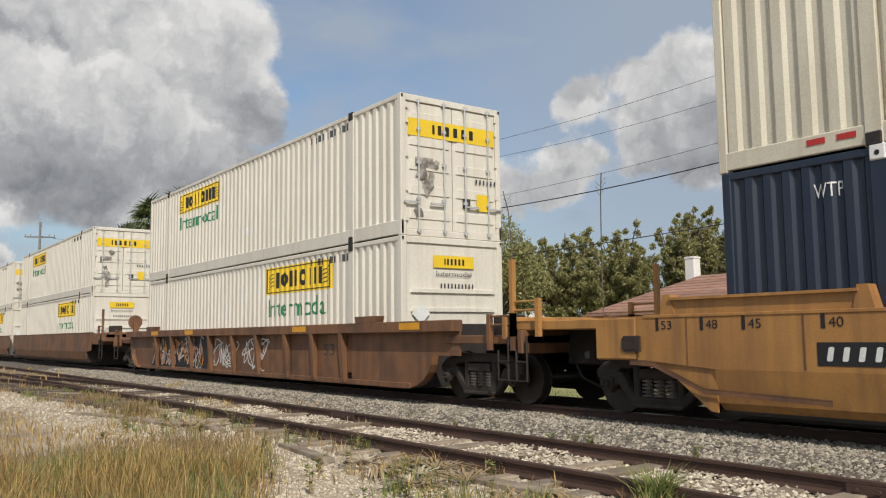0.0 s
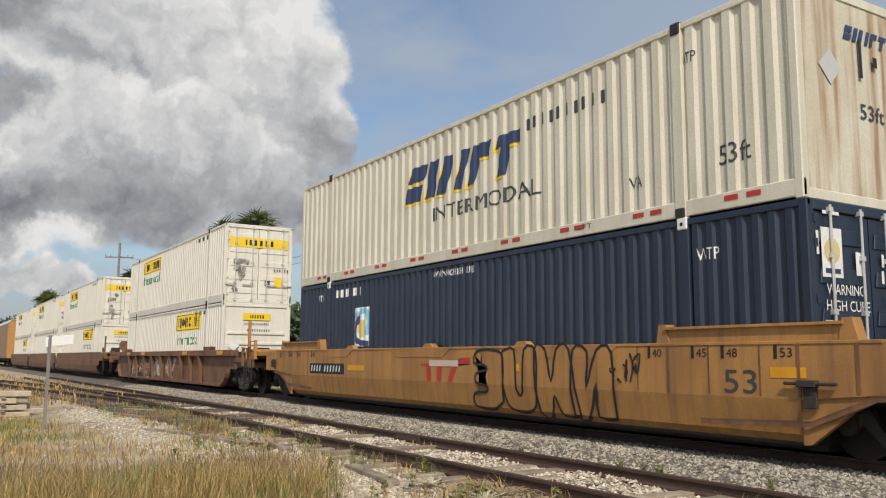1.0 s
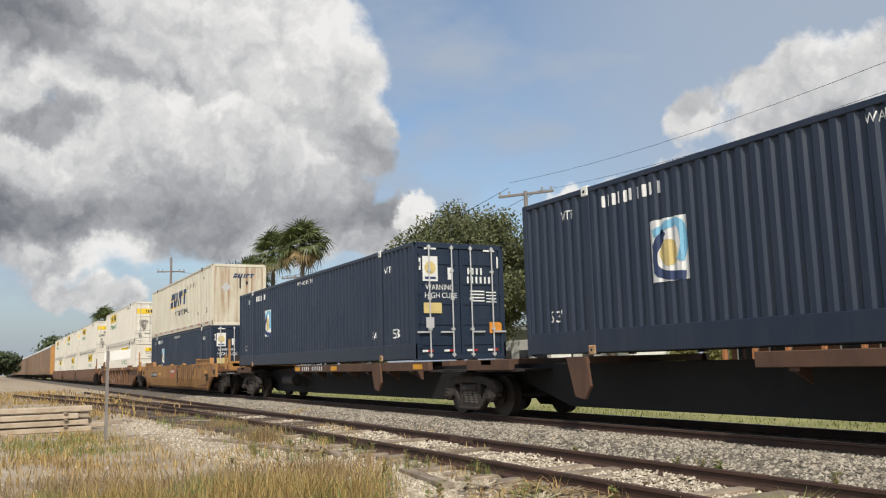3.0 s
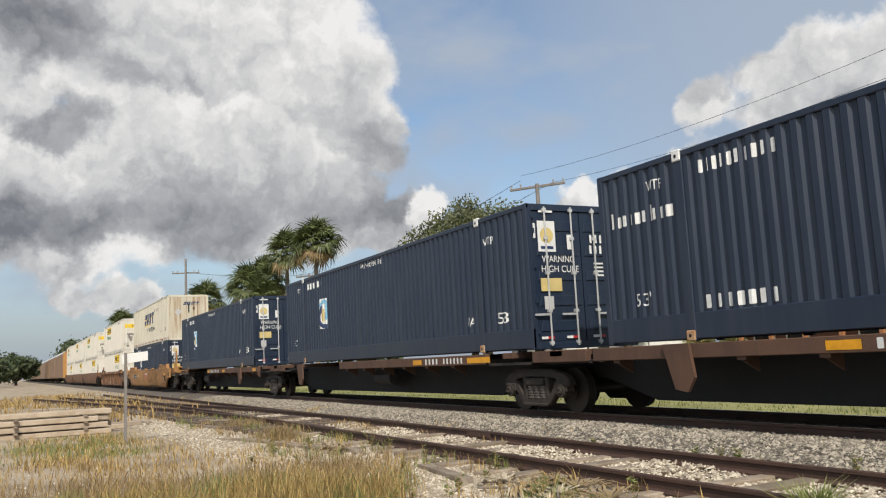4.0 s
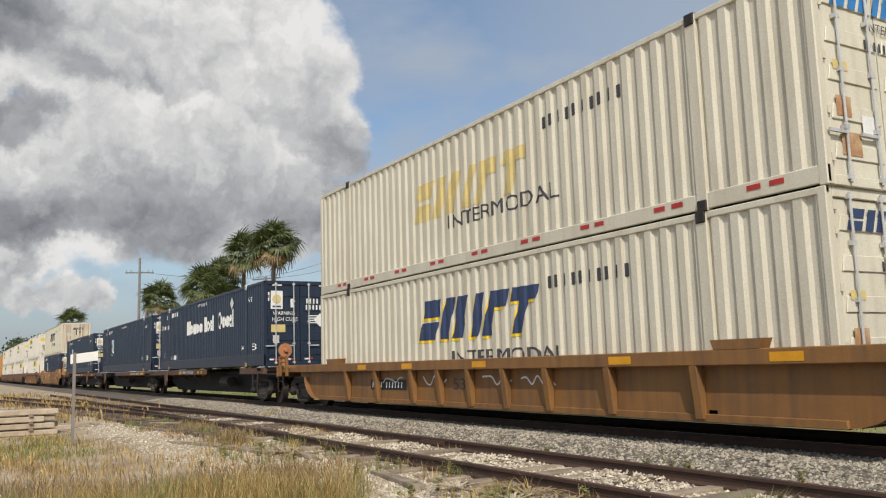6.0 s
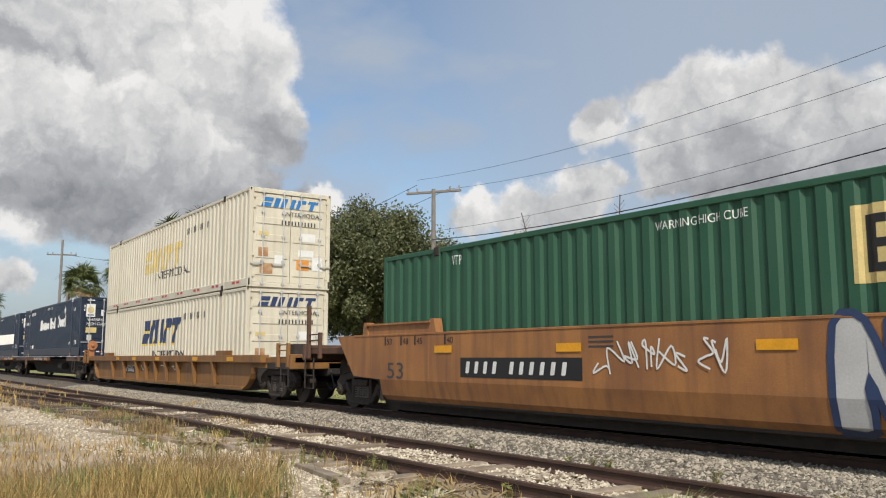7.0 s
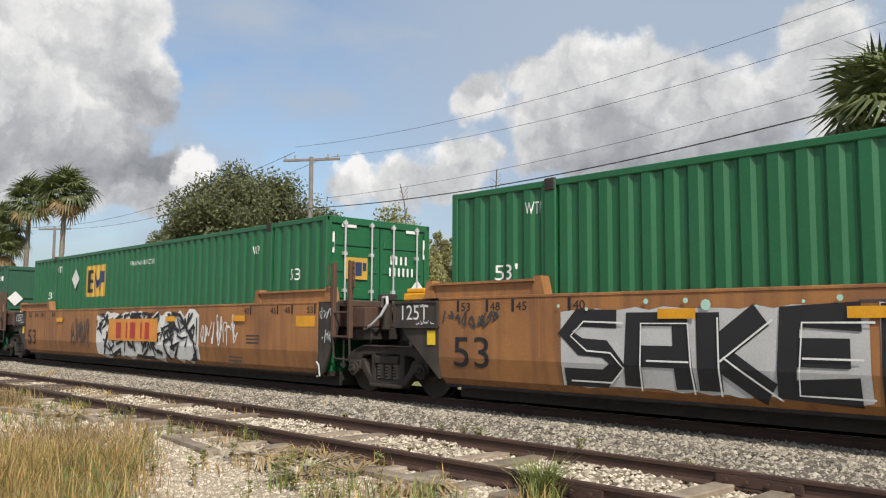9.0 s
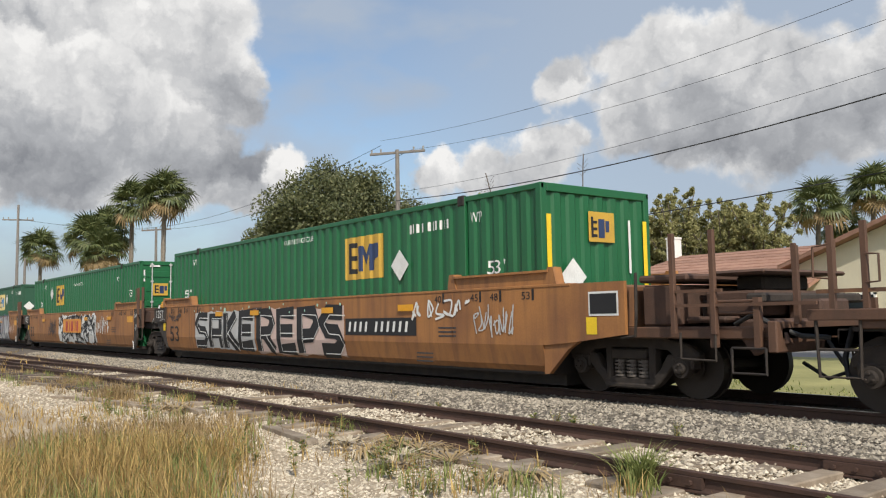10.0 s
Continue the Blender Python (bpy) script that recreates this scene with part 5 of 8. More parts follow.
def ribbed_well(name, x0, x1, label, mat, top, bottom, ribs):
    """A well car with a deep top chord and outside posts. x0, x1: ends of the top chord."""
    xm = (x0 + x1) / 2
    car = on_train(name, xm, RAIL_Z)
    tagged(car, label, "rail car", "well cars of the train")
    h = (x1 - x0) / 2
    zt, zb = top - RAIL_Z, bottom - RAIL_Z
    arc = [(h - 1.55 + 0.9 * math.sin(a), zb + 0.62 * (1 - math.cos(a))) for a in [k * math.pi / 12 for k in range(7)]]
    for s in (-1, 1):
        y = s * WELL_Y
        ys = y - s * RECESS
        right = arc + [(h, arc[-1][1]), (h, zt - 0.2)]
        outline = right + [(-a, b) for a, b in right[::-1]]
        bm = bmesh.new()
        prism(bm, outline, min(ys, ys - s * 0.03), max(ys, ys - s * 0.03))
        side = part("side_panel", bm, M[mat], car)
        bm = bmesh.new()
        box(bm, -h, h, min(y, y - s * 0.24), max(y, y - s * 0.24), zt - 0.21, zt)
        part("top_chord", bm, M[mat], side, bevel=0.012)
        bm = bmesh.new()
        box(bm, -arc[0][0], arc[0][0], min(ys + s * 0.04, ys - s * 0.05), max(ys + s * 0.04, ys - s * 0.05), zb - 0.02, zb + 0.09)
        part("bottom_chord", bm, M[mat], side, bevel=0.01)
        for sg in (-1, 1):
            bm = bmesh.new()
            pts = [(sg * a, b) for a, b in arc]
            for p, q in zip(pts, pts[1:]):
                v = [bm.verts.new((c[0], yy, c[1])) for c in (p, q) for yy in (ys - s * 0.03, y - s * 0.02)]
                bm.faces.new((v[0], v[1], v[3], v[2]))
            part("arch_plate", bm, M[mat], side)
        for x in ribs:
            bm = bmesh.new()
            prism(bm, [(-WELL_Y * -s, zt - 0.2), (ys + s * 0.005, zt - 0.2), (ys + s * 0.005, zb + 0.02), (ys + s * 0.09, zb + 0.02)], x - xm - 0.07, x - xm + 0.07, "x")
            part("side_post", bm, M[mat], side, bevel=0.008)
        for x in (-h + 2.9, h - 2.9):
            bm = bmesh.new()
            prism(bm, [(x - 0.45, zt), (x + 0.3, zt), (x + 0.36, zt + 0.13), (x - 0.5, zt + 0.13)], min(y, y - s * 0.2), max(y, y - s * 0.2))
            part("guide_bracket", bm, M[mat], side)
    bm = bmesh.new()
    box(bm, -h + 1.6, h - 1.6, -1.32, 1.32, zb - 0.02, zb + 0.06)
    part("well_floor", bm, M["dark_steel"], car)
    for sg in (-1, 1):
        bm = bmesh.new()
        e = sg * (h - 1.5)
        box(bm, min(e, e + sg * 0.08), max(e, e + sg * 0.08), -1.29, 1.29, zb, zt - 0.05)
        part("well_bulkhead", bm, M["dark_steel"], car)
    end_platform(car, -h + 0.4, -1, mat, 1.20, 2.2)
    end_platform(car, h - 0.4, 1, mat, 1.20, 2.2)
    truck(car, -h - 0.3), truck(car, h + 0.3)
    return car, xm


def spine_car(x0, x1, label, rail_from, rail_to, trucks_at, mark_x, bracket_x, tank_x, deck=1.53):
    """One skeleton unit: a deep centre sill, a short side rail with gussets, container pedestals."""
    xm = (x0 + x1) / 2
    car = on_train("spine_car", xm, RAIL_Z)
    tagged(car, label, "rail car", "spine cars of the train")
    o = lambda x: x - xm
    z = deck - RAIL_Z
    bm = bmesh.new()
    h = (x1 - x0) / 2
    prism(bm, [(-h + 2.6, 0.24), (h - 2.6, 0.24), (h - 1.3, 0.62), (h, 0.7), (h, z - 0.12), (-h, z - 0.12), (-h, 0.7), (-h + 1.3, 0.62)], -0.42, 0.42)
    part("centre_sill", bm, M["spine_steel"], car)
    for s in (-1, 1):
        y = s * 1.36
        for a, b in ((rail_from, rail_to), (x0 + 0.2, x0 + 1.9)):
            bm = bmesh.new()
            box(bm, o(a), o(b), min(y, y - s * 0.12), max(y, y - s * 0.12), z - 0.22, z - 0.005)
            rail = part("side_rail", bm, M["spine_rail"], car, bevel=0.01)
        x = rail_from + 0.6
        while x < rail_to - 0.3:
            bm = bmesh.new()
            prism(bm, [(s * 1.32, z - 0.22), (s * 1.32, z - 0.27), (s * 1.0, z - 0.44), (s * 1.0, z - 0.22)], o(x) - 0.015, o(x) + 0.015, "x")
            box(bm, o(x) - 0.08, o(x) + 0.08, min(s * 1.26, s * 1.33), max(s * 1.26, s * 1.33), z - 0.27, z - 0.22)
            part("gusset", bm, M["spine_rail"], car)
            x += 1.35
    for x in (x0 + 1.0, bracket_x, x1 - 0.7):
        bm = bmesh.new()
        box(bm, o(x) - 0.2, o(x) + 0.2, -1.36, 1.36, z - 0.12, z + 0.0)
        part("pedestal", bm, M["spine_rail"], car, bevel=0.01)
    for s in (-1, 1):
        bm = bmesh.new()
        prism(bm, [(o(bracket_x) - 0.28, z), (o(bracket_x) + 0.28, z), (o(bracket_x) + 0.36, z - 0.5), (o(bracket_x) + 0.2, z - 0.72), (o(bracket_x) - 0.06, z - 0.68)], min(s * 1.365, s * 1.42), max(s * 1.365, s * 1.42))
        part("side_bracket", bm, M["spine_rail"], car)
        bm = bmesh.new()
        box(bm, o(x0) + 0.1, o(x0) + 2.0, min(s * 0.42, s * 1.3), max(s * 0.42, s * 1.3), z - 0.25, z - 0.2)
        part("end_deck", bm, M["dark_steel"], car)
        bm = bmesh.new()
        box(bm, o(x1) - 1.6, o(x1) + 0.5, min(s * 0.42, s * 1.3), max(s * 0.42, s * 1.3), z - 0.25, z - 0.2)
        part("end_deck", bm, M["dark_steel"], car)
    bm = bmesh.new()
    tube(bm, (o(tank_x) - 0.55, -0.85, z - 0.5), (o(tank_x) + 0.55, -0.85, z - 0.5), 0.2, 16)
    part("air_tank", bm, M["dark_steel"], car, "brown air reservoir", 0.02)
    for x in trucks_at:
        truck(car, o(x))
    if mark_x:
        m = decal("number_bars", bars([0.14] * 4, 0.13, 0.05), M["marking"], car, o(mark_x), z - 0.18, -1.36)
        m = decal("number_bars", bars([0.12] * 6, 0.13, 0.05), M["marking"], car, o(mark_x) + 0.95, z - 0.18, -1.36)
        for x in (mark_x - 0.7, mark_x + 2.6, rail_to - 0.8):
            decal("reflector", slab(0, 0.5, 0, 0.12), M["amber"], car, o(x), z - 0.18, -1.36)
    return car


def autorack(x_right):
    xm = x_right - 13.7
    car = on_train("autorack_car", xm, RAIL_Z)
    tagged(car, "tan enclosed autorack car with panelled sides", "rail car", "autorack cars of the train")
    h = 13.6
    bm = bmesh.new()
    prism(bm, [(-1.5, 1.0), (1.5, 1.0), (1.5, 5.3), (1.1, 5.75), (-1.1, 5.75), (-1.5, 5.3)], -h, h, "x")
    part("body", bm, M["autorack"], car)
    for s in (-1, 1):
        k = 0
        for i in range(12):
            x = -h + 0.15 + i * (2 * h - 0.2) / 12
            bm = bmesh.new()
            box(bm, x + 0.05, x + (2 * h - 0.2) / 12 - 0.1, min(s * 1.5, s * 1.535), max(s * 1.5, s * 1.535), 1.2, 5.2)
            part("side_screen", bm, M["autorack"], car)
    bm = bmesh.new()
    prism(bm, [(-1.52, 5.3), (-1.1, 5.8), (1.1, 5.8), (1.52, 5.3), (1.1, 5.76), (-1.1, 5.76)], -h, h, "x")
    part("roof", bm, M["zinc"], car, "pale metal roof")
    bm = bmesh.new()
    box(bm, h, h + 0.12, -1.48, 1.48, 1.0, 5.5)
    part("end_door", bm, M["autorack_end"], car, "orange end doors")
    bm = bmesh.new()
    box(bm, -h, h, -0.5, 0.5, 0.6, 1.0)
    part("underframe", bm, M["dark_steel"], car)
    truck(car, -h + 2.2, False), truck(car, h - 2.2, False)


# ---- the train, front to rear ----
Z_UP, Z_LOW, Z_SPINE, Z_GREEN = 6.39, 3.495, 4.455, 3.577

for k in range(10):
    autorack(-182.0 - 28.4 * k)

# brown three-unit well car far ahead
for k, xr in enumerate((-158.6, -139.1, -119.6)):
    white_box(xr, Z_UP, True, xr - 13.15)
    white_box(xr, Z_LOW, False, xr - 13.15)
    smooth_well("well_car", xr - H2, "brown weathered smooth-sided well car unit", "brown_car", 1.80, 1.0, 0.55, (xr - LEN - 0.2, xr + 0.2),
                [(xr - LEN - 0.9, 1.8), (xr - LEN - 0.9, 1.05)], [(xr + 0.9, 1.05), (xr + 0.9, 1.8)], [], (xr - LEN - 1.7,) if k else (xr - LEN - 1.3,), [(xr + 0.5, 1)] if k == 2 else [])

# brown ribbed well car with the white stack
white_box(-95.4, Z_UP, True, -108.55)
white_box(-95.4, Z_LOW, False, -108.55)
rust_car, rust_m = ribbed_well("well_car", -113.5, -93.5, "rust-brown ribbed well car with graffiti, carrying white containers", "brown_car", 1.78, 0.52, (-110.2, -108.6, -106.9, -105.3, -103.6, -102.0, -100.3, -98.9, -97.55))
rib_y = -WELL_Y + RECESS
car_mark(rust_car, rust_m, "graffiti", poly([(0, 0), (5.2, 0), (5.3, 0.95), (0.3, 1.0)]), "black", -110.9, 0.6, rib_y)
for sd, col, x, w in ((1, "pink", -110.8, 4.8), (2, "orange_mark", -110.7, 4.6), (3, "marking", -110.5, 4.5), (4, "marking", -105.1, 1.5), (5, "marking", -102.9, 1.4)):
    rnd = random.Random(sd)
    for i in range(9):
        bm = bmesh.new()
        cx = x + (i + 0.5) * w / 9
        pts = [(cx + rnd.uniform(-0.35, 0.35), 0.65 + rnd.uniform(0, 0.85)) for _ in range(5)]
        ribbon(bm, smooth_path(pts), 0.06 if sd < 3 else 0.03)
        car_mark(rust_car, rust_m, "spray_stroke", bm, col, 0, 0, rib_y, 0.004 + 0.0005 * i)
car_mark(rust_car, rust_m, "car_lettering", lettering("53", 0.36, 0.5), "ink", -98.55, 1.1, rib_y)
for x in (-110.5, -107.2, -99.8, -95.2):
    car_mark(rust_car, rust_m, "reflector", slab(0, 0.7, 0, 0.13), "amber", x, 1.62)

# yellow smooth well car
c = cream_box(-71.9, Z_UP, "cream 53-foot container with dark blue word shape, stained nose", "plain", "blue", -82.0, 4.95, 4.1, 0.78, 4.42, -80.8)
for fig in slanted_word(0.95, 0.2):
    end_mark(c, "word_shape", poly(fig), "blue", -0.3, 2.25)
end_mark(c, "end_lettering", lettering("53ft", 0.3, 0.55), "ink", 0.0, 1.2)
end_mark(c, "hazard_frame", diamond(0.24), "silver", -0.62, 1.8)
end_mark(c, "vent_plate", slab(0, 0.07, 0, 0.55), "black", 0.0, 1.75, 0.02)
end_mark(c, "vent_plate", slab(0, 0.1, 0, 0.14), "black", 0.3, 1.95, 0.03)
side_mark(c, "side_lettering", lettering("53ft", 0.4, 0.55), "ink", -73.2, 4.15, -71.9, Z_UP)
side_mark(c, "side_lettering", lettering("WTP", 0.24, 0.36), "ink", -73.9, 5.75, -71.9, Z_UP)
side_mark(c, "side_lettering", lettering("VA", 0.26, 0.28), "ink", -74.9, 4.1, -71.9, Z_UP)
side_mark(c, "side_lettering", lettering("LIFT", 0.12, 0.35), "ink", -76.1, 3.62, -71.9, Z_UP, True)
c = navy(-71.87, Z_LOW, "navy blue 53-foot container with white markings, under a cream one", False)
navy_logo(c, -71.87, Z_LOW, -84.55, 1.80, 0.85, 0.95)

YM = -80.0
ysm = smooth_well("well_car", YM, "yellow smooth-sided well car with bubble graffiti", "yellow_car", 1.73, 1.05, 0.52, (-88.1, -71.95),
                  [(-90.05, 1.73), (-90.05, 1.14), (-89.1, 1.14), (-88.7, 0.95)][0:1] + [(-90.05, 1.14), (-89.2, 1.14)], [(-71.3, 1.05), (-70.9, 1.14), (-69.95, 1.14), (-69.95, 1.73)][1:],
                  [(-74.1, -71.3), (-88.8, -86.2)], (-89.3, -70.7), [(-89.9, -1), (-70.1, 1)])
for sg, x_foot in ((1, -71.95), (-1, -88.1)):
    for sy in (-1, 1):
        bm = bmesh.new()
        xx = x_foot - YM
        pts = [(xx, 0.17), (xx + sg * 0.1, 0.18), (xx + sg * 0.63, 0.58), (xx + sg * 1.05, 0.79), (xx, 0.79)]
        y = sy * (WELL_Y - 0.03)
        prism(bm, pts, min(y, y - sy * 0.08), max(y, y - sy * 0.08))
        part("end_gusset", bm, M["yellow_car"], ysm)
bm = bmesh.new()
tube(bm, (-72.13 - YM, -WELL_Y - 0.05, 0.89), (-71.44 - YM, -WELL_Y - 0.05, 0.89), 0.022, 8)
box(bm, -71.95 - YM, -71.70 - YM, -WELL_Y - 0.08, -WELL_Y + 0.01, 0.85, 0.93)
box(bm, -71.9 - YM, -71.72 - YM, -WELL_Y - 0.03, -WELL_Y + 0.01, 0.60, 0.85)
part("brake_lever", bm, M["truck"], ysm, bevel=0.006)
for x, z0, z1 in ((-74.0, 0.26, 1.36), (-71.95, 0.62, 1.36), (-71.2, 0.8, 1.36)):
    bm = bmesh.new()
    box(bm, x - YM - 0.02, x - YM + 0.02, -WELL_Y - 0.012, -WELL_Y + 0.01, max(z0, 0.72), z1)
    part("weld_seam", bm, M["brown_car"], ysm)
bar_number(ysm, YM, -86.75, 1.12, 2.15)
bubble_figures(ysm, YM, -78.9, 0.62, 3.8, 1.05, "yellow_car", "black", (-2, 3, -4, -1), 1.05, 0.52, 0.05)
scribble(ysm, YM, -75.2, 1.15, 0.65, 0.45, 5, 0.03, "black", 12)
car_mark(ysm, YM, "faded_mark", poly([(0, 0.35), (1.85, 0.35), (1.85, 0.48), (1.5, 0.46), (1.2, 0), (1.05, 0), (1.2, 0.3), (0.85, 0.3), (0.8, 0), (0.65, 0), (0.65, 0.3), (0.4, 0.3), (0.42, 0), (0.25, 0), (0.22, 0.3), (0, 0.3)]), "red", -80.85, 1.06)
car_mark(ysm, YM, "faded_mark", slab(0, 1.1, 0, 0.12), "pink", -80.5, 1.36, lift=0.004)
car_mark(ysm, YM, "car_lettering", lettering("53", 0.42, 0.5), "ink", -73.05, 1.1)
for x, z, w, h, col in ((-84.4, 1.22, 0.9, 0.13, "amber"), (-77.9, 1.3, 0.45, 0.13, "amber"), (-72.35, 1.3, 0.5, 0.13, "amber"), (-70.85, 1.42, 0.5, 0.24, "black"), (-70.85, 1.18, 0.5, 0.15, "amber"), (-82.6, 1.12, 0.4, 0.3, "yellow_car"), (-90.3, 1.15, 0.1, 0.1, "black")):
    car_mark(ysm, YM, "stencil_panel", slab(0, w, 0, h), col, x, z)
for x, s_ in ((-88.9, "53"), (-88.2, "48"), (-87.6, "45"), (-86.6, "40"), (-74.3, "40"), (-73.5, "45"), (-73.0, "48"), (-72.2, "53")):
    car_mark(ysm, YM, "stencil_lettering", lettering(s_, 0.16, 0.17), "black", x, 1.55)
    car_mark(ysm, YM, "stencil_bar", slab(0, 0.05, 0, 0.17), "black", x - 0.09, 1.53)
for x in (-88.5, -86.9, -74.6, -73.3, -72.5):
    bm = bmesh.new()
    box(bm, x - YM - 0.012, x - YM + 0.012, -WELL_Y - 0.006, -WELL_Y + 0.01, 0.72, 1.35)
    part("weld_seam", bm, M["brown_car"], ysm)
for x in (-84.3, -80.6, -77.4):
    bm = bmesh.new()
    prism(bm, [(x - YM - 0.22, 1.38), (x - YM + 0.22, 1.38), (x - YM + 0.1, 1.47), (x - YM - 0.1, 1.47)], -WELL_Y, -WELL_Y + 0.14)
    part("latch_lug", bm, M["yellow_car"], ysm)

for a_, b_ in ((-85.75, -84.15), (-82.2, -79.7), (-77.6, -75.0)):
    bm = bmesh.new()
    prism(bm, [(a_ - YM, 1.36), (b_ - YM, 1.36), (b_ - YM - 0.3, 1.19), (a_ - YM + 0.3, 1.19)], -WELL_Y - 0.01, -WELL_Y + 0.01)
    part("doubler_plate", bm, M["yellow_car"], ysm)
for sg, e_ in ((-1, -90.05), (1, -69.95)):
    bm = bmesh.new()
    box(bm, min(e_, e_ - sg * 0.72) - YM, max(e_, e_ - sg * 0.72) - YM, -WELL_Y - 0.03, -WELL_Y + 0.01, 0.80, 1.36)
    hatch = part("end_panel", bm, M["yellow_car"], ysm, bevel=0.012)
    # the panel's square hole: its dark inside is a dark block set on top
    bm = bmesh.new()
    box(bm, e_ - sg * 0.52 - YM, e_ - sg * 0.52 - YM + 0.3, -WELL_Y - 0.05, -WELL_Y - 0.028, 0.90, 1.12)
    box(bm, e_ - sg * 0.50 - YM, e_ - sg * 0.50 - YM + 0.26, -WELL_Y - 0.054, -WELL_Y - 0.049, 0.93, 1.09)
    part("hatch", bm, M["dark_steel"], hatch, "dark block standing for the shaded square hole", 0.006)
    bm = bmesh.new()
    f_ = -88.1 if sg < 0 else -71.95
    path = [(f_ + sg * 1.35, 0.76), (f_ + sg * 0.95, 0.74), (f_ + sg * 0.15, 0.42), (f_ - sg * 1.5, 0.36)]
    ribbon(bm, [(p - YM, q) for p, q in path], 0.06, -WELL_Y - 0.012)
    ribbon(bm, [(p - YM, q + 0.035) for p, q in path], 0.012, -WELL_Y - 0.016)
    part("edge_strip", bm, M["brown_car"], ysm)

# three spine units with navy containers
for xr, lab, logo in ((-50.75, "navy blue container with a white logo panel, on a spine car", 1), (-29.8, "navy blue container with white markings, on a spine car", 1), (-11.37, "navy blue container with large white word shapes, on spine car", 0)):
    c = navy(xr, Z_SPINE, lab, True)
    if logo:
        navy_logo(c, xr, Z_SPINE, xr - 12.65, 2.63, 0.8, 0.97)
    else:
        for x, z, kinds, high in ((-22.1, 3.05, "BIoiioo", 0.60), (-19.12, 3.06, "BosI", 0.62), (-17.05, 3.08, "OoosI", 0.66)):
            shape_row(c, kinds, 0.2, high, "marking", x, z, xr, Z_SPINE, gap=0.5)
        side_mark(c, "logo_diamond", diamond(0.24), "marking", -15.1, 3.95, xr, Z_SPINE, True)
        side_mark(c, "word_bars", bars([0.09, -0.12, -0.12, -0.1, -0.14, -0.12, 0.05, -0.1, -0.12, -0.2], 0.26, 0.04), "marking", -27.2, 3.5, xr, Z_SPINE)
        side_mark(c, "word_bars", bars([0.16] * 7, 0.2, 0.04), "marking", -25.2, 2.02, xr, Z_SPINE)
        end_mark(c, "hazard_frame", diamond(0.24), "marking", 0.72, 1.55, 0.02)
spine_car(-67.2, -48.4, "black spine car with a brown side rail, under a navy container", -59.65, -49.97, (-65.8, -48.5), -58.9, -52.9, -61.5)
spine_car(-48.4, -30.0, "black spine car unit with brown side rails", -40.5, -31.6, (-30.1,), -34.5, -44.3, -38.0)
spine_car(-30.0, -11.0, "black spine car with a brown numbered side rail", -27.9, -18.82, (-12.05,), -22.5, -25.8, -17.2)

brake = [o for o, *_ in rolling if o.name.startswith("spine_car")][-1]
bm = bmesh.new()
bmesh.ops.create_cone(bm, cap_ends=True, segments=22, radius1=0.23, radius2=0.23, depth=0.06, matrix=pose(10.12, -0.9, 1.71, 0, 90))
bmesh.ops.create_cone(bm, cap_ends=True, segments=12, radius1=0.09, radius2=0.06, depth=0.14, matrix=pose(10.17, -0.9, 1.71, 0, 90))
box(bm, 9.97, 10.08, -1.02, -0.78, 0.90, 1.71)
part("hand_brake", bm, M["post_wood"], brake, "rust-orange hand brake wheel on a stand", 0.01)

for sy in (-1, 1):
    bm = bmesh.new()
    box(bm, 6.6, 9.3, *sorted((sy * 1.36, sy * 1.24)), 0.96, 1.16)
    part("side_rail", bm, M["spine_rail"], brake, bevel=0.01)
    bm = bmesh.new()
    path_tube(bm, [(8.2, sy * 1.38, 0.98), (8.22, sy * 1.4, 0.42), (8.72, sy * 1.4, 0.42), (8.74, sy * 1.38, 0.98)], 0.02)
    tube(bm, (8.21, sy * 1.4, 0.72), (8.73, sy * 1.4, 0.72), 0.016, 6)
    part("sill_step", bm, M["truck"], brake)

# yellow ribbed well car with two cream containers
c = cream_box(9.9, Z_UP, "cream 53-foot container with faded gold word shape, stacked on another", "doors", "faded_gold", -0.6, 4.72, 4.2, 0.85, 4.33, 0.9)
cream_doors(c, "bright_blue")
c = cream_box(9.85, Z_LOW, "cream 53-foot container with navy slanted word shape", "doors", "blue", -0.5, 2.0, 4.2, 0.86, 1.45, 0.9)
cream_doors(c, "blue")
yr_car, yr_m = ribbed_well("well_car", -7.85, 11.45, "yellow ribbed well car with faint graffiti", "mustard_car", 1.56, 0.60, (-4.25, -2.5, -0.65, 0.55, 1.75, 3.0, 4.3, 5.9, 7.7))
bar_number(yr_car, yr_m, -3.0, 0.9, 1.9, 0.24)
for o in list(yr_car.children):
    if o.name.startswith("number"):
        o.location.y = RECESS + 0.003
car_mark(yr_car, yr_m, "car_lettering", lettering("53", 0.32, 0.45), "ink", 1.0, 0.95, rib_y)
for sd, x in ((21, -2.3), (22, -0.3), (23, 2.1), (24, 3.4)):
    rnd = random.Random(sd)
    bm = bmesh.new()
    ribbon(bm, smooth_path([(x + i * 0.17, 1.12 + rnd.uniform(-0.08, 0.1)) for i in range(7)]), 0.035)
    car_mark(yr_car, yr_m, "graffiti", bm, "marking" if sd != 21 else "silver", 0, 0, rib_y)
for x in (-3.4, -1.0, 2.0, 6.0, 9.0):
    car_mark(yr_car, yr_m, "reflector", slab(0, 0.5, 0, 0.12), "amber", x, 1.39)

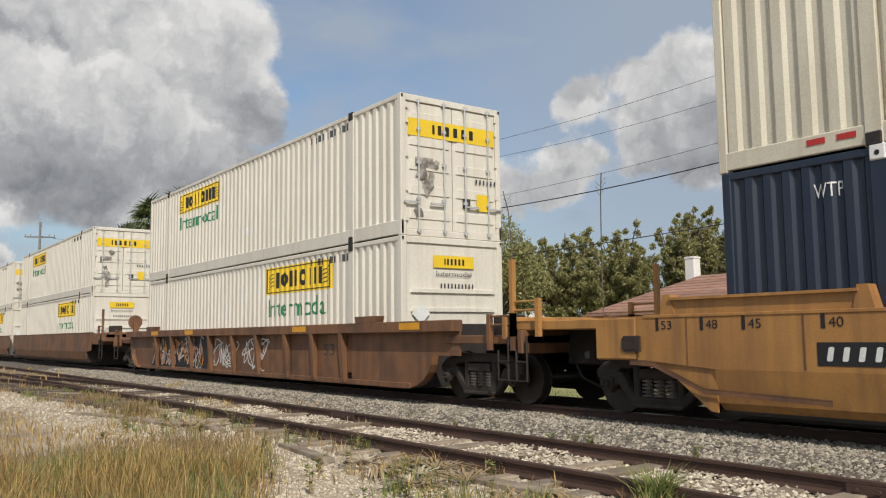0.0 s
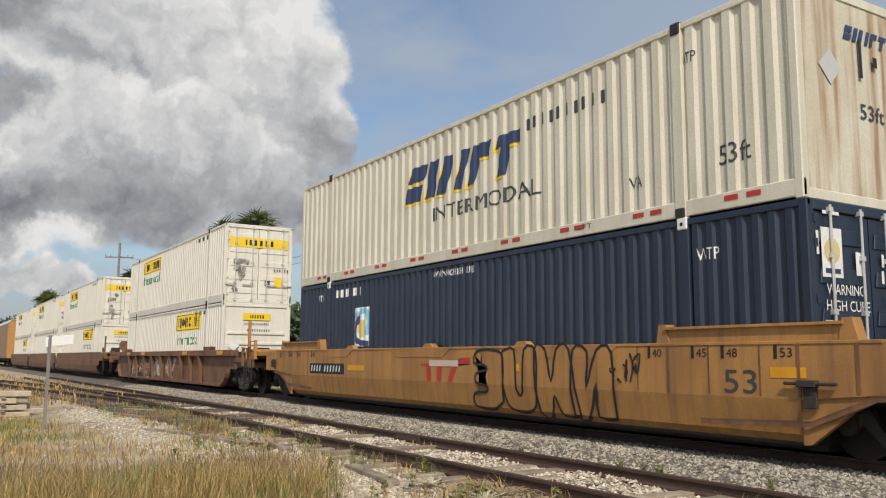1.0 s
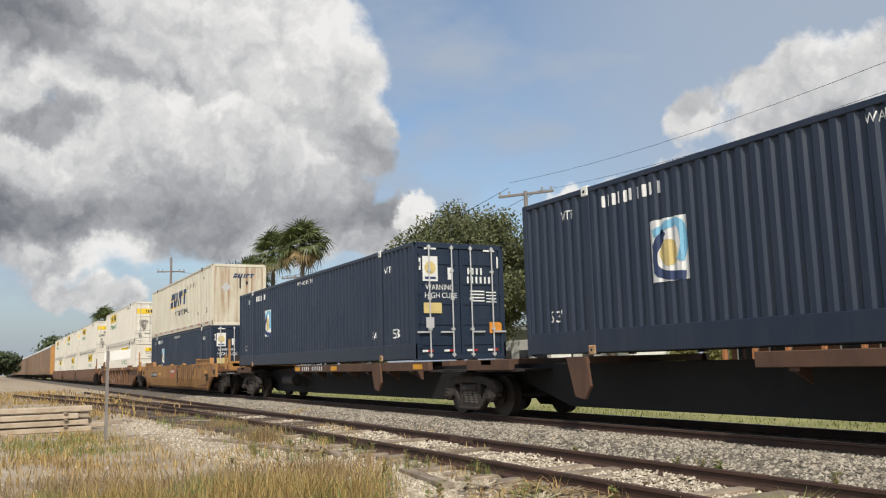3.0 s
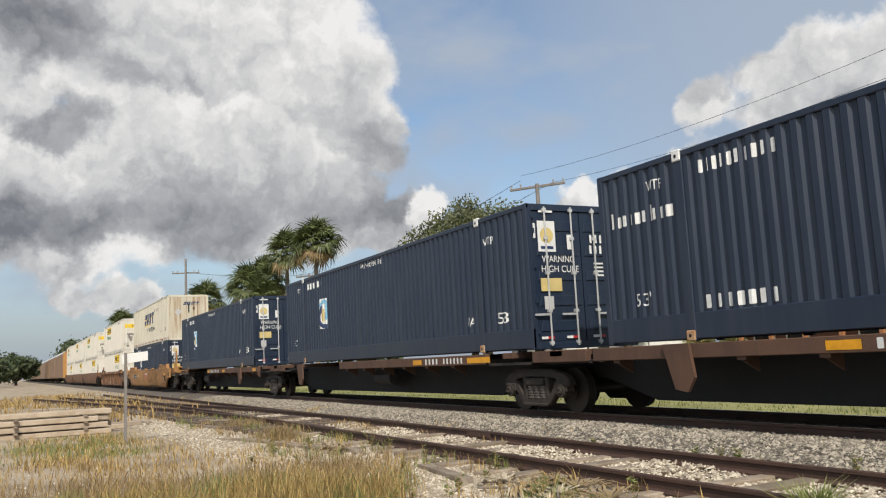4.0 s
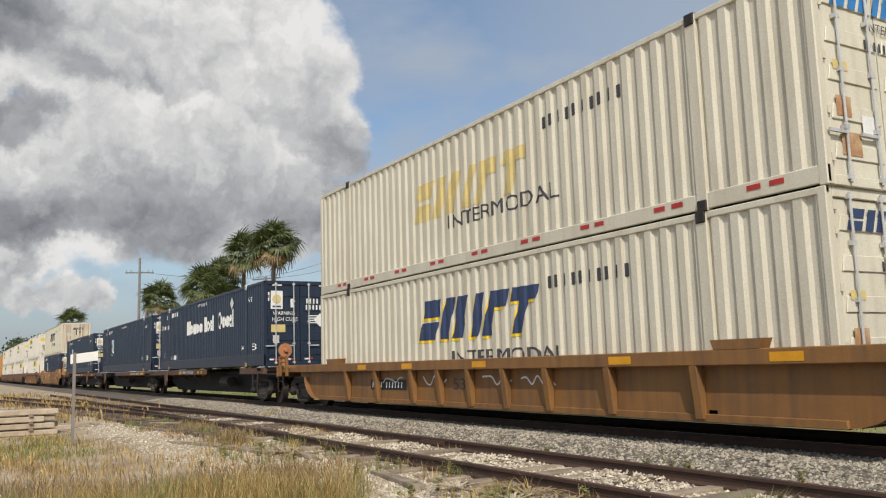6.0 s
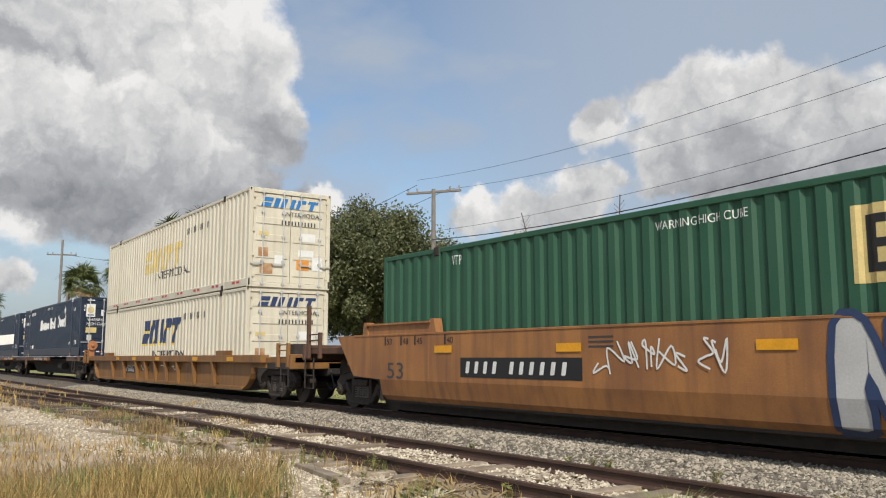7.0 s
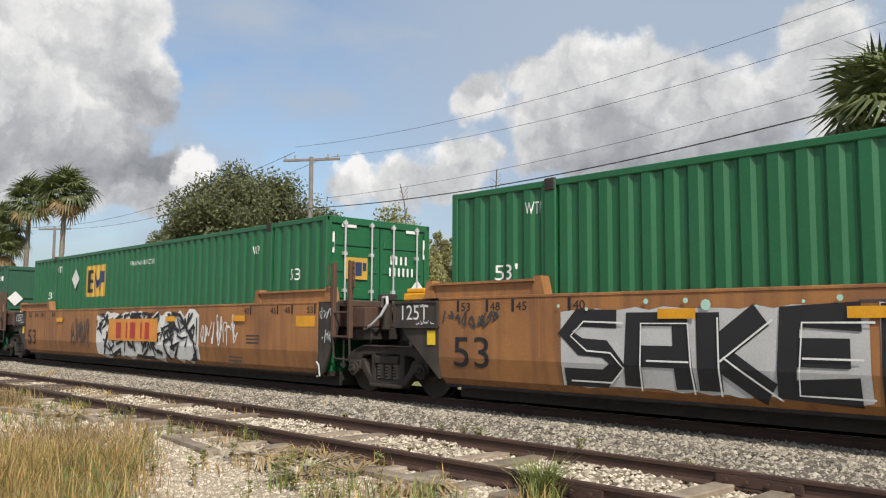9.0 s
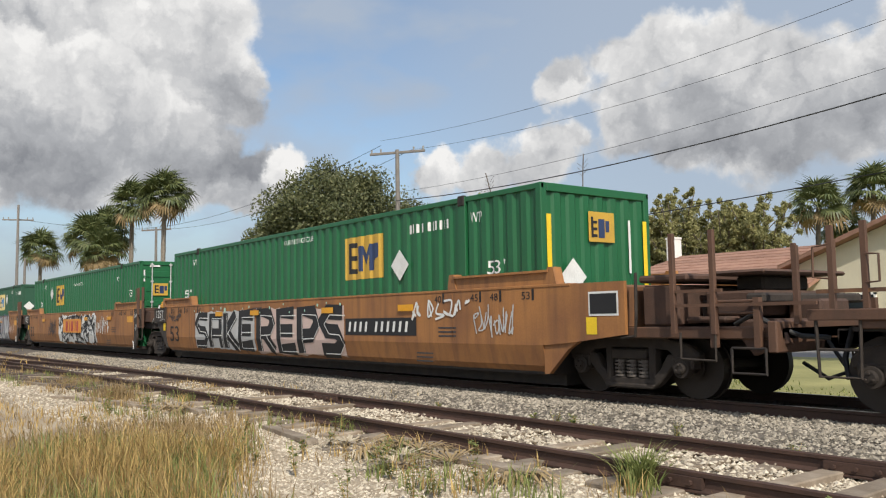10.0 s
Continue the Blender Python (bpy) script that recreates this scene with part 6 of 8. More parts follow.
# orange three-unit articulated well car with green containers
UNITS = ((33.55, "ribs"), (52.85, "doors"), (72.34, "wave"))
c = green_box(33.55, Z_GREEN, "dull green container with yellow logo panel, in a well car", "ribs", 27.53, (("diamond", 29.73, 2.88), ("warn", 24.7, 3.25), ("WTP", 30.87, 3.15), ("number", 32.0, 3.05), ("53'", 32.26, 2.2), ("WTP", 19.8, 3.2)))
green_end(c, -0.28, 2.05, 0.62, True)
end_mark(c, "hazard_frame", diamond(0.26), "marking", -0.92, 1.75, 0.03)
c = green_box(52.85, Z_GREEN, "green 53-foot container with doors, sunk in a well car", "doors", 41.13, (("diamond", 40.35, 2.85), ("warn", 44.05, 3.05), ("WTP", 50.2, 2.98), ("53'", 51.6, 2.4), ("53'", 38.0, 2.3), ("WTP", 38.8, 3.1)))
green_end(c, -0.85, 1.72)
end_mark(c, "number_bars", bars([0.09] * 4, 0.17, 0.035), "marking", 0.25, 2.05)
end_mark(c, "number_bars", bars([0.08] * 6, 0.17, 0.035), "marking", 0.22, 1.82)
end_mark(c, "hazard_frame", diamond(0.22), "marking", 0.95, 1.55, 0.02)
for y, z, a, b in ((-0.95, 2.7, 0.35, 0.06), (0.65, 2.7, 0.35, 0.06), (-1.16, 2.2, 0.05, 0.4), (1.11, 2.2, 0.05, 0.4)):
    end_mark(c, "placard", slab(0, a, 0, b), "marking", y, z)
c = green_box(72.34, Z_GREEN, "green 53-foot container with a ribbed front and yellow logo", "wave", 66.39, (("diamond", 68.45, 2.5), ("warn", 63.5, 3.25), ("WTP", 70.6, 3.1), ("number", 68.73, 3.07), ("53'", 71.0, 2.2), ("53'", 57.1, 2.2), ("WTP", 57.7, 3.12)))
green_end(c, -0.25, 2.0, 0.62)
end_mark(c, "hazard_frame", diamond(0.3), "marking", -0.65, 1.42, 0.03)
end_mark(c, "side_stripe", slab(0, 0.1, 0, 1.1), "sign_yellow", -1.2, 1.3, 0.012)
end_mark(c, "side_stripe", slab(0, 0.1, 0, 1.1), "sign_yellow", 1.1, 1.3, 0.012)
end_mark(c, "number_bars", bars([0.09], 0.9, 0.0), "marking", 0.72, 1.5, 0.012)

EM_TOP, EM_FOLD, EM_BOT = 1.95, 1.05, 0.62
emo = []
for k, (x0, x1, left, right, flanges, trk, ends) in enumerate((
        (17.6, 33.57, [(15.75, 1.95), (16.5, 1.1)], [(33.57, 1.95)], [(31.45, 33.9), (17.0, 19.5)], (16.2, 35.08), [(16.2, -1)]),
        (36.72, 52.9, [(36.72, 1.95)], [(52.9, 1.95)], [(50.8, 53.2), (36.2, 38.75)], (54.45,), []),
        (56.12, 72.5, [(56.12, 1.95)], [(73.1, 1.1), (74.1, 1.22), (74.1, 1.95)], [(55.9, 58.1), (70.3, 72.7)], (73.85,), [(74.0, 1)]))):
    mid = (x0 + x1) / 2
    u = smooth_well("well_car", mid, ("orange smooth-sided well car unit with silver graffiti", "orange well car unit with black and white graffiti", "orange well car unit with black figures sprayed on it")[k], "orange_car", EM_TOP, EM_FOLD, EM_BOT, (x0, x1), left, right, flanges, trk, ends)
    emo.append((u, mid))
    for s_, x in ((1, x1), (-1, x0)):
        if (k == 0 and s_ < 0) or (k == 2 and s_ > 0):
            continue
        # dark end casting over the shared bogie
        xx = x - mid
        for sy in (-1, 1):
            bm = bmesh.new()
            y = sy * WELL_Y
            shape = [(0, 0.30), (0, 1.59), (0.56, 1.59), (0.56, 1.16), (0.5, 0.98), (0.16, 0.32)] if s_ > 0 else [(0, 0.36), (0, 1.15), (0.92, 1.15), (0.72, 0.96), (0.12, 0.46)]
            prism(bm, [(xx + s_ * p, q) for p, q in shape], min(y + sy * -0.01, y - sy * 0.08), max(y + sy * -0.01, y - sy * 0.08))
            part("end_casting", bm, M["grey_steel"], u, "dark grey steel end plate with chalk marks", 0.008)
        # brown end sill and brackets set back between the units
        for a_, b_, yy, z0, z1, m_ in ((0.0, 1.15, 1.30, 1.14, 1.50, "rust_brown"), (0.12, 0.75, 1.36, 1.50, 1.62, "rust_brown"), (0.2, 1.2, 1.2, 0.92, 1.14, "dark_steel"), (0.75, 1.3, 0.55, 0.62, 1.56, "dark_steel")):
            bm = bmesh.new()
            box(bm, min(xx + s_ * a_, xx + s_ * b_), max(xx + s_ * a_, xx + s_ * b_), -yy, yy, z0, z1)
            part("articulated_joint", bm, M[m_], u, bevel=0.02)
        if s_ > 0:
            for dx in (0.50, 0.98):
                bm = bmesh.new()
                box(bm, xx + dx - 0.04, xx + dx + 0.04, -WELL_Y - 0.045, -WELL_Y + 0.03, 0.95, 2.29)
                part("handrail_post", bm, M["spine_rail"], u, bevel=0.008)
            for z in (0.98, 1.40):
                bm = bmesh.new()
                tube(bm, (xx + 0.48, -WELL_Y - 0.03, z), (xx + 1.0, -WELL_Y - 0.03, z), 0.018, 6)
                part("rung", bm, M["rust_brown"], u)
            bm = bmesh.new()
            path_tube(bm, [(xx + 0.50, -WELL_Y - 0.02, 0.96), (xx + 0.55, -WELL_Y - 0.02, 0.60), (xx + 0.95, -WELL_Y - 0.02, 0.58), (xx + 1.0, -WELL_Y - 0.02, 0.68), (xx + 0.98, -WELL_Y - 0.02, 0.96)], 0.02)
            part("sill_step", bm, M["truck"], u)
            for dx, out in ((0.44, -0.1), (1.04, 0.08)):
                bm = bmesh.new()
                path_tube(bm, [(xx + dx, -WELL_Y, 2.26), (xx + dx + out, -WELL_Y - 0.03, 2.26), (xx + dx + out, -WELL_Y - 0.03, 1.84), (xx + dx, -WELL_Y, 1.82)], 0.013)
                part("grab_iron", bm, M["spine_rail"], u)
            bm = bmesh.new()
            path_tube(bm, [(xx + 1.0, -1.2, 1.12), (xx + 1.25, -1.25, 1.18), (xx + 1.5, -1.25, 1.34), (xx + 1.62, -1.2, 1.55), (xx + 1.55, -1.15, 1.66), (xx + 1.38, -1.1, 1.66), (xx + 1.25, -1.0, 1.5)], 0.026, 8)
            part("air_hose", bm, M["silver"], u)
            bm = bmesh.new()
            tube(bm, (xx + 1.3, -0.95, 1.1), (xx + 1.34, -0.95, 1.66), 0.09, 12, 0.07)
            box(bm, xx + 1.2, xx + 1.45, -1.08, -0.82, 1.6, 1.72)
            part("brake_valve", bm, M["truck"], u, bevel=0.015)
            bm = bmesh.new()
            prism(bm, [(xx + 1.2, 1.45), (xx + 1.35, 1.52), (xx + 1.85, 1.15), (xx + 1.72, 1.08)], -0.75, -0.6)
            part("brace", bm, M["rust_brown"], u, bevel=0.012)
            bm = bmesh.new()
            path_tube(bm, [(xx + 0.02, -WELL_Y - 0.02, 0.52), (xx + 0.10, -WELL_Y - 0.03, 0.46), (xx + 0.14, -WELL_Y - 0.03, 0.27), (xx + 0.06, -WELL_Y - 0.03, 0.26)], 0.016)
            part("lever", bm, M["silver"], u)
            for g_, (gx, gz, gw, gh, seed_) in enumerate(((0.06, 1.2, 0.42, 0.3, 71), (0.15, 0.85, 0.3, 0.25, 72))):
                scribble(u, mid, x + gx, gz + RAIL_Z, gw, gh, 4, 0.018, "silver", seed_ + k, -0.004)
        else:
            for sy in (-1, 1):
                bm = bmesh.new()
                y = sy * WELL_Y
                box(bm, xx - 1.03, xx + 0.005, min(y - sy * 0.02, y + sy * 0.02), max(y - sy * 0.02, y + sy * 0.02), 1.15, 1.55)
                part("capacity_plate", bm, M["grey_steel"], u, "dark plate with a raised rim and load lettering", 0.012)
            for a_, b_, z0, z1 in ((-1.03, 0.0, 1.53, 1.56), (-1.03, 0.0, 1.14, 1.17), (-1.04, -1.0, 1.17, 1.53), (-0.03, 0.01, 1.17, 1.53)):
                bm = bmesh.new()
                box(bm, xx + a_, xx + b_, -WELL_Y - 0.04, -WELL_Y - 0.015, z0, z1)
                part("plate_rim", bm, M["grey_steel"], u)
            decal("plate_lettering", lettering("125T", 0.33, 0.62), M["marking"], u, xx - 0.84, 1.27, -WELL_Y - 0.02)
            scribble(u, mid, x - 0.5, 1.19 + RAIL_Z, 0.42, 0.07, 5, 0.014, "silver", 81 + k, 0.022)
            scribble(u, mid, x - 0.6, 1.46 + RAIL_Z, 0.4, 0.05, 6, 0.012, "silver", 85 + k, 0.022)
            decal("sticker", slab(0, 0.19, 0, 0.22), M["sign_yellow"], u, xx - 0.26, 0.88, -WELL_Y)
            bm = bmesh.new()
            box(bm, xx - 1.0, xx - 0.45, -1.36, -1.0, 1.58, 1.70)
            box(bm, xx - 0.95, xx - 0.5, -1.34, -1.02, 1.70, 1.78)
            part("yellow_block", bm, M["amber"], u, bevel=0.02)
u, mid = emo[0]
bar_number(u, mid, 20.4, 1.15, 3.05, 0.34)
bubble_figures(u, mid, 27.3, 0.68, 4.25, 1.24, "silver", "blue", (1, 2, 3, 4), EM_FOLD, EM_BOT, 0.09)
scribble(u, mid, 23.7, 1.25, 2.4, 0.5, 8, 0.03, "marking", 32)
scribble(u, mid, 31.6, 0.95, 1.35, 0.65, 9, 0.035, "pink", 33)
car_mark(u, mid, "car_lettering", lettering("53", 0.45, 0.6), "ink", 17.9, 1.08)
for x in (19.6, 22.9, 26.4, 29.2):
    car_mark(u, mid, "reflector", slab(0, 0.55, 0, 0.13), "amber", x, 1.58, lift=0.012)
car_mark(u, mid, "reflector", slab(0, 0.62, 0, 0.25), "amber", 32.95, 1.45)
u, mid = emo[1]
shards(u, mid, 42.6, 0.66, 5.8, 1.2, 62, 41, EM_FOLD, EM_BOT)
car_mark(u, mid, "logo_panel", slab(0, 2.9, 0, 0.55), "orange_mark", 43.5, 1.12, lift=0.034)
car_mark(u, mid, "logo_bars", bars([0.5, 0.16, 0.5, 0.16, 0.4], 0.4, 0.1), "red", 44.0, 1.18, lift=0.040)
scribble(u, mid, 40.7, 0.9, 1.5, 0.8, 12, 0.03, "ink", 43)
scribble(u, mid, 48.5, 1.1, 1.6, 0.6, 10, 0.03, "marking", 44)
big_number(u, "53", mid, 37.03, 0.92, 0.64, 0.73, EM_FOLD, EM_BOT)
car_mark(u, mid, "reflector", slab(0, 0.62, 0, 0.2), "amber", 52.2, 1.5)
for x in (39.6, 46.8, 49.9):
    car_mark(u, mid, "reflector", slab(0, 0.5, 0, 0.12), "amber", x, 1.6, lift=0.03)
u, mid = emo[2]
for xa, xb, ya, za, zb_, m_ in ((74.25, 74.85, 1.30, 0.98, 1.52, "rust_brown"), (74.9, 75.5, 1.25, 1.02, 1.10, "rust_brown"), (75.0, 75.75, 0.95, 1.10, 1.42, "rust_brown"), (75.2, 75.6, 0.55, 1.42, 1.62, "truck"), (74.2, 75.0, 1.32, 1.56, 1.66, "rust_brown"), (75.1, 75.9, 1.0, 1.62, 1.68, "rust_brown"), (75.6, 76.1, 1.15, 0.92, 1.06, "rust_brown"), (75.8, 76.25, 0.35, 0.9, 1.3, "rust_brown"), (75.75, 76.0, 1.2, 1.25, 1.38, "truck")):
    bm = bmesh.new()
    box(bm, xa - mid, xb - mid, -ya, ya, za, zb_)
    part("end_housing", bm, M[m_], u, bevel=0.03)
for x in (74.88, 75.48):
    for sy in (-1, 1):
        bm = bmesh.new()
        box(bm, x - mid - 0.035, x - mid + 0.035, sy * 1.46 - 0.03, sy * 1.46 + 0.03, 0.88, 2.17)
        part("handrail_post", bm, M["spine_rail"], u, bevel=0.006)
for z in (1.24, 1.42):
    bm = bmesh.new()
    box(bm, 74.9 - mid, (76.8 if z < 1.3 else 75.6) - mid, -1.48, -1.44, z - 0.02, z + 0.02)
    part("grab_iron", bm, M["spine_rail"], u)
bm = bmesh.new()
path_tube(bm, [(74.98 - mid, -1.47, 0.9), (74.98 - mid, -1.47, 0.57), (75.49 - mid, -1.47, 0.56), (75.49 - mid, -1.47, 0.9)], 0.018)
path_tube(bm, [(74.28 - mid, -1.46, 1.7), (74.3 - mid, -1.5, 1.1), (74.24 - mid, -1.46, 0.85), (74.0 - mid, -1.46, 0.82)], 0.022)
part("brake_pipe", bm, M["truck"], u)
bm = bmesh.new()
path_tube(bm, [(75.6 - mid, -1.2, 1.0), (75.9 - mid, -1.28, 1.12), (76.15 - mid, -1.25, 0.98), (76.4 - mid, -1.1, 0.86), (76.7 - mid, -1.0, 0.84)], 0.03, 8)
part("air_hose", bm, M["hose"], u)
bm = bmesh.new()
prism(bm, [(75.55 - mid, 0.98), (76.3 - mid, 0.92), (76.35 - mid, 0.78), (75.9 - mid, 0.62), (75.75 - mid, 0.80)], -1.3, -1.22)
part("end_bracket", bm, M["rust_brown"], u, bevel=0.012)
for sy in (-1, 1):
    bm = bmesh.new()
    xx, y = 72.5 - mid, sy * (WELL_Y - 0.03)
    prism(bm, [(xx, 0.27), (xx + 0.1, 0.28), (xx + 0.5, 0.65), (xx + 0.7, 0.76), (xx, 0.76)], min(y, y - sy * 0.08), max(y, y - sy * 0.08))
    part("end_gusset", bm, M["orange_car"], u)
block_figures(u, mid, 58.5, 0.74, 3.9, 1.0, (0, 1, 2, 3), "silver", 51, EM_FOLD, EM_BOT)
block_figures(u, mid, 62.5, 0.70, 4.2, 1.06, (4, 3, 5, 0), "pink", 52, EM_FOLD, EM_BOT)
rm = random.Random(58)
for k in range(16):
    bm = bmesh.new()
    bmesh.ops.create_circle(bm, cap_ends=True, segments=9, radius=rm.choice((0.02, 0.025, 0.035, 0.065)), matrix=pose(0, 0, 0, 90))
    car_mark(u, mid, "spray_dot", bm, "mint", 58.6 + k * 0.53 + rm.uniform(-0.2, 0.2), 1.78 + rm.uniform(-0.14, 0.1), lift=0.026)
bar_number(u, mid, 66.75, 1.17, 2.5, 0.33)
scribble(u, mid, 69.0, 1.45, 1.9, 0.35, 7, 0.04, "marking", 53)
scribble(u, mid, 70.9, 1.2, 1.0, 0.5, 8, 0.025, "silver", 56)
big_number(u, "53", mid, 56.45, 0.92, 0.64, 0.73, EM_FOLD, EM_BOT)
scribble(u, mid, 56.2, 1.5, 1.2, 0.25, 8, 0.03, "ink", 57)
for x in (60.0, 62.2, 65.8, 68.7):
    car_mark(u, mid, "reflector", slab(0, 0.5, 0, 0.12), "amber", x, 1.62, lift=0.03)
car_mark(u, mid, "data_panel", slab(0, 0.55, 0, 0.34), "marking", 73.45, 1.48)
car_mark(u, mid, "data_panel", slab(0, 0.49, 0, 0.28), "black", 73.48, 1.51, lift=0.004)
car_mark(u, mid, "data_panel", slab(0, 0.2, 0, 0.24), "sign_yellow", 73.4, 1.22)
for u, mid in emo:
    for dx, s_ in ((-7.7, "53"), (-7.1, "48"), (-6.6, "45"), (-5.6, "40"), (5.5, "40"), (6.5, "45"), (7.0, "48"), (7.75, "53")):
        car_mark(u, mid, "stencil_lettering", lettering(s_, 0.17, 0.19), "black", mid + dx, 1.75)
        car_mark(u, mid, "stencil_bar", slab(0, 0.05, 0, 0.18), "black", mid + dx + (-0.09 if dx < 0 else 0.23), 1.73)
    for dx in (-6.2, 6.0):
        bm = bmesh.new()
        box(bm, dx - 0.012, dx + 0.012, -WELL_Y - 0.006, -WELL_Y + 0.01, 0.75, 1.58)
        part("weld_seam", bm, M["orange_car"], u)
    for dx, z in ((4.9, 0.85), (5.6, 1.3), (-2.0, 1.78)):
        for r_ in range(3):
            car_mark(u, mid, "text_bar", slab(0, 0.5, 0, 0.025), "ink", mid + dx, z - r_ * 0.07, lift=-0.0 if z > EM_FOLD else -0.03)

# empty spine car that follows
nxt = spine_car(77.0, 95.0, "empty rust-brown spine car with tall end posts", 78.2, 92.0, (78.1, 94.0), 80.0, 81.0, 86.0, 1.52)
for x, z0, z1 in ((76.5, 1.0, 1.9), (76.92, 1.17, 2.09), (77.29, 1.17, 2.11), (78.6, 1.17, 2.1)):
    for y in (-1.37, 1.31):
        bm = bmesh.new()
        box(bm, x - 86 - 0.03, x - 86 + 0.03, y, y + 0.06, z0, z1)
        part("end_post", bm, M["spine_rail"], nxt)
for y in (-1.36, 1.32):
    bm = bmesh.new()
    box(bm, 76.74 - 86, 79.0 - 86, y, y + 0.04, 1.34, 1.385)
    part("end_rail", bm, M["brown_car"], nxt)
    bm = bmesh.new()
    path_tube(bm, [(76.9 - 86, y, 1.88), (76.74 - 86, y - 0.03, 1.86), (76.73 - 86, y - 0.03, 1.52), (76.9 - 86, y, 1.5)], 0.014)
    path_tube(bm, [(77.3 - 86, y, 1.75), (77.46 - 86, y - 0.03, 1.74), (77.46 - 86, y - 0.03, 1.45), (77.3 - 86, y, 1.44)], 0.014)
    part("grab_iron", bm, M["spine_rail"], nxt)
    bm = bmesh.new()
    path_tube(bm, [(76.72 - 86, y, 1.05), (76.74 - 86, y, 0.42), (77.2 - 86, y, 0.42), (77.22 - 86, y, 1.05)], 0.02)
    tube(bm, (76.74 - 86, y, 0.72), (77.2 - 86, y, 0.72), 0.016, 6)
    part("sill_step", bm, M["truck"], nxt)
bm = bmesh.new()
box(bm, 76.64 - 86, 78.2 - 86, -1.4, 1.4, 1.04, 1.165)
part("end_deck", bm, M["spine_rail"], nxt, bevel=0.01)
bm = bmesh.new()
path_tube(bm, [(76.75 - 86, -0.6, 0.95), (76.72 - 86, -0.75, 0.6), (76.8 - 86, -0.85, 0.38), (76.95 - 86, -0.8, 0.4), (77.0 - 86, -0.6, 0.7)], 0.035)
part("air_hose", bm, M["hose"], nxt)
coupler(nxt, 76.9 - 86, -1)

# ---- ground and tracks ----
SID_NEAR, SID_FAR, SID_Z = 5.84, 7.35, 0.21


def height(x, y):
    """Ground level: flat yard, a low ballast shoulder for the siding, a higher one for the main track."""
    def hump(c, half, slope, h):
        d = abs(y - c) - half
        return h * min(1.0, max(0.0, 1 - d / slope))
    z = 0.02 * math.sin(x * 0.7 + y) + 0.02 * math.sin(x * 0.23 - y * 0.9)
    return max(z, hump(TRACK_Y, 1.75, 1.25, 0.20), hump((SID_NEAR + SID_FAR) / 2, 1.1, 1.6, 0.03) + z * 0.3)


def build_ground():
    xs = np.r_[-2000, -900, -400, -200, np.arange(-130, 12.1, 0.8), 40, 120, 400, 2000]
    ys = np.r_[-2000, -600, -150, -40, -10, np.arange(-3, 15, 0.2), 16, 18, 22, 30, 60, 150, 500, 2000]
    verts = [(x, y, height(x, y) if abs(y) < 100 else 0.0) for y in ys for x in xs]
    n = len(xs)
    faces = [(j * n + i, j * n + i + 1, (j + 1) * n + i + 1, (j + 1) * n + i) for j in range(len(ys) - 1) for i in range(n - 1)]
    g = raw("ground", verts, faces, M["ground"])
    tagged(g, "pale sandy gravel yard with dry weeds", "ground", kind="structure")
    for p in g.data.polygons:
        p.use_smooth = True
    bm = bmesh.new()
    for x0, x1, y0, y1 in ((-400, 200, 13.4, 25.0), (-400, 200, 29.5, 90)):
        bm.faces.new([bm.verts.new(p) for p in ((x0, y0, 0.06), (x1, y0, 0.06), (x1, y1, 0.06), (x0, y1, 0.06))])
    tagged(part("lawn", bm, M["lawn"], None), "yellow-green mown grass verge behind the track", "lawn", kind="structure")
    bm = bmesh.new()
    bm.faces.new([bm.verts.new(p) for p in ((-400, 25, 0.05), (200, 25, 0.05), (200, 29.5, 0.05), (-400, 29.5, 0.05))])
    tagged(part("road", bm, M["asphalt"], None), "pale grey asphalt road along the railway", "road", kind="structure")
    xs, ys = np.r_[-600, -300, -130, np.arange(-80, 8, 0.5), 40, 120], np.arange(7.75, 13.01, 0.125)
    verts = [(x, y, height(x, y) + 0.012 + (0.012 * noise.noise((x * 3, y * 3, 0)) if -80 < x < 8 else 0)) for y in ys for x in xs]
    n = len(xs)
    faces = [(j * n + i, j * n + i + 1, (j + 1) * n + i + 1, (j + 1) * n + i) for j in range(len(ys) - 1) for i in range(n - 1)]
    g = raw("ballast_bed", verts, faces, M["bed"])
    tagged(g, "grey crushed stone ballast of the main track", "ballast", kind="structure")


build_ground()


def rail_line(y, z_top, x0, x1, name, slope=0.0):
    bm = bmesh.new()
    prof = [(-0.07, -0.16), (0.07, -0.16), (0.07, -0.145), (0.012, -0.12), (0.012, -0.045), (0.036, -0.035), (0.036, -0.004), (0.028, 0), (-0.028, 0), (-0.036, -0.004), (-0.036, -0.035), (-0.012, -0.045), (-0.012, -0.12), (-0.07, -0.145)]
    prism(bm, [(y + a, z_top + b) for a, b in prof], x0, x1, "x")
    r = part(name, bm, M["rail"], None)
    tagged(r, "rusty brown steel rail on timber sleepers", "rail", "rails", kind="structure")
    return r


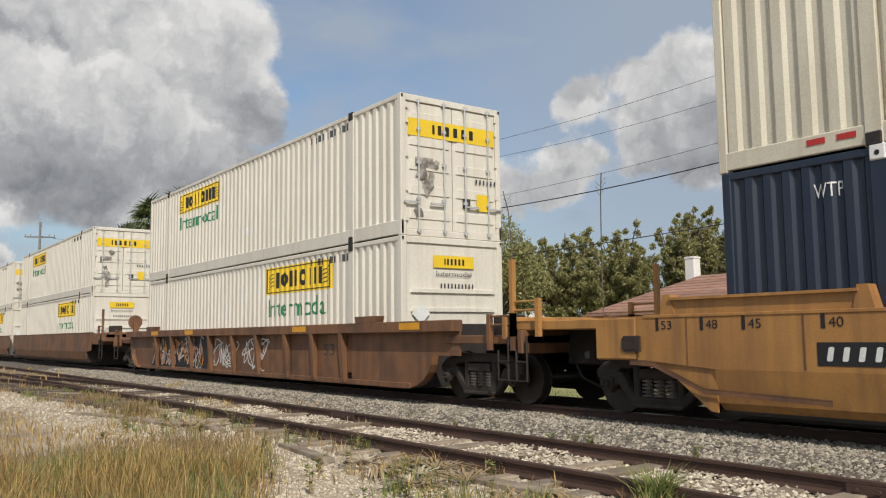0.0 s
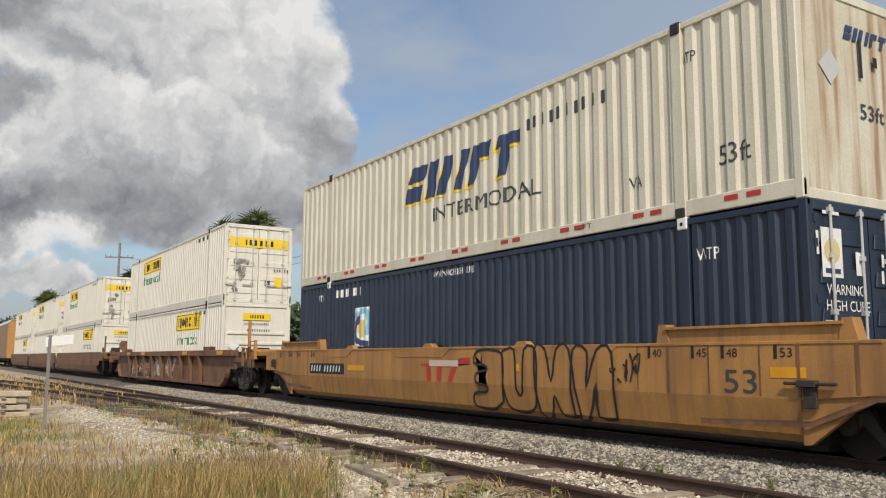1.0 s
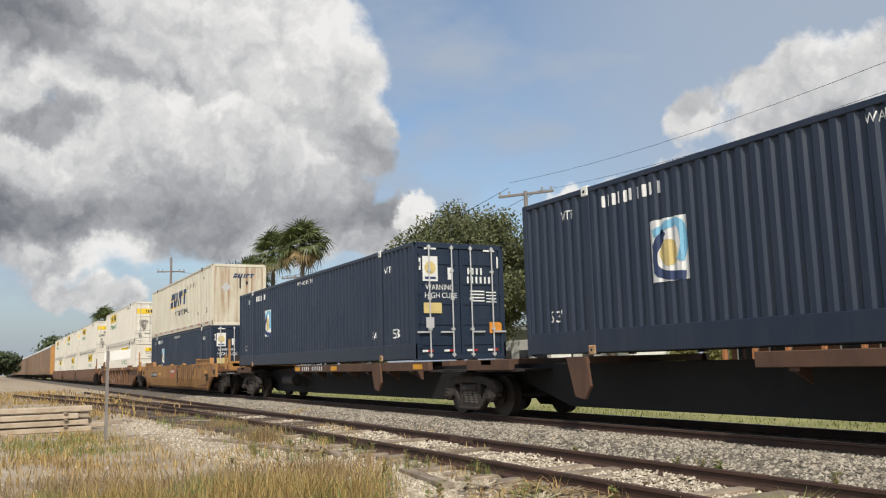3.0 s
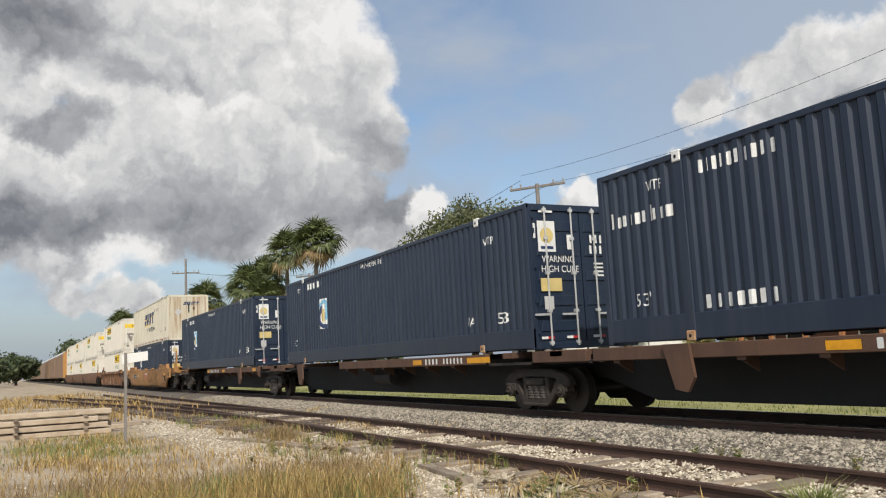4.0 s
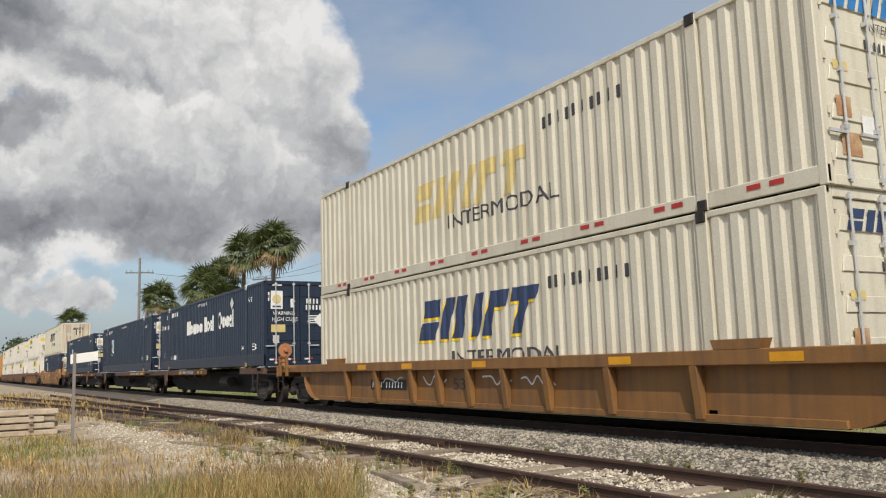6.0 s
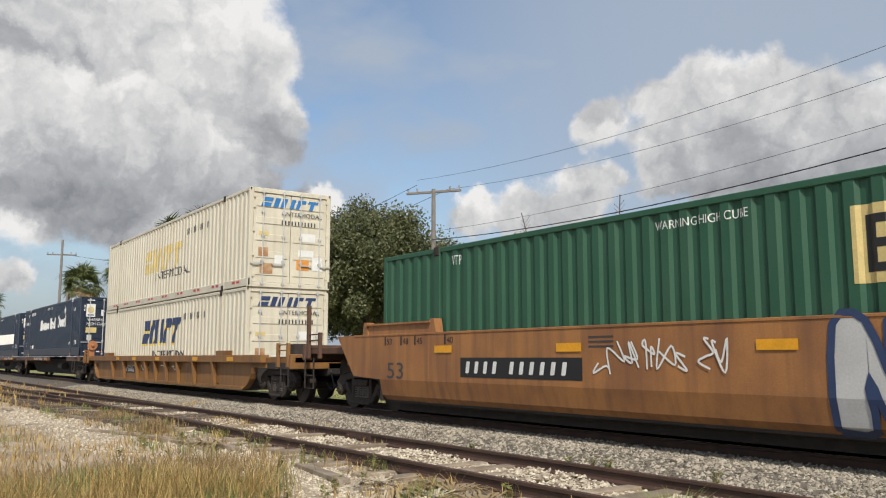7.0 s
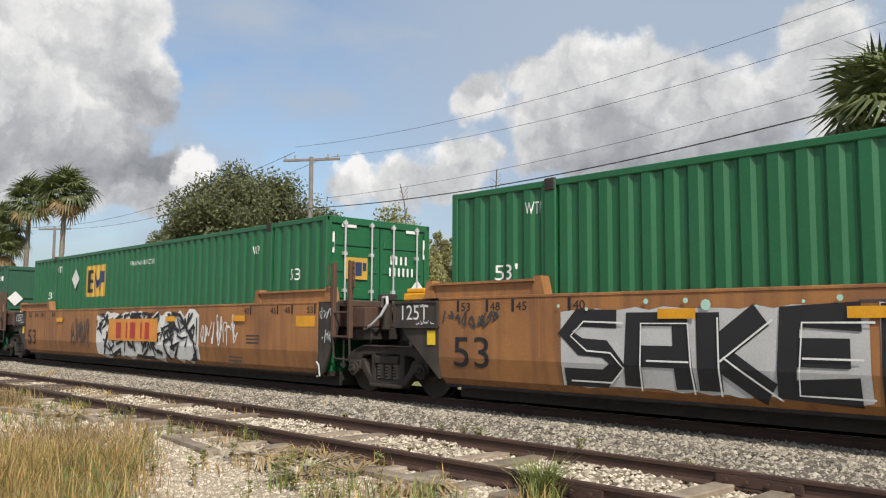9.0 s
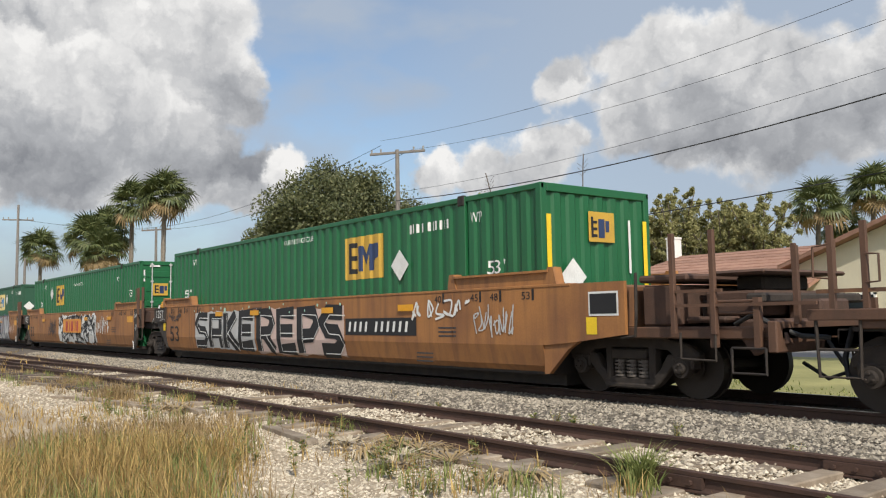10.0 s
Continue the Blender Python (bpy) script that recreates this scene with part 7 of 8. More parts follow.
for y in (TRACK_Y - GAUGE, TRACK_Y + GAUGE):
    rail_line(y, RAIL_Z, -600, 120, "rail")
    bm = bmesh.new()
    box(bm, -600, 120, y - 0.026, y + 0.026, RAIL_Z - 0.002, RAIL_Z + 0.0015)
    tagged(part("rail_head", bm, M["tread"], None), "polished running surface of the rail", "rail", kind="structure")
siding = [rail_line(y, SID_Z, -62, 60, "rail") for y in (SID_NEAR, SID_FAR)]
for y, x in ((SID_NEAR, -4.6), (SID_FAR, -3.6), (SID_NEAR, -14), (SID_FAR, -13)):
    bm = bmesh.new()
    for s in (-1, 1):
        box(bm, x - 0.4, x + 0.4, min(y + s * 0.014, y + s * 0.06), max(y + s * 0.014, y + s * 0.06), SID_Z - 0.13, SID_Z - 0.04)
        for k in range(4):
            tube(bm, (x - 0.3 + k * 0.2, y + s * 0.05, SID_Z - 0.085), (x - 0.3 + k * 0.2, y + s * 0.09, SID_Z - 0.085), 0.02, 6)
    tagged(part("joint_bar", bm, M["rail"], None), "rusty bolted joint bar on a rail", "rail joint", kind="structure")


def turnout(y0):
    """A rail that leaves the siding in a gentle curve towards the yard."""
    prof = [(-0.07, -0.16), (0.07, -0.16), (0.012, -0.12), (0.012, -0.045), (0.036, -0.035), (0.036, 0), (-0.036, 0), (-0.036, -0.035), (-0.012, -0.045), (-0.012, -0.12)]
    rings_, bm = [], bmesh.new()
    for k in range(26):
        x = -16.5 - k * 1.8
        off = 0.0038 * (x + 16.5) ** 2 if x > -32 else 0.913 + 0.118 * (-32 - x)
        rings_.append([bm.verts.new((x, y0 + 0.085 - off + a, SID_Z - 0.002 + b)) for a, b in prof])
    for p, q in zip(rings_, rings_[1:]):
        for i in range(len(prof)):
            bm.faces.new((p[i], p[(i + 1) % len(prof)], q[(i + 1) % len(prof)], q[i]))
    bm.faces.new(rings_[0]), bm.faces.new(rings_[-1][::-1])
    tagged(part("rail", bm, M["rail"], None), "rusty curved rail of a turnout leaving the siding", "rail", "rails", kind="structure")


turnout(SID_NEAR)
turnout(SID_FAR)


def sleepers():
    rnd = random.Random(5)
    bm = bmesh.new()
    box(bm, -0.11, 0.11, -1.75, 1.3, -0.17, 0)
    long_me = done(bm, "sleeper", 0.012)
    for k in range(34):
        put("sleeper", long_me, M["wood_dark"], siding[1], "", pose(-19 - k * 0.62 + rnd.uniform(-0.05, 0.05), (SID_NEAR + SID_FAR) / 2 - 0.035 * k, SID_Z - 0.112 + rnd.uniform(-0.02, 0.01), 0, 0, rnd.uniform(-2, 2)))
    bm = bmesh.new()
    box(bm, -0.11, 0.11, -1.28, 1.28, -0.17, 0)
    me = done(bm, "sleeper", 0.012)
    for k in range(118):
        x = -60 + k * 0.55
        ob = put("sleeper", me, M["wood_old"], siding[0], "", pose(x + rnd.uniform(-0.04, 0.04), (SID_NEAR + SID_FAR) / 2 + rnd.uniform(-0.1, 0.1), SID_Z - 0.128 + rnd.uniform(-0.04, 0.012), 0, rnd.uniform(-1, 1), rnd.uniform(-2, 2)))
    for k in range(110):
        x = -58 + k * 0.55
        put("sleeper", me, M["wood_old"], siding[1], "", pose(x, TRACK_Y, RAIL_Z - 0.165, 0, 0, rnd.uniform(-1, 1)))


def stones(name, n, region, z_of, size, material, label, seed):
    """Loose stones: small irregular lumps, joined into one mesh."""
    rng = np.random.default_rng(seed)
    base = np.array([(1, 0, 0), (-1, 0, 0), (0, 1, 0), (0, -1, 0), (0, 0, 1), (0, 0, -1)], float)
    tri = np.array([(0, 2, 4), (2, 1, 4), (1, 3, 4), (3, 0, 4), (2, 0, 5), (1, 2, 5), (3, 1, 5), (0, 3, 5)])
    P = region(rng, n)
    r = size[0] + (size[1] - size[0]) * rng.random(n) ** 2
    V = base[None] * (0.6 + 0.6 * rng.random((n, 6, 1))) + rng.normal(0, 0.16, (n, 6, 3))
    V *= r[:, None, None] * np.array([1, 1, 0.7])
    a = rng.random(n) * 6.28
    c, s = np.cos(a)[:, None], np.sin(a)[:, None]
    x, y = V[..., 0] * c - V[..., 1] * s, V[..., 0] * s + V[..., 1] * c
    V = np.stack([x, y, V[..., 2]], -1)
    zz = np.array([z_of(p[0], p[1]) for p in P])
    V += np.stack([P[:, 0], P[:, 1], zz + 0.12 * r], -1)[:, None]
    Fc = (tri[None] + 6 * np.arange(n)[:, None, None]).reshape(-1, 3)
    ob = raw(name, V.reshape(-1, 3).tolist(), Fc.tolist(), material)
    tagged(ob, label, "gravel", kind="stuff")


def strip(x0, x1, y0, y1, power=1.0):
    def f(rng, n):
        u = rng.random(n) ** power
        return np.stack([x1 - (x1 - x0) * u, y0 + (y1 - y0) * rng.random(n)], -1)
    return f


def ballast_z(x, y):
    return height(x, y) + 0.01


stones("ballast_stones", 60000, strip(-42, 1.5, 7.62, 9.57, 1.7), ballast_z, (0.014, 0.042), M["stone"], "pale crushed ballast stones beside the main track", 1)
stones("ballast_stones", 6000, strip(-40, 2, 9.65, 11.05, 1.3), ballast_z, (0.02, 0.045), M["stone_grime_shade"], "oily ballast between the main rails, darkened as shade under the train", 2)
stones("gravel", 34000, strip(-28, 0, 3.2, 7.7, 1.4), lambda x, y: height(x, y), (0.008, 0.038), M["shell"], "pale shell gravel round the siding", 3)
stones("gravel", 12000, strip(-30, 0, 5.98, 7.34, 1.4), lambda x, y: height(x, y) + 0.03 + 0.025 * math.sin(x * 2.3 + y), (0.015, 0.042), M["shell"], "pale gravel heaped between the siding rails", 6)
stones("gravel", 26000, strip(-15, -2, 3.4, 5.8, 1.2), lambda x, y: height(x, y), (0.006, 0.022), M["shell"], "fine pale gravel beside the siding", 8)
stones("gravel", 9000, strip(-30, -2, 0.0, 4.0, 1.2), lambda x, y: height(x, y), (0.006, 0.025), M["shell"], "pale loose gravel among dry grass", 4)


def blades(name, pts, hmin, hmax, width, lean, material, label, seed, category="grass"):
    """Grass: bent two-part blades, one mesh."""
    rng = np.random.default_rng(seed)
    P = np.asarray(pts, float)
    n = len(P)
    h = hmin + (hmax - hmin) * rng.random(n)
    a = rng.random(n) * 6.28
    d = np.stack([np.cos(a), np.sin(a)], -1)
    w = np.stack([-d[:, 1], d[:, 0]], -1) * (width * (0.6 + 0.8 * rng.random(n)))[:, None]
    k = (lean * rng.random(n) * h)[:, None]
    z = np.zeros((n, 1))
    V = np.stack([
        np.c_[P[:, :2] - w, P[:, 2:]], np.c_[P[:, :2] + w, P[:, 2:]],
        np.c_[P[:, :2] + d * k * 0.35 + w * 0.8, P[:, 2:] + 0.6 * h[:, None]], np.c_[P[:, :2] + d * k * 0.35 - w * 0.8, P[:, 2:] + 0.6 * h[:, None]],
        np.c_[P[:, :2] + d * k, P[:, 2:] + h[:, None]]], 1)
    faces = []
    for i in range(n):
        b = 5 * i
        faces += [(b, b + 1, b + 2, b + 3), (b + 3, b + 2, b + 4)]
    ob = raw(name, V.reshape(-1, 3).tolist(), faces, material)
    tagged(ob, label, category, kind="stuff")
    return ob


def clumped(n, x0, x1, y0, y1, clumps, spread, seed):
    rng = np.random.default_rng(seed)
    C = np.stack([x0 + (x1 - x0) * rng.random(clumps), y0 + (y1 - y0) * rng.random(clumps)], -1)
    q = C[rng.integers(0, clumps, n)] + rng.normal(0, spread, (n, 2))
    return [(x, y, max(height(x, y), 0) - 0.01) for x, y in q]


def fan(n, d0, d1, a0, a1, clumps, spread, seed):
    """Clumps spread over a fan of distances and bearings from where one stands."""
    rng = np.random.default_rng(seed)
    d, a = d0 + (d1 - d0) * rng.random(clumps) ** 0.8, np.radians(a0 + (a1 - a0) * rng.random(clumps))
    C = np.stack([-np.sin(a) * d, np.cos(a) * d], -1)
    q = C[rng.integers(0, clumps, n)] + rng.normal(0, spread, (n, 2))
    return [(x, y, max(height(x, y), 0) - 0.01) for x, y in q]


blades("dry_grass", fan(9000, 6.0, 9.8, 67, 88, 60, 0.19, 1), 0.06, 0.46, 0.0040, 0.8, M["grass_dry"], "dry straw-coloured tall grass in the foreground", 1)
blades("dry_grass", fan(2600, 9.5, 16, 70, 92, 90, 0.30, 2), 0.05, 0.18, 0.006, 0.9, M["grass_dry"], "sparse dry grass on the sandy yard", 2)
blades("green_grass", fan(4600, 5.6, 10.5, 66, 88, 80, 0.16, 3), 0.10, 0.36, 0.0045, 0.8, M["grass_green"], "green blades mixed into dry grass", 3)
blades("green_grass", clumped(1600, -23, -16.5, 0.2, 2.2, 40, 0.35, 4), 0.05, 0.16, 0.007, 0.8, M["grass_green"], "low green grass by the stacked timbers", 4)
blades("dry_grass", clumped(1900, -28, -3, 4.2, 5.8, 70, 0.13, 5), 0.06, 0.24, 0.005, 1.0, M["grass_dry"], "thin dry weeds along the siding", 5)
blades("green_grass", clumped(1500, -26, -2, 4.0, 5.8, 60, 0.10, 6), 0.06, 0.26, 0.006, 0.9, M["grass_green"], "small green weeds along the siding", 6)
blades("dry_grass", clumped(1300, -45, -12, 5.7, 8.2, 40, 0.25, 7), 0.06, 0.18, 0.007, 0.9, M["grass_dry"], "dry weeds between the siding rails", 7)
blades("lawn_grass", clumped(9000, -60, 8, 13.3, 15.5, 900, 0.3, 8), 0.05, 0.16, 0.012, 0.8, M["grass_green"], "grass edge behind the train", 8)
blades("dry_grass", clumped(5000, -75, -28, -6, 6, 160, 0.8, 9), 0.08, 0.35, 0.02, 0.9, M["grass_dry"], "far dry grass across the yard", 9)


blades("dry_grass", fan(6000, 6.2, 12.5, 64, 90, 90, 0.2, 41), 0.05, 0.32, 0.005, 1.1, M["palm_dead"], "brown dead stalks mixed into dry grass", 41)
blades("dry_grass", clumped(2600, -23, -14, 0.2, 3.0, 70, 0.3, 42), 0.05, 0.20, 0.006, 0.9, M["grass_dry"], "low dry grass by the stacked timbers", 42)
blades("dry_brush", clumped(2600, -42, -15, 4.6, 7.9, 60, 0.2, 43), 0.03, 0.16, 0.009, 1.3, M["palm_dead"], "brown dead litter along the siding rails", 43, "brush")
blades("dry_brush", [(-17.0 + a, 4.9 + b_, 0.02) for a, b_ in np.random.default_rng(31).normal(0, 0.22, (420, 2))], 0.08, 0.40, 0.006, 1.1, M["palm_dead"], "brown dead brush beside the siding", 31, "brush")
blades("dry_brush", [(-21.0 + a, 5.2 + b_, 0.02) for a, b_ in np.random.default_rng(32).normal(0, 0.3, (420, 2))], 0.06, 0.32, 0.006, 1.1, M["palm_dead"], "brown dead brush beside the siding", 32, "brush")


def debris():
    """Old broken sleepers and boards lying along the siding."""
    rnd = random.Random(14)
    bm = bmesh.new()
    v = box(bm, -0.9, 0.9, -0.09, 0.09, 0, 0.07)
    for q in v:
        q.co.x += rnd.uniform(-0.15, 0.15)
        q.co.z += rnd.uniform(-0.01, 0.015)
    me = done(bm, "board", 0.01)
    for x, y, rz in ((-14.6, 4.9, 8), (-13.9, 5.15, -4), (-15.4, 4.7, 12), (-17.5, 4.4, 20), (-19.5, 5.0, -8), (-22.5, 4.6, 5), (-27.5, 3.6, 12), (-29.0, 3.1, -6), (-6.4, 5.35, 3), (-9.8, 5.0, -12), (-24.5, 5.2, 15), (-33, 4.4, 4)):
        ob = put("board", me, M["wood_old"], None, "", pose(x, y, max(height(x, y), 0) - 0.012, rnd.uniform(-4, 4), rnd.uniform(-1, 1), rz + rnd.uniform(-5, 5)))
        tagged(ob, "grey weathered board lying half sunk in gravel", "board", "boards along the siding")


debris()


def fallen_frond(x, y, turn, r, seed):
    """A dead fan leaf lying flat: a bleached stalk and long limp strips."""
    rnd = random.Random(seed)
    top = tagged(new("fallen_frond"), "bleached dead palm leaf lying on gravel", "palm leaf", "fallen palm leaves")
    top.matrix_basis = pose(x, y, max(height(x, y), 0) + 0.02, 0, 0, turn)
    bm = bmesh.new()
    path_tube(bm, [(-r * 0.8, 0, 0.01), (-r * 0.3, 0.02, 0.03), (0, 0, 0.04)], 0.014, 5)
    part("stalk", bm, M["palm_bark"], top)
    bm = bmesh.new()
    for k in range(26):
        a = radians(-75 + 150 * k / 25 + rnd.uniform(-6, 6))
        l, w = r * rnd.uniform(0.6, 1.05), 0.014
        d, q = Vector((math.cos(a), math.sin(a), 0)), Vector((-math.sin(a), math.cos(a), 0)) * w
        z = [0.04, rnd.uniform(0.04, 0.09), rnd.uniform(0.0, 0.03)]
        pts = [d * l * t + Vector((0, rnd.uniform(-0.03, 0.03), z[i])) for i, t in enumerate((0.02, 0.55, 1.0))]
        v = [bm.verts.new(p) for p in (pts[0] - q * 0.6, pts[0] + q * 0.6, pts[1] + q, pts[1] - q, pts[2])]
        bm.faces.new((v[0], v[1], v[2], v[3])), bm.faces.new((v[3], v[2], v[4]))
    tagged(part("leaf_blade", bm, M["straw"], top), kind="stuff")


for k, (x, y, turn, r) in enumerate(((-7.3, 5.0, 150, 0.6), (-7.9, 4.85, 20, 0.65), (-7.0, 4.7, 210, 0.5), (-8.5, 5.1, 190, 0.55), (-13.9, 5.0, 170, 0.6))):
    fallen_frond(x, y, turn, r, 300 + k)


def tuft(x, y, n, hmax, seed):
    rng = np.random.default_rng(seed)
    pts = [(x + a, y + b, max(height(x, y), 0) - 0.01) for a, b in rng.normal(0, 0.07, (n, 2))]
    t = blades("grass_tuft", pts, 0.18, hmax, 0.008, 1.5, M["grass_green"], "bright green grass tuft beside the siding rail", seed, "grass tuft")
    return t


tuft(-4.75, 5.70, 260, 0.40, 11)


def weed(x, y, h, seed):
    """A spindly weed: stem, side stems and small leaves."""
    rnd = random.Random(seed)
    top = tagged(new("weed"), "spindly green weed with small leaves on gravel", "weed", "weeds on the gravel")
    top.location = (x, y, max(height(x, y), 0))
    bm, lm = bmesh.new(), bmesh.new()
    for _ in range(4):
        dx, dy = rnd.uniform(-0.3, 0.3) * h, rnd.uniform(-0.3, 0.3) * h
        hh = h * rnd.uniform(0.6, 1)
        tube(bm, (0, 0, 0), (dx, dy, hh), 0.004, 4, 0.002)
        for k in range(12):
            t = rnd.uniform(0.25, 1)
            p = Vector((dx * t, dy * t, hh * t))
            a = rnd.uniform(0, 6.28)
            d = Vector((math.cos(a), math.sin(a), rnd.uniform(-0.1, 0.5))) * rnd.uniform(0.03, 0.07)
            s = Vector((-d.y, d.x, 0)) * 0.3
            lm.faces.new([lm.verts.new(q) for q in (p, p + d * 0.5 + s, p + d, p + d * 0.5 - s)])
    part("stem", bm, M["grass_dry"], top)
    part("leaves", lm, M["grass_green"], top)


rw = random.Random(9)
for k in range(46):
    weed(rw.uniform(-16, -3), rw.uniform(3.4, 5.7), rw.uniform(0.15, 0.42), 100 + k)
for k in range(10):
    weed(rw.uniform(-11, -4), rw.uniform(7.5, 7.9), rw.uniform(0.12, 0.25), 200 + k)


def dead_frond(x, y, rz, seed):
    rnd = random.Random(seed)
    bm = bmesh.new()
    p = Vector((0, 0, 0.06))
    hub = bm.verts.new(p)
    for k in range(26):
        a = radians(-70 + 140 * k / 25)
        l = rnd.uniform(0.4, 0.75)
        d = Vector((math.cos(a), math.sin(a), 0))
        s = Vector((-d.y, d.x, 0)) * 0.016
        q = p + d * l * 0.6 + Vector((0, 0, rnd.uniform(0.0, 0.08)))
        e = p + d * l + Vector((0, 0, -0.05))
        v = [bm.verts.new(c) for c in (q + s, q - s, e)]
        bm.faces.new((hub, v[0], v[1])), bm.faces.new((v[1], v[0], v[2]))
    ob = part("fallen_frond", bm, M["palm_dead"], None)
    ob.matrix_basis = pose(x, y, max(height(x, y), 0), 0, 0, rz)
    tagged(ob, "dry fallen palm frond on the gravel", "palm frond")


for k, (x, y) in enumerate(((-8.3, 5.2), (-7.4, 5.3), (-6.6, 5.1), (-13.5, 5.1), (-5.8, 5.2), (-7.9, 4.9))):
    dead_frond(x, y, 40 + 70 * k, k)


def timber_stack():
    rnd = random.Random(3)
    bm = bmesh.new()
    box(bm, -1.3, 1.3, -0.14, 0.14, 0, 0.13)
    me = done(bm, "timber", 0.015)
    for layer in range(4):
        for j in range(3 - (layer > 2)):
            ob = put("timber", me, M["wood_pale"], None, "", pose(-24.3 + j * 0.34 - 0.2 + rnd.uniform(-0.05, 0.05), 1.0 + rnd.uniform(-0.2, 0.2), 0.01 + layer * 0.165, 0, 0, 90 - 4 + rnd.uniform(-2, 2)))
            tagged(ob, "pale weathered sleeper timber in a stack", "timber", "stacked timbers")
    for x, y, rz in ((-25.6, 1.7, 80), (-26.2, 2.2, 95)):
        ob = put("timber", me, M["wood_pale"], None, "", pose(x, y, 0.0, 0, 0, rz))
        tagged(ob, "loose old sleeper timber lying on sand", "timber", "stacked timbers")


timber_stack()
for layer in range(3):
    for y in (0.2, 1.8):
        bm = bmesh.new()
        box(bm, -25.0, -23.6, y - 0.05, y + 0.05, 0.14 + layer * 0.165, 0.175 + layer * 0.165)
        tagged(part("timber_spacer", bm, M["wood_old"], None), "thin dark batten between stacked timbers", "batten", "stacked timbers")


def sign_post():
    top = tagged(new("sign_post"), "thin grey post with a blank white board", "sign")
    top.location = (-19.4, 2.27, 0)
    bm = bmesh.new()
    box(bm, -0.03, 0.03, -0.03, 0.03, -0.02, 1.95)
    part("post", bm, M["pole"], top)
    bm = bmesh.new()
    v = box(bm, -0.03, 0.02, -0.08, 0.46, 1.72, 1.92)
    for q in v:
        q.co.z += q.co.y * 0.12
    part("board", bm, M["white_wall"], top, "blank white board", 0.005)


sign_post()

# ---- poles and wires ----
LINE_Y = 24.0


def utility_pole(x, y, h, arm, label, arm_turn=0.0, lamp=False):
    top = tagged(new("utility_pole"), label, "utility pole", "utility poles")
    top.location = (x, y, 0)
    bm = bmesh.new()
    tube(bm, (0, 0, 0), (0, 0, h), 0.16, 12, 0.10)
    part("pole", bm, M["pole"], top)
    for z, w in arm:
        bm = bmesh.new()
        box(bm, -w / 2, w / 2, -0.06, 0.06, z - 0.06, z + 0.06)
        for v in bm.verts:
            v.co = pose(0, 0, 0, 0, 0, arm_turn) @ v.co
        part("crossarm", bm, M["pole"], top, bevel=0.01)
        for q in (-0.47, -0.3, 0.3, 0.47):
            bm = bmesh.new()
            p = pose(0, 0, 0, 0, 0, arm_turn) @ Vector((q * w, 0, z + 0.06))
            tube(bm, p, p + Vector((0, 0, 0.18)), 0.035, 8, 0.05)
            part("insulator", bm, M["porcelain"], top)
    return top


utility_pole(-35.1, LINE_Y, 10.1, ((9.95, 3.0),), "grey wooden utility pole with one crossarm and insulators", 35)
utility_pole(-6.0, LINE_Y, 10.3, ((10.1, 3.0),), "grey wooden utility pole with one crossarm and insulators", 35)
utility_pole(-72.0, LINE_Y, 9.6, ((9.4, 3.0),), "grey wooden utility pole among palms", 35)
utility_pole(-84.0, 15.4, 12.4, ((11.0, 2.6),), "tall grey utility pole behind the train", 70)
utility_pole(-84.8, 16.2, 7.6, (), "short grey wooden pole stub")
utility_pole(-95.0, -2.1, 11.4, ((9.2, 2.0), (5.4, 1.2)), "far utility pole beside the track", 80)


def wire(a, b, sag, r, n=14):
    bm = bmesh.new()
    a, b = Vector(a), Vector(b)
    pts = []
    for i in range(n + 1):
        t = i / n
        p = a.lerp(b, t)
        p.z -= 4 * sag * t * (1 - t)
        pts.append(p)
    path_tube(bm, pts, r, 5)
    tagged(part("overhead_wire", bm, M["wire"], None), "thin black overhead wire strung between poles", "wire", "overhead wires")


for dy, z0, z1, sag, r in ((-1.0, 10.45, 10.55, 0.72, 0.008), (0.9, 10.2, 10.4, 0.72, 0.008), (0, 7.9, 8.7, 0.55, 0.008), (-0.1, 7.45, 7.95, 0.62, 0.022), (-0.1, 5.0, 5.6, 0.3, 0.018)):
    wire((-35.1, LINE_Y + dy, z0), (-6.0, LINE_Y + dy, z1), sag, r)
    wire((-6.0, LINE_Y + dy, z1), (24, LINE_Y + dy, z1), sag, r)
for dy, z0 in ((-1.0, 10.2), (0.9, 10.2)):
    wire((-72.0, LINE_Y + dy, 9.5), (-35.1, LINE_Y + dy, z0), 0.9, 0.012)
wire((-72.0, LINE_Y, 9.5), (-84.0, 15.4, 11.1), 0.3, 0.015)

# ---- trees ----


def leaf_cloud(rng, centres, radii, per, size, slim=0.5):
    """Rhombic leaves scattered in soft clumps."""
    V, Fc = [], []
    for c, r in zip(centres, radii):
        q = rng.normal(0, 1, (per, 3))
        q /= np.linalg.norm(q, axis=1)[:, None]
        q = q * (rng.random((per, 1)) ** 0.45) * r + c
        d = rng.normal(0, 1, (per, 3))
        d /= np.linalg.norm(d, axis=1)[:, None]
        e = np.cross(d, rng.normal(0, 1, (per, 3)))
        e /= np.linalg.norm(e, axis=1)[:, None]
        s = size * (0.6 + 0.8 * rng.random((per, 1)))
        d, e = d * s, e * s * slim
        b = len(V) * 0 + sum(len(v) for v in V)
        V.append(np.stack([q - d, q + e, q + d, q - e], 1).reshape(-1, 3))
        k = b + 4 * np.arange(per)[:, None] + np.arange(4)[None]
        Fc.append(k)
    return np.concatenate(V), np.concatenate(Fc)


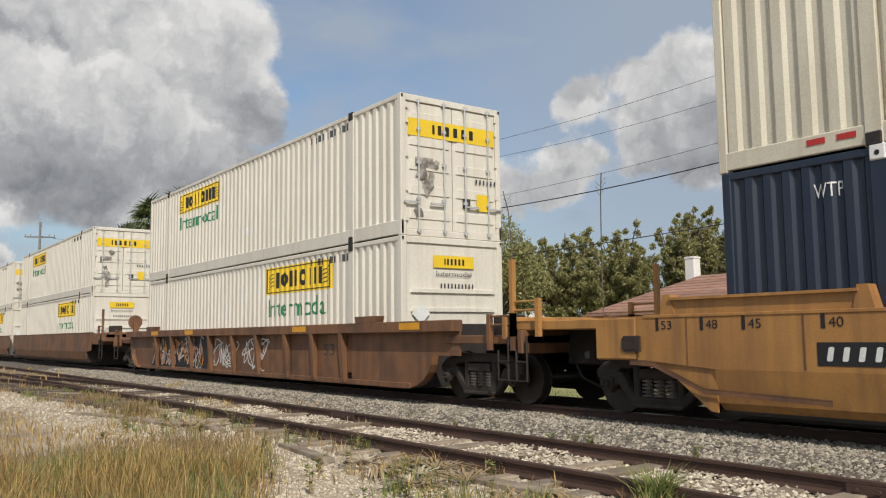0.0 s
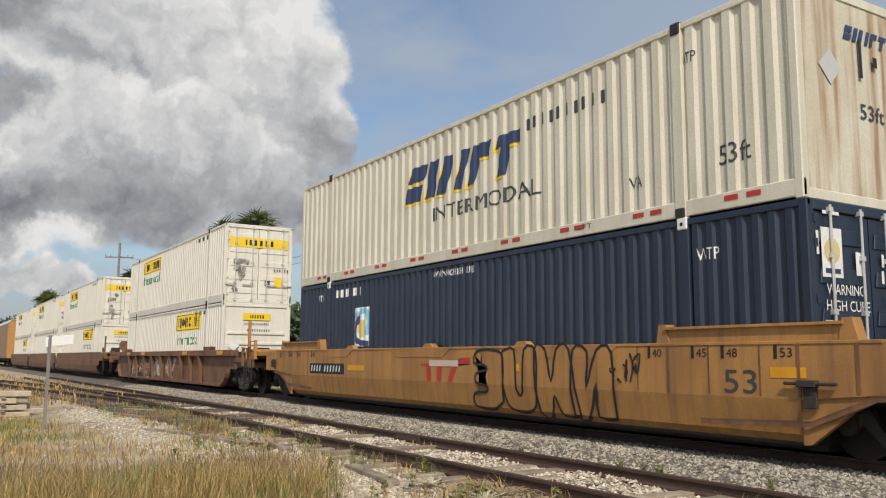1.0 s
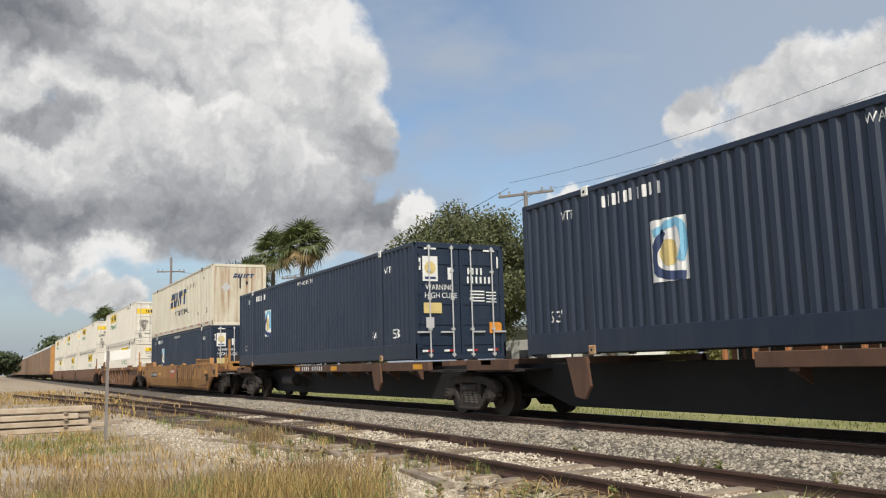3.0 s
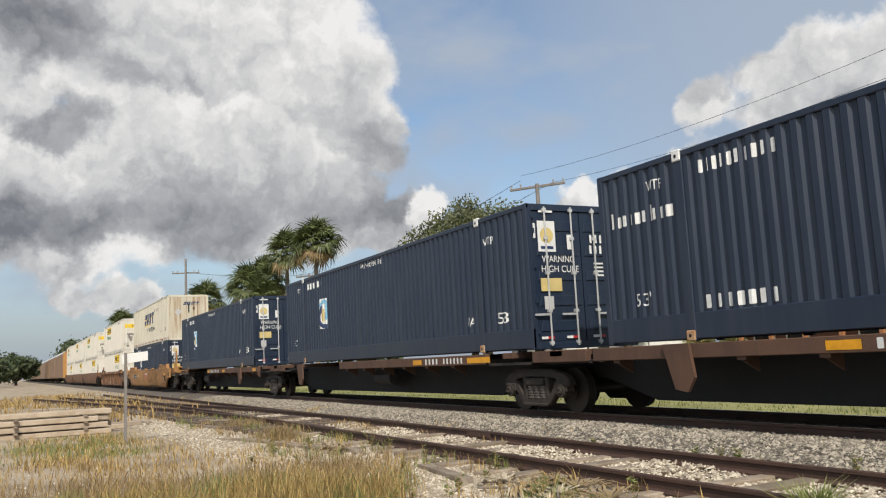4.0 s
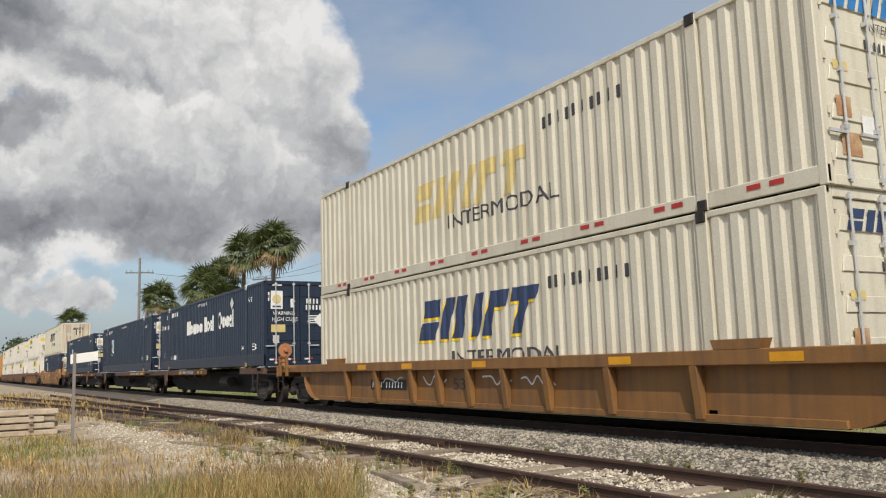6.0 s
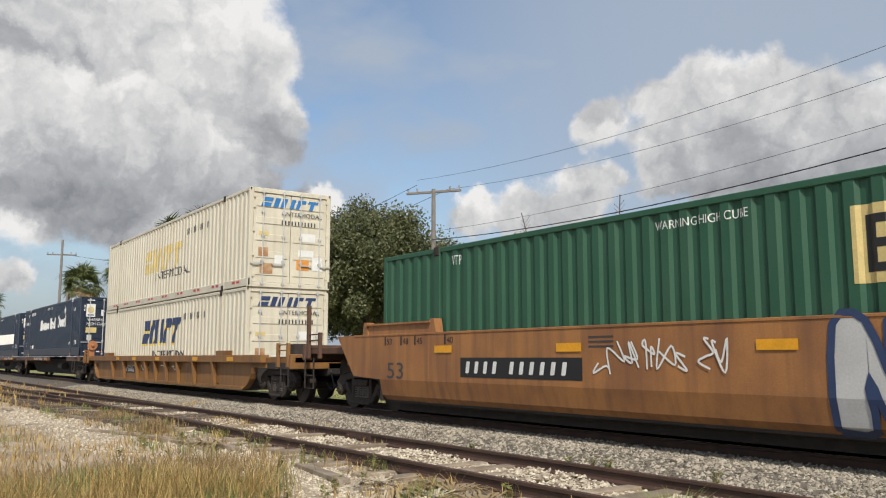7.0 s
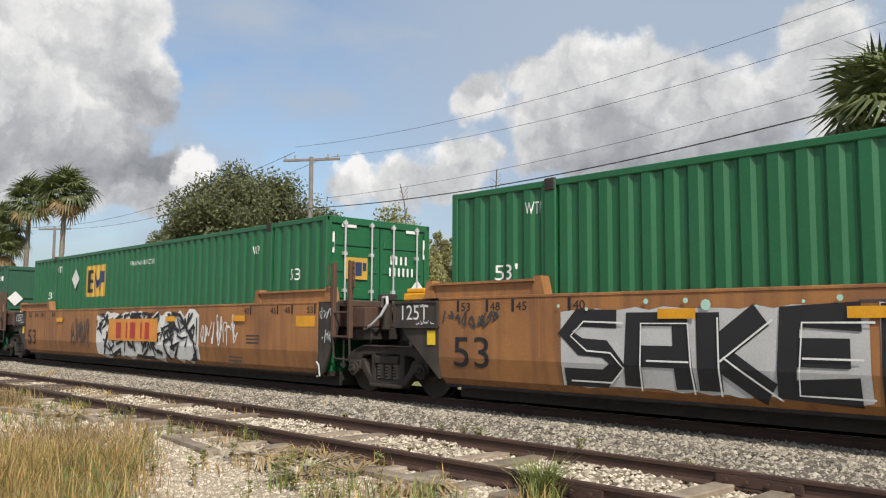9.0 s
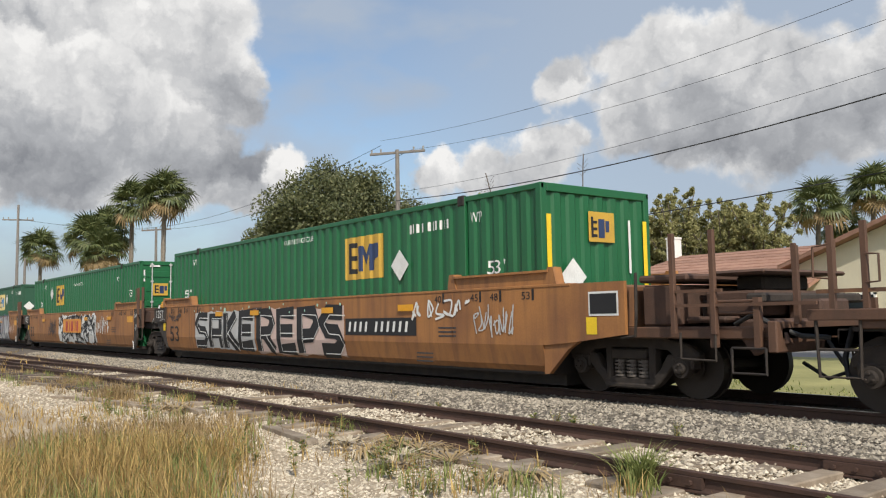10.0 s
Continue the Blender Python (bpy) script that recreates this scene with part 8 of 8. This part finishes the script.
def tree(x, y, h, spread, trunk_h, clumps, per, leaf, material, label, seed, clump_r=(0.5, 1.1), flat=0.55):
    rng = np.random.default_rng(seed)
    rnd = random.Random(seed)
    top = tagged(new("tree"), label, "tree", "trees behind the track")
    top.location = (x, y, 0)
    bm = bmesh.new()
    tube(bm, (0, 0, -0.1), (0.1, 0, trunk_h), spread * 0.07, 10, spread * 0.05)
    cz, rz = (h + trunk_h) / 2, (h - trunk_h) / 2
    cs = []
    for _ in range(clumps):
        d = rng.normal(0, 1, 3)
        d /= np.linalg.norm(d)
        k = 0.45 + 0.5 * rng.random()
        cs.append((d[0] * spread * k, d[1] * spread * k, cz + d[2] * rz * k + 0.12 * rz))
    for c in cs[:: max(1, clumps // 14)]:
        mid = Vector((c[0] * 0.4, c[1] * 0.4, trunk_h + (c[2] - trunk_h) * 0.5))
        tube(bm, (0.1, 0, trunk_h * 0.9), mid, spread * 0.035, 6, spread * 0.022)
        tube(bm, mid, c, spread * 0.022, 5, 0.02)
    part("trunk", bm, M["bark"], top)
    radii = [clump_r[0] + (clump_r[1] - clump_r[0]) * rnd.random() for _ in cs]
    V, Fc = leaf_cloud(rng, np.array(cs), radii, per, leaf)
    crown = raw("crown", V.tolist(), Fc.tolist(), M[material], top)
    return top


# broad oak behind the line of poles
tree(-44.5, 26.0, 10.2, 5.6, 2.6, 240, 420, 0.10, "leaf_oak", "broad dark green oak with a rounded crown", 1, (0.7, 1.4))
tree(-50.5, 28.5, 9.0, 4.6, 2.4, 170, 360, 0.10, "leaf_oak", "dark green oak beside a larger one", 2, (0.7, 1.3))
tree(-37.5, 31.0, 7.7, 3.6, 1.6, 80, 240, 0.10, "leaf_bamboo", "light green tree behind a utility pole", 3, (0.6, 1.2))
# light feathery growth


def bamboo(x, y, h, spread, seed):
    """A clump of arching thin culms with plumes of narrow leaves."""
    rng, rnd = np.random.default_rng(seed), random.Random(seed)
    top = tagged(new("tree"), "light green feathery clump with thin arching stems", "tree", "trees behind the track")
    top.location = (x, y, 0)
    bm = bmesh.new()
    cs, rs_ = [], []
    for _ in range(20):
        a, out, hh = rnd.uniform(0, 6.28), spread * rnd.uniform(0.2, 1.0), h * rnd.uniform(0.6, 1.0)
        pts = [Vector((math.cos(a) * (0.3 + out * t ** 2.2), math.sin(a) * (0.3 + out * t ** 2.2), hh * (t - 0.10 * t ** 4))) for t in (0, 0.25, 0.5, 0.75, 0.9, 1.0)]
        path_tube(bm, pts, 0.03, 4)
        for k in range(17):
            t = 0.16 + 0.84 * k / 16
            q = Vector((math.cos(a) * (0.3 + out * t ** 2.2), math.sin(a) * (0.3 + out * t ** 2.2), hh * (t - 0.10 * t ** 4)))
            cs.append(q + Vector((rnd.gauss(0, 0.25), rnd.gauss(0, 0.25), rnd.gauss(0, 0.15))))
            rs_.append(rnd.uniform(0.25, 0.65) * (1.15 - 0.75 * t))
    part("trunk", bm, M["bark"], top, "thin arching stems")
    V, Fc = leaf_cloud(rng, np.array(cs), rs_, 76, 0.16, 0.24)
    raw("crown", V.tolist(), Fc.tolist(), M["leaf_bamboo"], top)


for k, (x, y, h, s) in enumerate(((-45.0, 40, 9.2, 3.0), (-41.0, 40, 9.6, 2.8), (-37.0, 42, 8.8, 2.8), (-41.0, 46, 10.4, 3.0), (-36.2, 46, 10.8, 2.8), (-33.6, 45, 10.6, 2.4), (-31.0, 46, 9.8, 2.4), (-28.4, 46, 9.4, 2.3), (-33.0, 50, 10.2, 2.8), (-48.0, 44, 9.6, 3.2), (-38.8, 41, 7.0, 2.4), (-43.2, 38.5, 7.0, 2.4))):
    bamboo(x, y, h, s, 20 + k)
# thin bare stems rising over the crowns
bm = bmesh.new()
for x, y, h, l in ((-29.9, 26.0, 7.4, 0.5), (-24.7, 26.5, 7.4, -0.1)):
    path_tube(bm, [(x, y, 0), (x, y, h * 0.7), (x - l * 0.5, y, h), (x - l * 1.2, y, h + 1.0)], 0.025, 5)
    for j in range(6):
        tube(bm, (x - l * 0.6, y, h + 0.1 * j), (x - l * 0.6 + (0.3 if j % 2 else -0.3), y, h + 0.1 * j + 0.25), 0.01, 4)
tagged(part("bare_stems", bm, M["bark"], None), "thin bare stems rising above the trees", "branches")
# far trees
for k, (x, y, h, s) in enumerate(((-190, 42, 9, 8), (-230, 20, 10, 9), (-300, 26, 13, 14), (-330, -3, 9, 12), (-260, -16, 8, 9), (-190, -10, 5, 5), (-380, 30, 12, 16), (-120, 34, 6.5, 6), (-100, 40, 7, 6), (-145, 45, 8, 8), (-420, -30, 12, 20), (-210, -24, 8, 10), (-140, -8.5, 3.8, 2.8), (-165, -8, 5.2, 5), (-190, -3, 5.0, 5), (-240, 2, 7, 6))):
    tree(x, y, h, s, h * 0.15, 50, 70, 0.5, "leaf_far", "distant dark green tree by the railway", 60 + k, (s * 0.18, s * 0.3))


def frond_mesh(seed, r):
    """A costapalmate fan leaf: stalk, then narrow drooping segments."""
    rnd = random.Random(seed)
    bm = bmesh.new()
    st = r * 0.55
    s = 0.02
    v = [bm.verts.new(p) for p in ((0, -s, 0), (0, s, 0), (st, s, 0.12 * r), (st, -s, 0.12 * r))]
    bm.faces.new(v)
    n = 22
    for k in range(n):
        a = radians(-105 + 210 * k / (n - 1))
        l = r * (0.78 - 0.25 * abs(a) / 1.9) * rnd.uniform(0.85, 1.1)
        p = Vector((st, 0, 0.12 * r))
        d = Vector((math.cos(a), math.sin(a), 0.10))
        side = Vector((-math.sin(a), math.cos(a), 0)) * 0.035 * r
        q = p + d * l * 0.6
        e = p + d * l + Vector((0, 0, -0.42 * l * rnd.uniform(0.6, 1.3)))
        w = [bm.verts.new(c) for c in (p, q + side, e, q - side)]
        bm.faces.new((w[0], w[1], w[3])), bm.faces.new((w[1], w[2], w[3]))
    return done(bm, "frond")


FRONDS = None


def palm(x, y, h, r, n, seed, lean=0.3):
    """A cabbage palm: slim ringed trunk and a round head of fan leaves with dead ones hanging below."""
    global FRONDS
    if FRONDS is None:
        FRONDS = [(frond_mesh(k, 1.0), frond_mesh(k + 9, 1.0)) for k in range(3)]
    rnd = random.Random(seed)
    top = tagged(new("palm_tree"), "cabbage palm with a slim grey trunk and round head", "palm tree", "palms behind the track")
    top.location = (x, y, 0)
    bm = bmesh.new()
    k = 8
    hub = h - r * 0.75
    for i in range(k):
        a, b = i / k, (i + 1) / k
        tube(bm, (lean * a * a, 0, hub * a - 0.05), (lean * b * b, 0, hub * b), 0.19 - 0.03 * a, 10, 0.17 - 0.03 * b)
    part("trunk", bm, M["palm_bark"], top)
    for i in range(n):
        u = i / n
        el = 80 - 135 * u + rnd.uniform(-8, 8)
        az = i * 137.5 + rnd.uniform(-15, 15)
        dead = el < -38
        me = FRONDS[i % 3][1 if dead else 0]
        m = pose(lean, 0, hub, 0, 0, az) @ pose(0, 0, 0, rnd.uniform(-30, 30), -el, 0) @ Matrix.Scale(r * rnd.uniform(0.85, 1.1), 4)
        ob = put("frond", me, M["palm_dead"] if dead else M["palm_leaf"], top, "", m)


def at_sky(az, d):
    a = radians(az)
    return -math.sin(a) * d, math.cos(a) * d


for az, d, el, r, n in ((71.15, 62, 9.25, 1.85, 44), (73.1, 66, 8.5, 1.75, 40), (74.6, 70, 6.7, 1.9, 38), (75.7, 68, 6.2, 1.8, 38), (78.35, 88, 5.35, 1.9, 36), (83.55, 150, 3.75, 2.4, 30), (28.5, 60, 7.7, 1.8, 36), (25.4, 62, 8.3, 1.9, 36), (27.2, 66, 6.2, 1.7, 34), (18.4, 24, 15.6, 1.8, 54), (74.9, 64, 5.4, 1.6, 34), (23.2, 70, 7.4, 1.8, 34)):
    px, py = at_sky(az, d)
    palm(px, py, 1.5 + d * math.tan(radians(el)), r, n, int(az * 10))

# ---- buildings ----


def gable_house(name, label, x, y, w, dpt, eave, ridge, turn, wall_mat, roof_mat, over=0.5, axis="x"):
    """A house with a gable roof; ridge along local x. Returns the empty."""
    top = tagged(new(name), label, "house")
    top.matrix_basis = pose(x, y, 0, 0, 0, turn)
    bm = bmesh.new()
    prism(bm, [(-dpt / 2, 0), (dpt / 2, 0), (dpt / 2, eave), (0, ridge), (-dpt / 2, eave)], -w / 2, w / 2, "x")
    part("wall", bm, M[wall_mat], top)
    k = (ridge - eave) / (dpt / 2)
    for s in (-1, 1):
        bm = bmesh.new()
        ye = s * (dpt / 2 + over)
        prism(bm, [(0, ridge + 0.03), (ye, eave - over * k + 0.03), (ye, eave - over * k + 0.17), (0, ridge + 0.19)], -w / 2 - over, w / 2 + over, "x")
        roof = part("roof", bm, M[roof_mat], top)
        rows = 12
        for i in range(rows):
            t0, t1 = i / rows, (i + 1) / rows
            bm = bmesh.new()
            y0, y1 = ye * t0, ye * t1
            z0, z1 = ridge + 0.19 - (ridge - eave + over * k) * t0, ridge + 0.19 - (ridge - eave + over * k) * t1
            prism(bm, [(y0, z0 + 0.01), (y1, z1 + 0.035), (y1, z1 + 0.005), (y0, z0 - 0.01)], -w / 2 - over, w / 2 + over, "x")
            part("shingle_course", bm, M[roof_mat], roof)
    return top


# brown-roofed shelter with white chimney
st = gable_house("house", "low brown-roofed brick building with an open porch", -25.0, 37.5, 12, 8, 2.75, 4.35, 0, "brick", "roof", 0.9)
low = 2.75 - 0.9 * 0.4
for ob in list(st.children_recursive):
    if ob.type == "MESH" and ob.name.startswith(("roof", "shingle", "wall", "gable")):
        for v in ob.data.vertices:
            if v.co.x < -5.5 and v.co.z > low + 0.05:
                v.co.x += 4.0 * min(1.0, (v.co.z - low) / (4.54 - low)) * (0.0 if ob.name.startswith("wall") and v.co.z < 2.8 else 1.0)
bm = bmesh.new()
ra, rb, rc = (-6.9, -4.9, low + 0.06), (-6.9, 4.9, low + 0.06), (-2.95, 0, 4.5)
top_v = [bm.verts.new(p) for p in (ra, rb, rc)]
low_v = [bm.verts.new((p[0] + 0.05, p[1], p[2] - 0.14)) for p in (ra, rb, rc)]
bm.faces.new(top_v), bm.faces.new(low_v[::-1])
for a_, b_ in ((0, 1), (1, 2), (2, 0)):
    bm.faces.new((top_v[b_], top_v[a_], low_v[a_], low_v[b_]))
part("roof", bm, M["roof"], st)
for x in (-5.8, -3.9, -1.95, 0, 1.95, 3.9, 5.8):
    bm = bmesh.new()
    box(bm, x - 0.09, x + 0.09, -4.8, -4.62, 0, 2.4)
    part("porch_post", bm, M["post_wood"], st, "orange-brown timber post")
for x in (-4.9, -2.9, 1.0, 2.9):
    bm = bmesh.new()
    box(bm, x - 0.6, x + 0.6, -4.06, -3.99, 0.9, 2.1)
    win = part("window", bm, M["window"], st)
    bm = bmesh.new()
    for a, b, c_, d_ in ((-0.66, -0.6, 0.84, 2.16), (0.6, 0.66, 0.84, 2.16), (-0.66, 0.66, 2.1, 2.16), (-0.66, 0.66, 0.84, 0.9)):
        box(bm, x + a, x + b, -4.1, -4.0, c_, d_)
    part("window_frame", bm, M["white_wall"], win)
ch = tagged(new("chimney"), "white painted chimney with a flat cap", "chimney")
ch.location = (*at_sky(37.12, 47), 0)
bm = bmesh.new()
box(bm, -0.29, 0.29, -0.29, 0.29, 0, 5.46)
part("shaft", bm, M["white_wall"], ch, "", 0.02)
bm = bmesh.new()
box(bm, -0.315, 0.315, -0.315, 0.315, 5.46, 5.58)
part("cap", bm, M["white_wall"], ch, "", 0.02)
# cream gabled house
hs = gable_house("house", "cream stucco house with a brown gable roof", -14.35, 39.6, 12, 9.5, 3.45, 5.2, 90, "stucco", "roof", 0.6)
for y in (-2.6, 2.2):  # gable windows
    bm = bmesh.new()
    box(bm, -6.06, -5.98, y - 0.6, y + 0.6, 0.9, 2.1)
    win = part("window", bm, M["window"], hs)
    bm = bmesh.new()
    for a, b, c_, d_ in ((-0.68, -0.6, 0.82, 2.18), (0.6, 0.68, 0.82, 2.18), (-0.68, 0.68, 2.1, 2.18), (-0.68, 0.68, 0.82, 0.9)):
        box(bm, -6.1, -6.0, y + a, y + b, c_, d_)
    part("window_frame", bm, M["white_wall"], win)
# pale flat-roofed buildings
for az, d, w, h, lab in ((50.5, 60, 9, 3.4, "low white building with a green fascia"), (54.0, 62, 7, 3.6, "low white building behind the trees"), (91.2, 230, 6, 3, "small distant white house by the track")):
    px, py = at_sky(az, d)
    b = tagged(new("house"), lab, "house")
    b.location = (px, py, 0)
    bm = bmesh.new()
    box(bm, -w / 2, w / 2, -3, 3, 0, h)
    part("wall", bm, M["white_wall"], b)
    bm = bmesh.new()
    box(bm, -w / 2 - 0.3, w / 2 + 0.3, -3.3, 3.3, h, h + 0.3)
    part("roof", bm, M["zinc"], b)
    for k in range(3):
        bm = bmesh.new()
        box(bm, -w / 2 + 1 + k * 2.2, -w / 2 + 2.1 + k * 2.2, -3.05, -2.98, 1.0, 2.2)
        part("window", bm, M["window"], b)

sleepers()


def motions():
    times = [0, 1.25, 2.5, 3.75, 5, 6.25, 7.5, 8.75, 10]
    for ob, x, y, z in rolling:
        walk(ob, [(t, pose(x + train_shift(t), y, z)) for t in times])
    steps = [k / FPS for k in range(0, 10 * FPS + 1)]
    for w, x, z in wheelsets:
        walk(w, [(t, pose(x, 0, z, 0, math.degrees(train_shift(t) / 0.42), 0)) for t in steps])


motions()
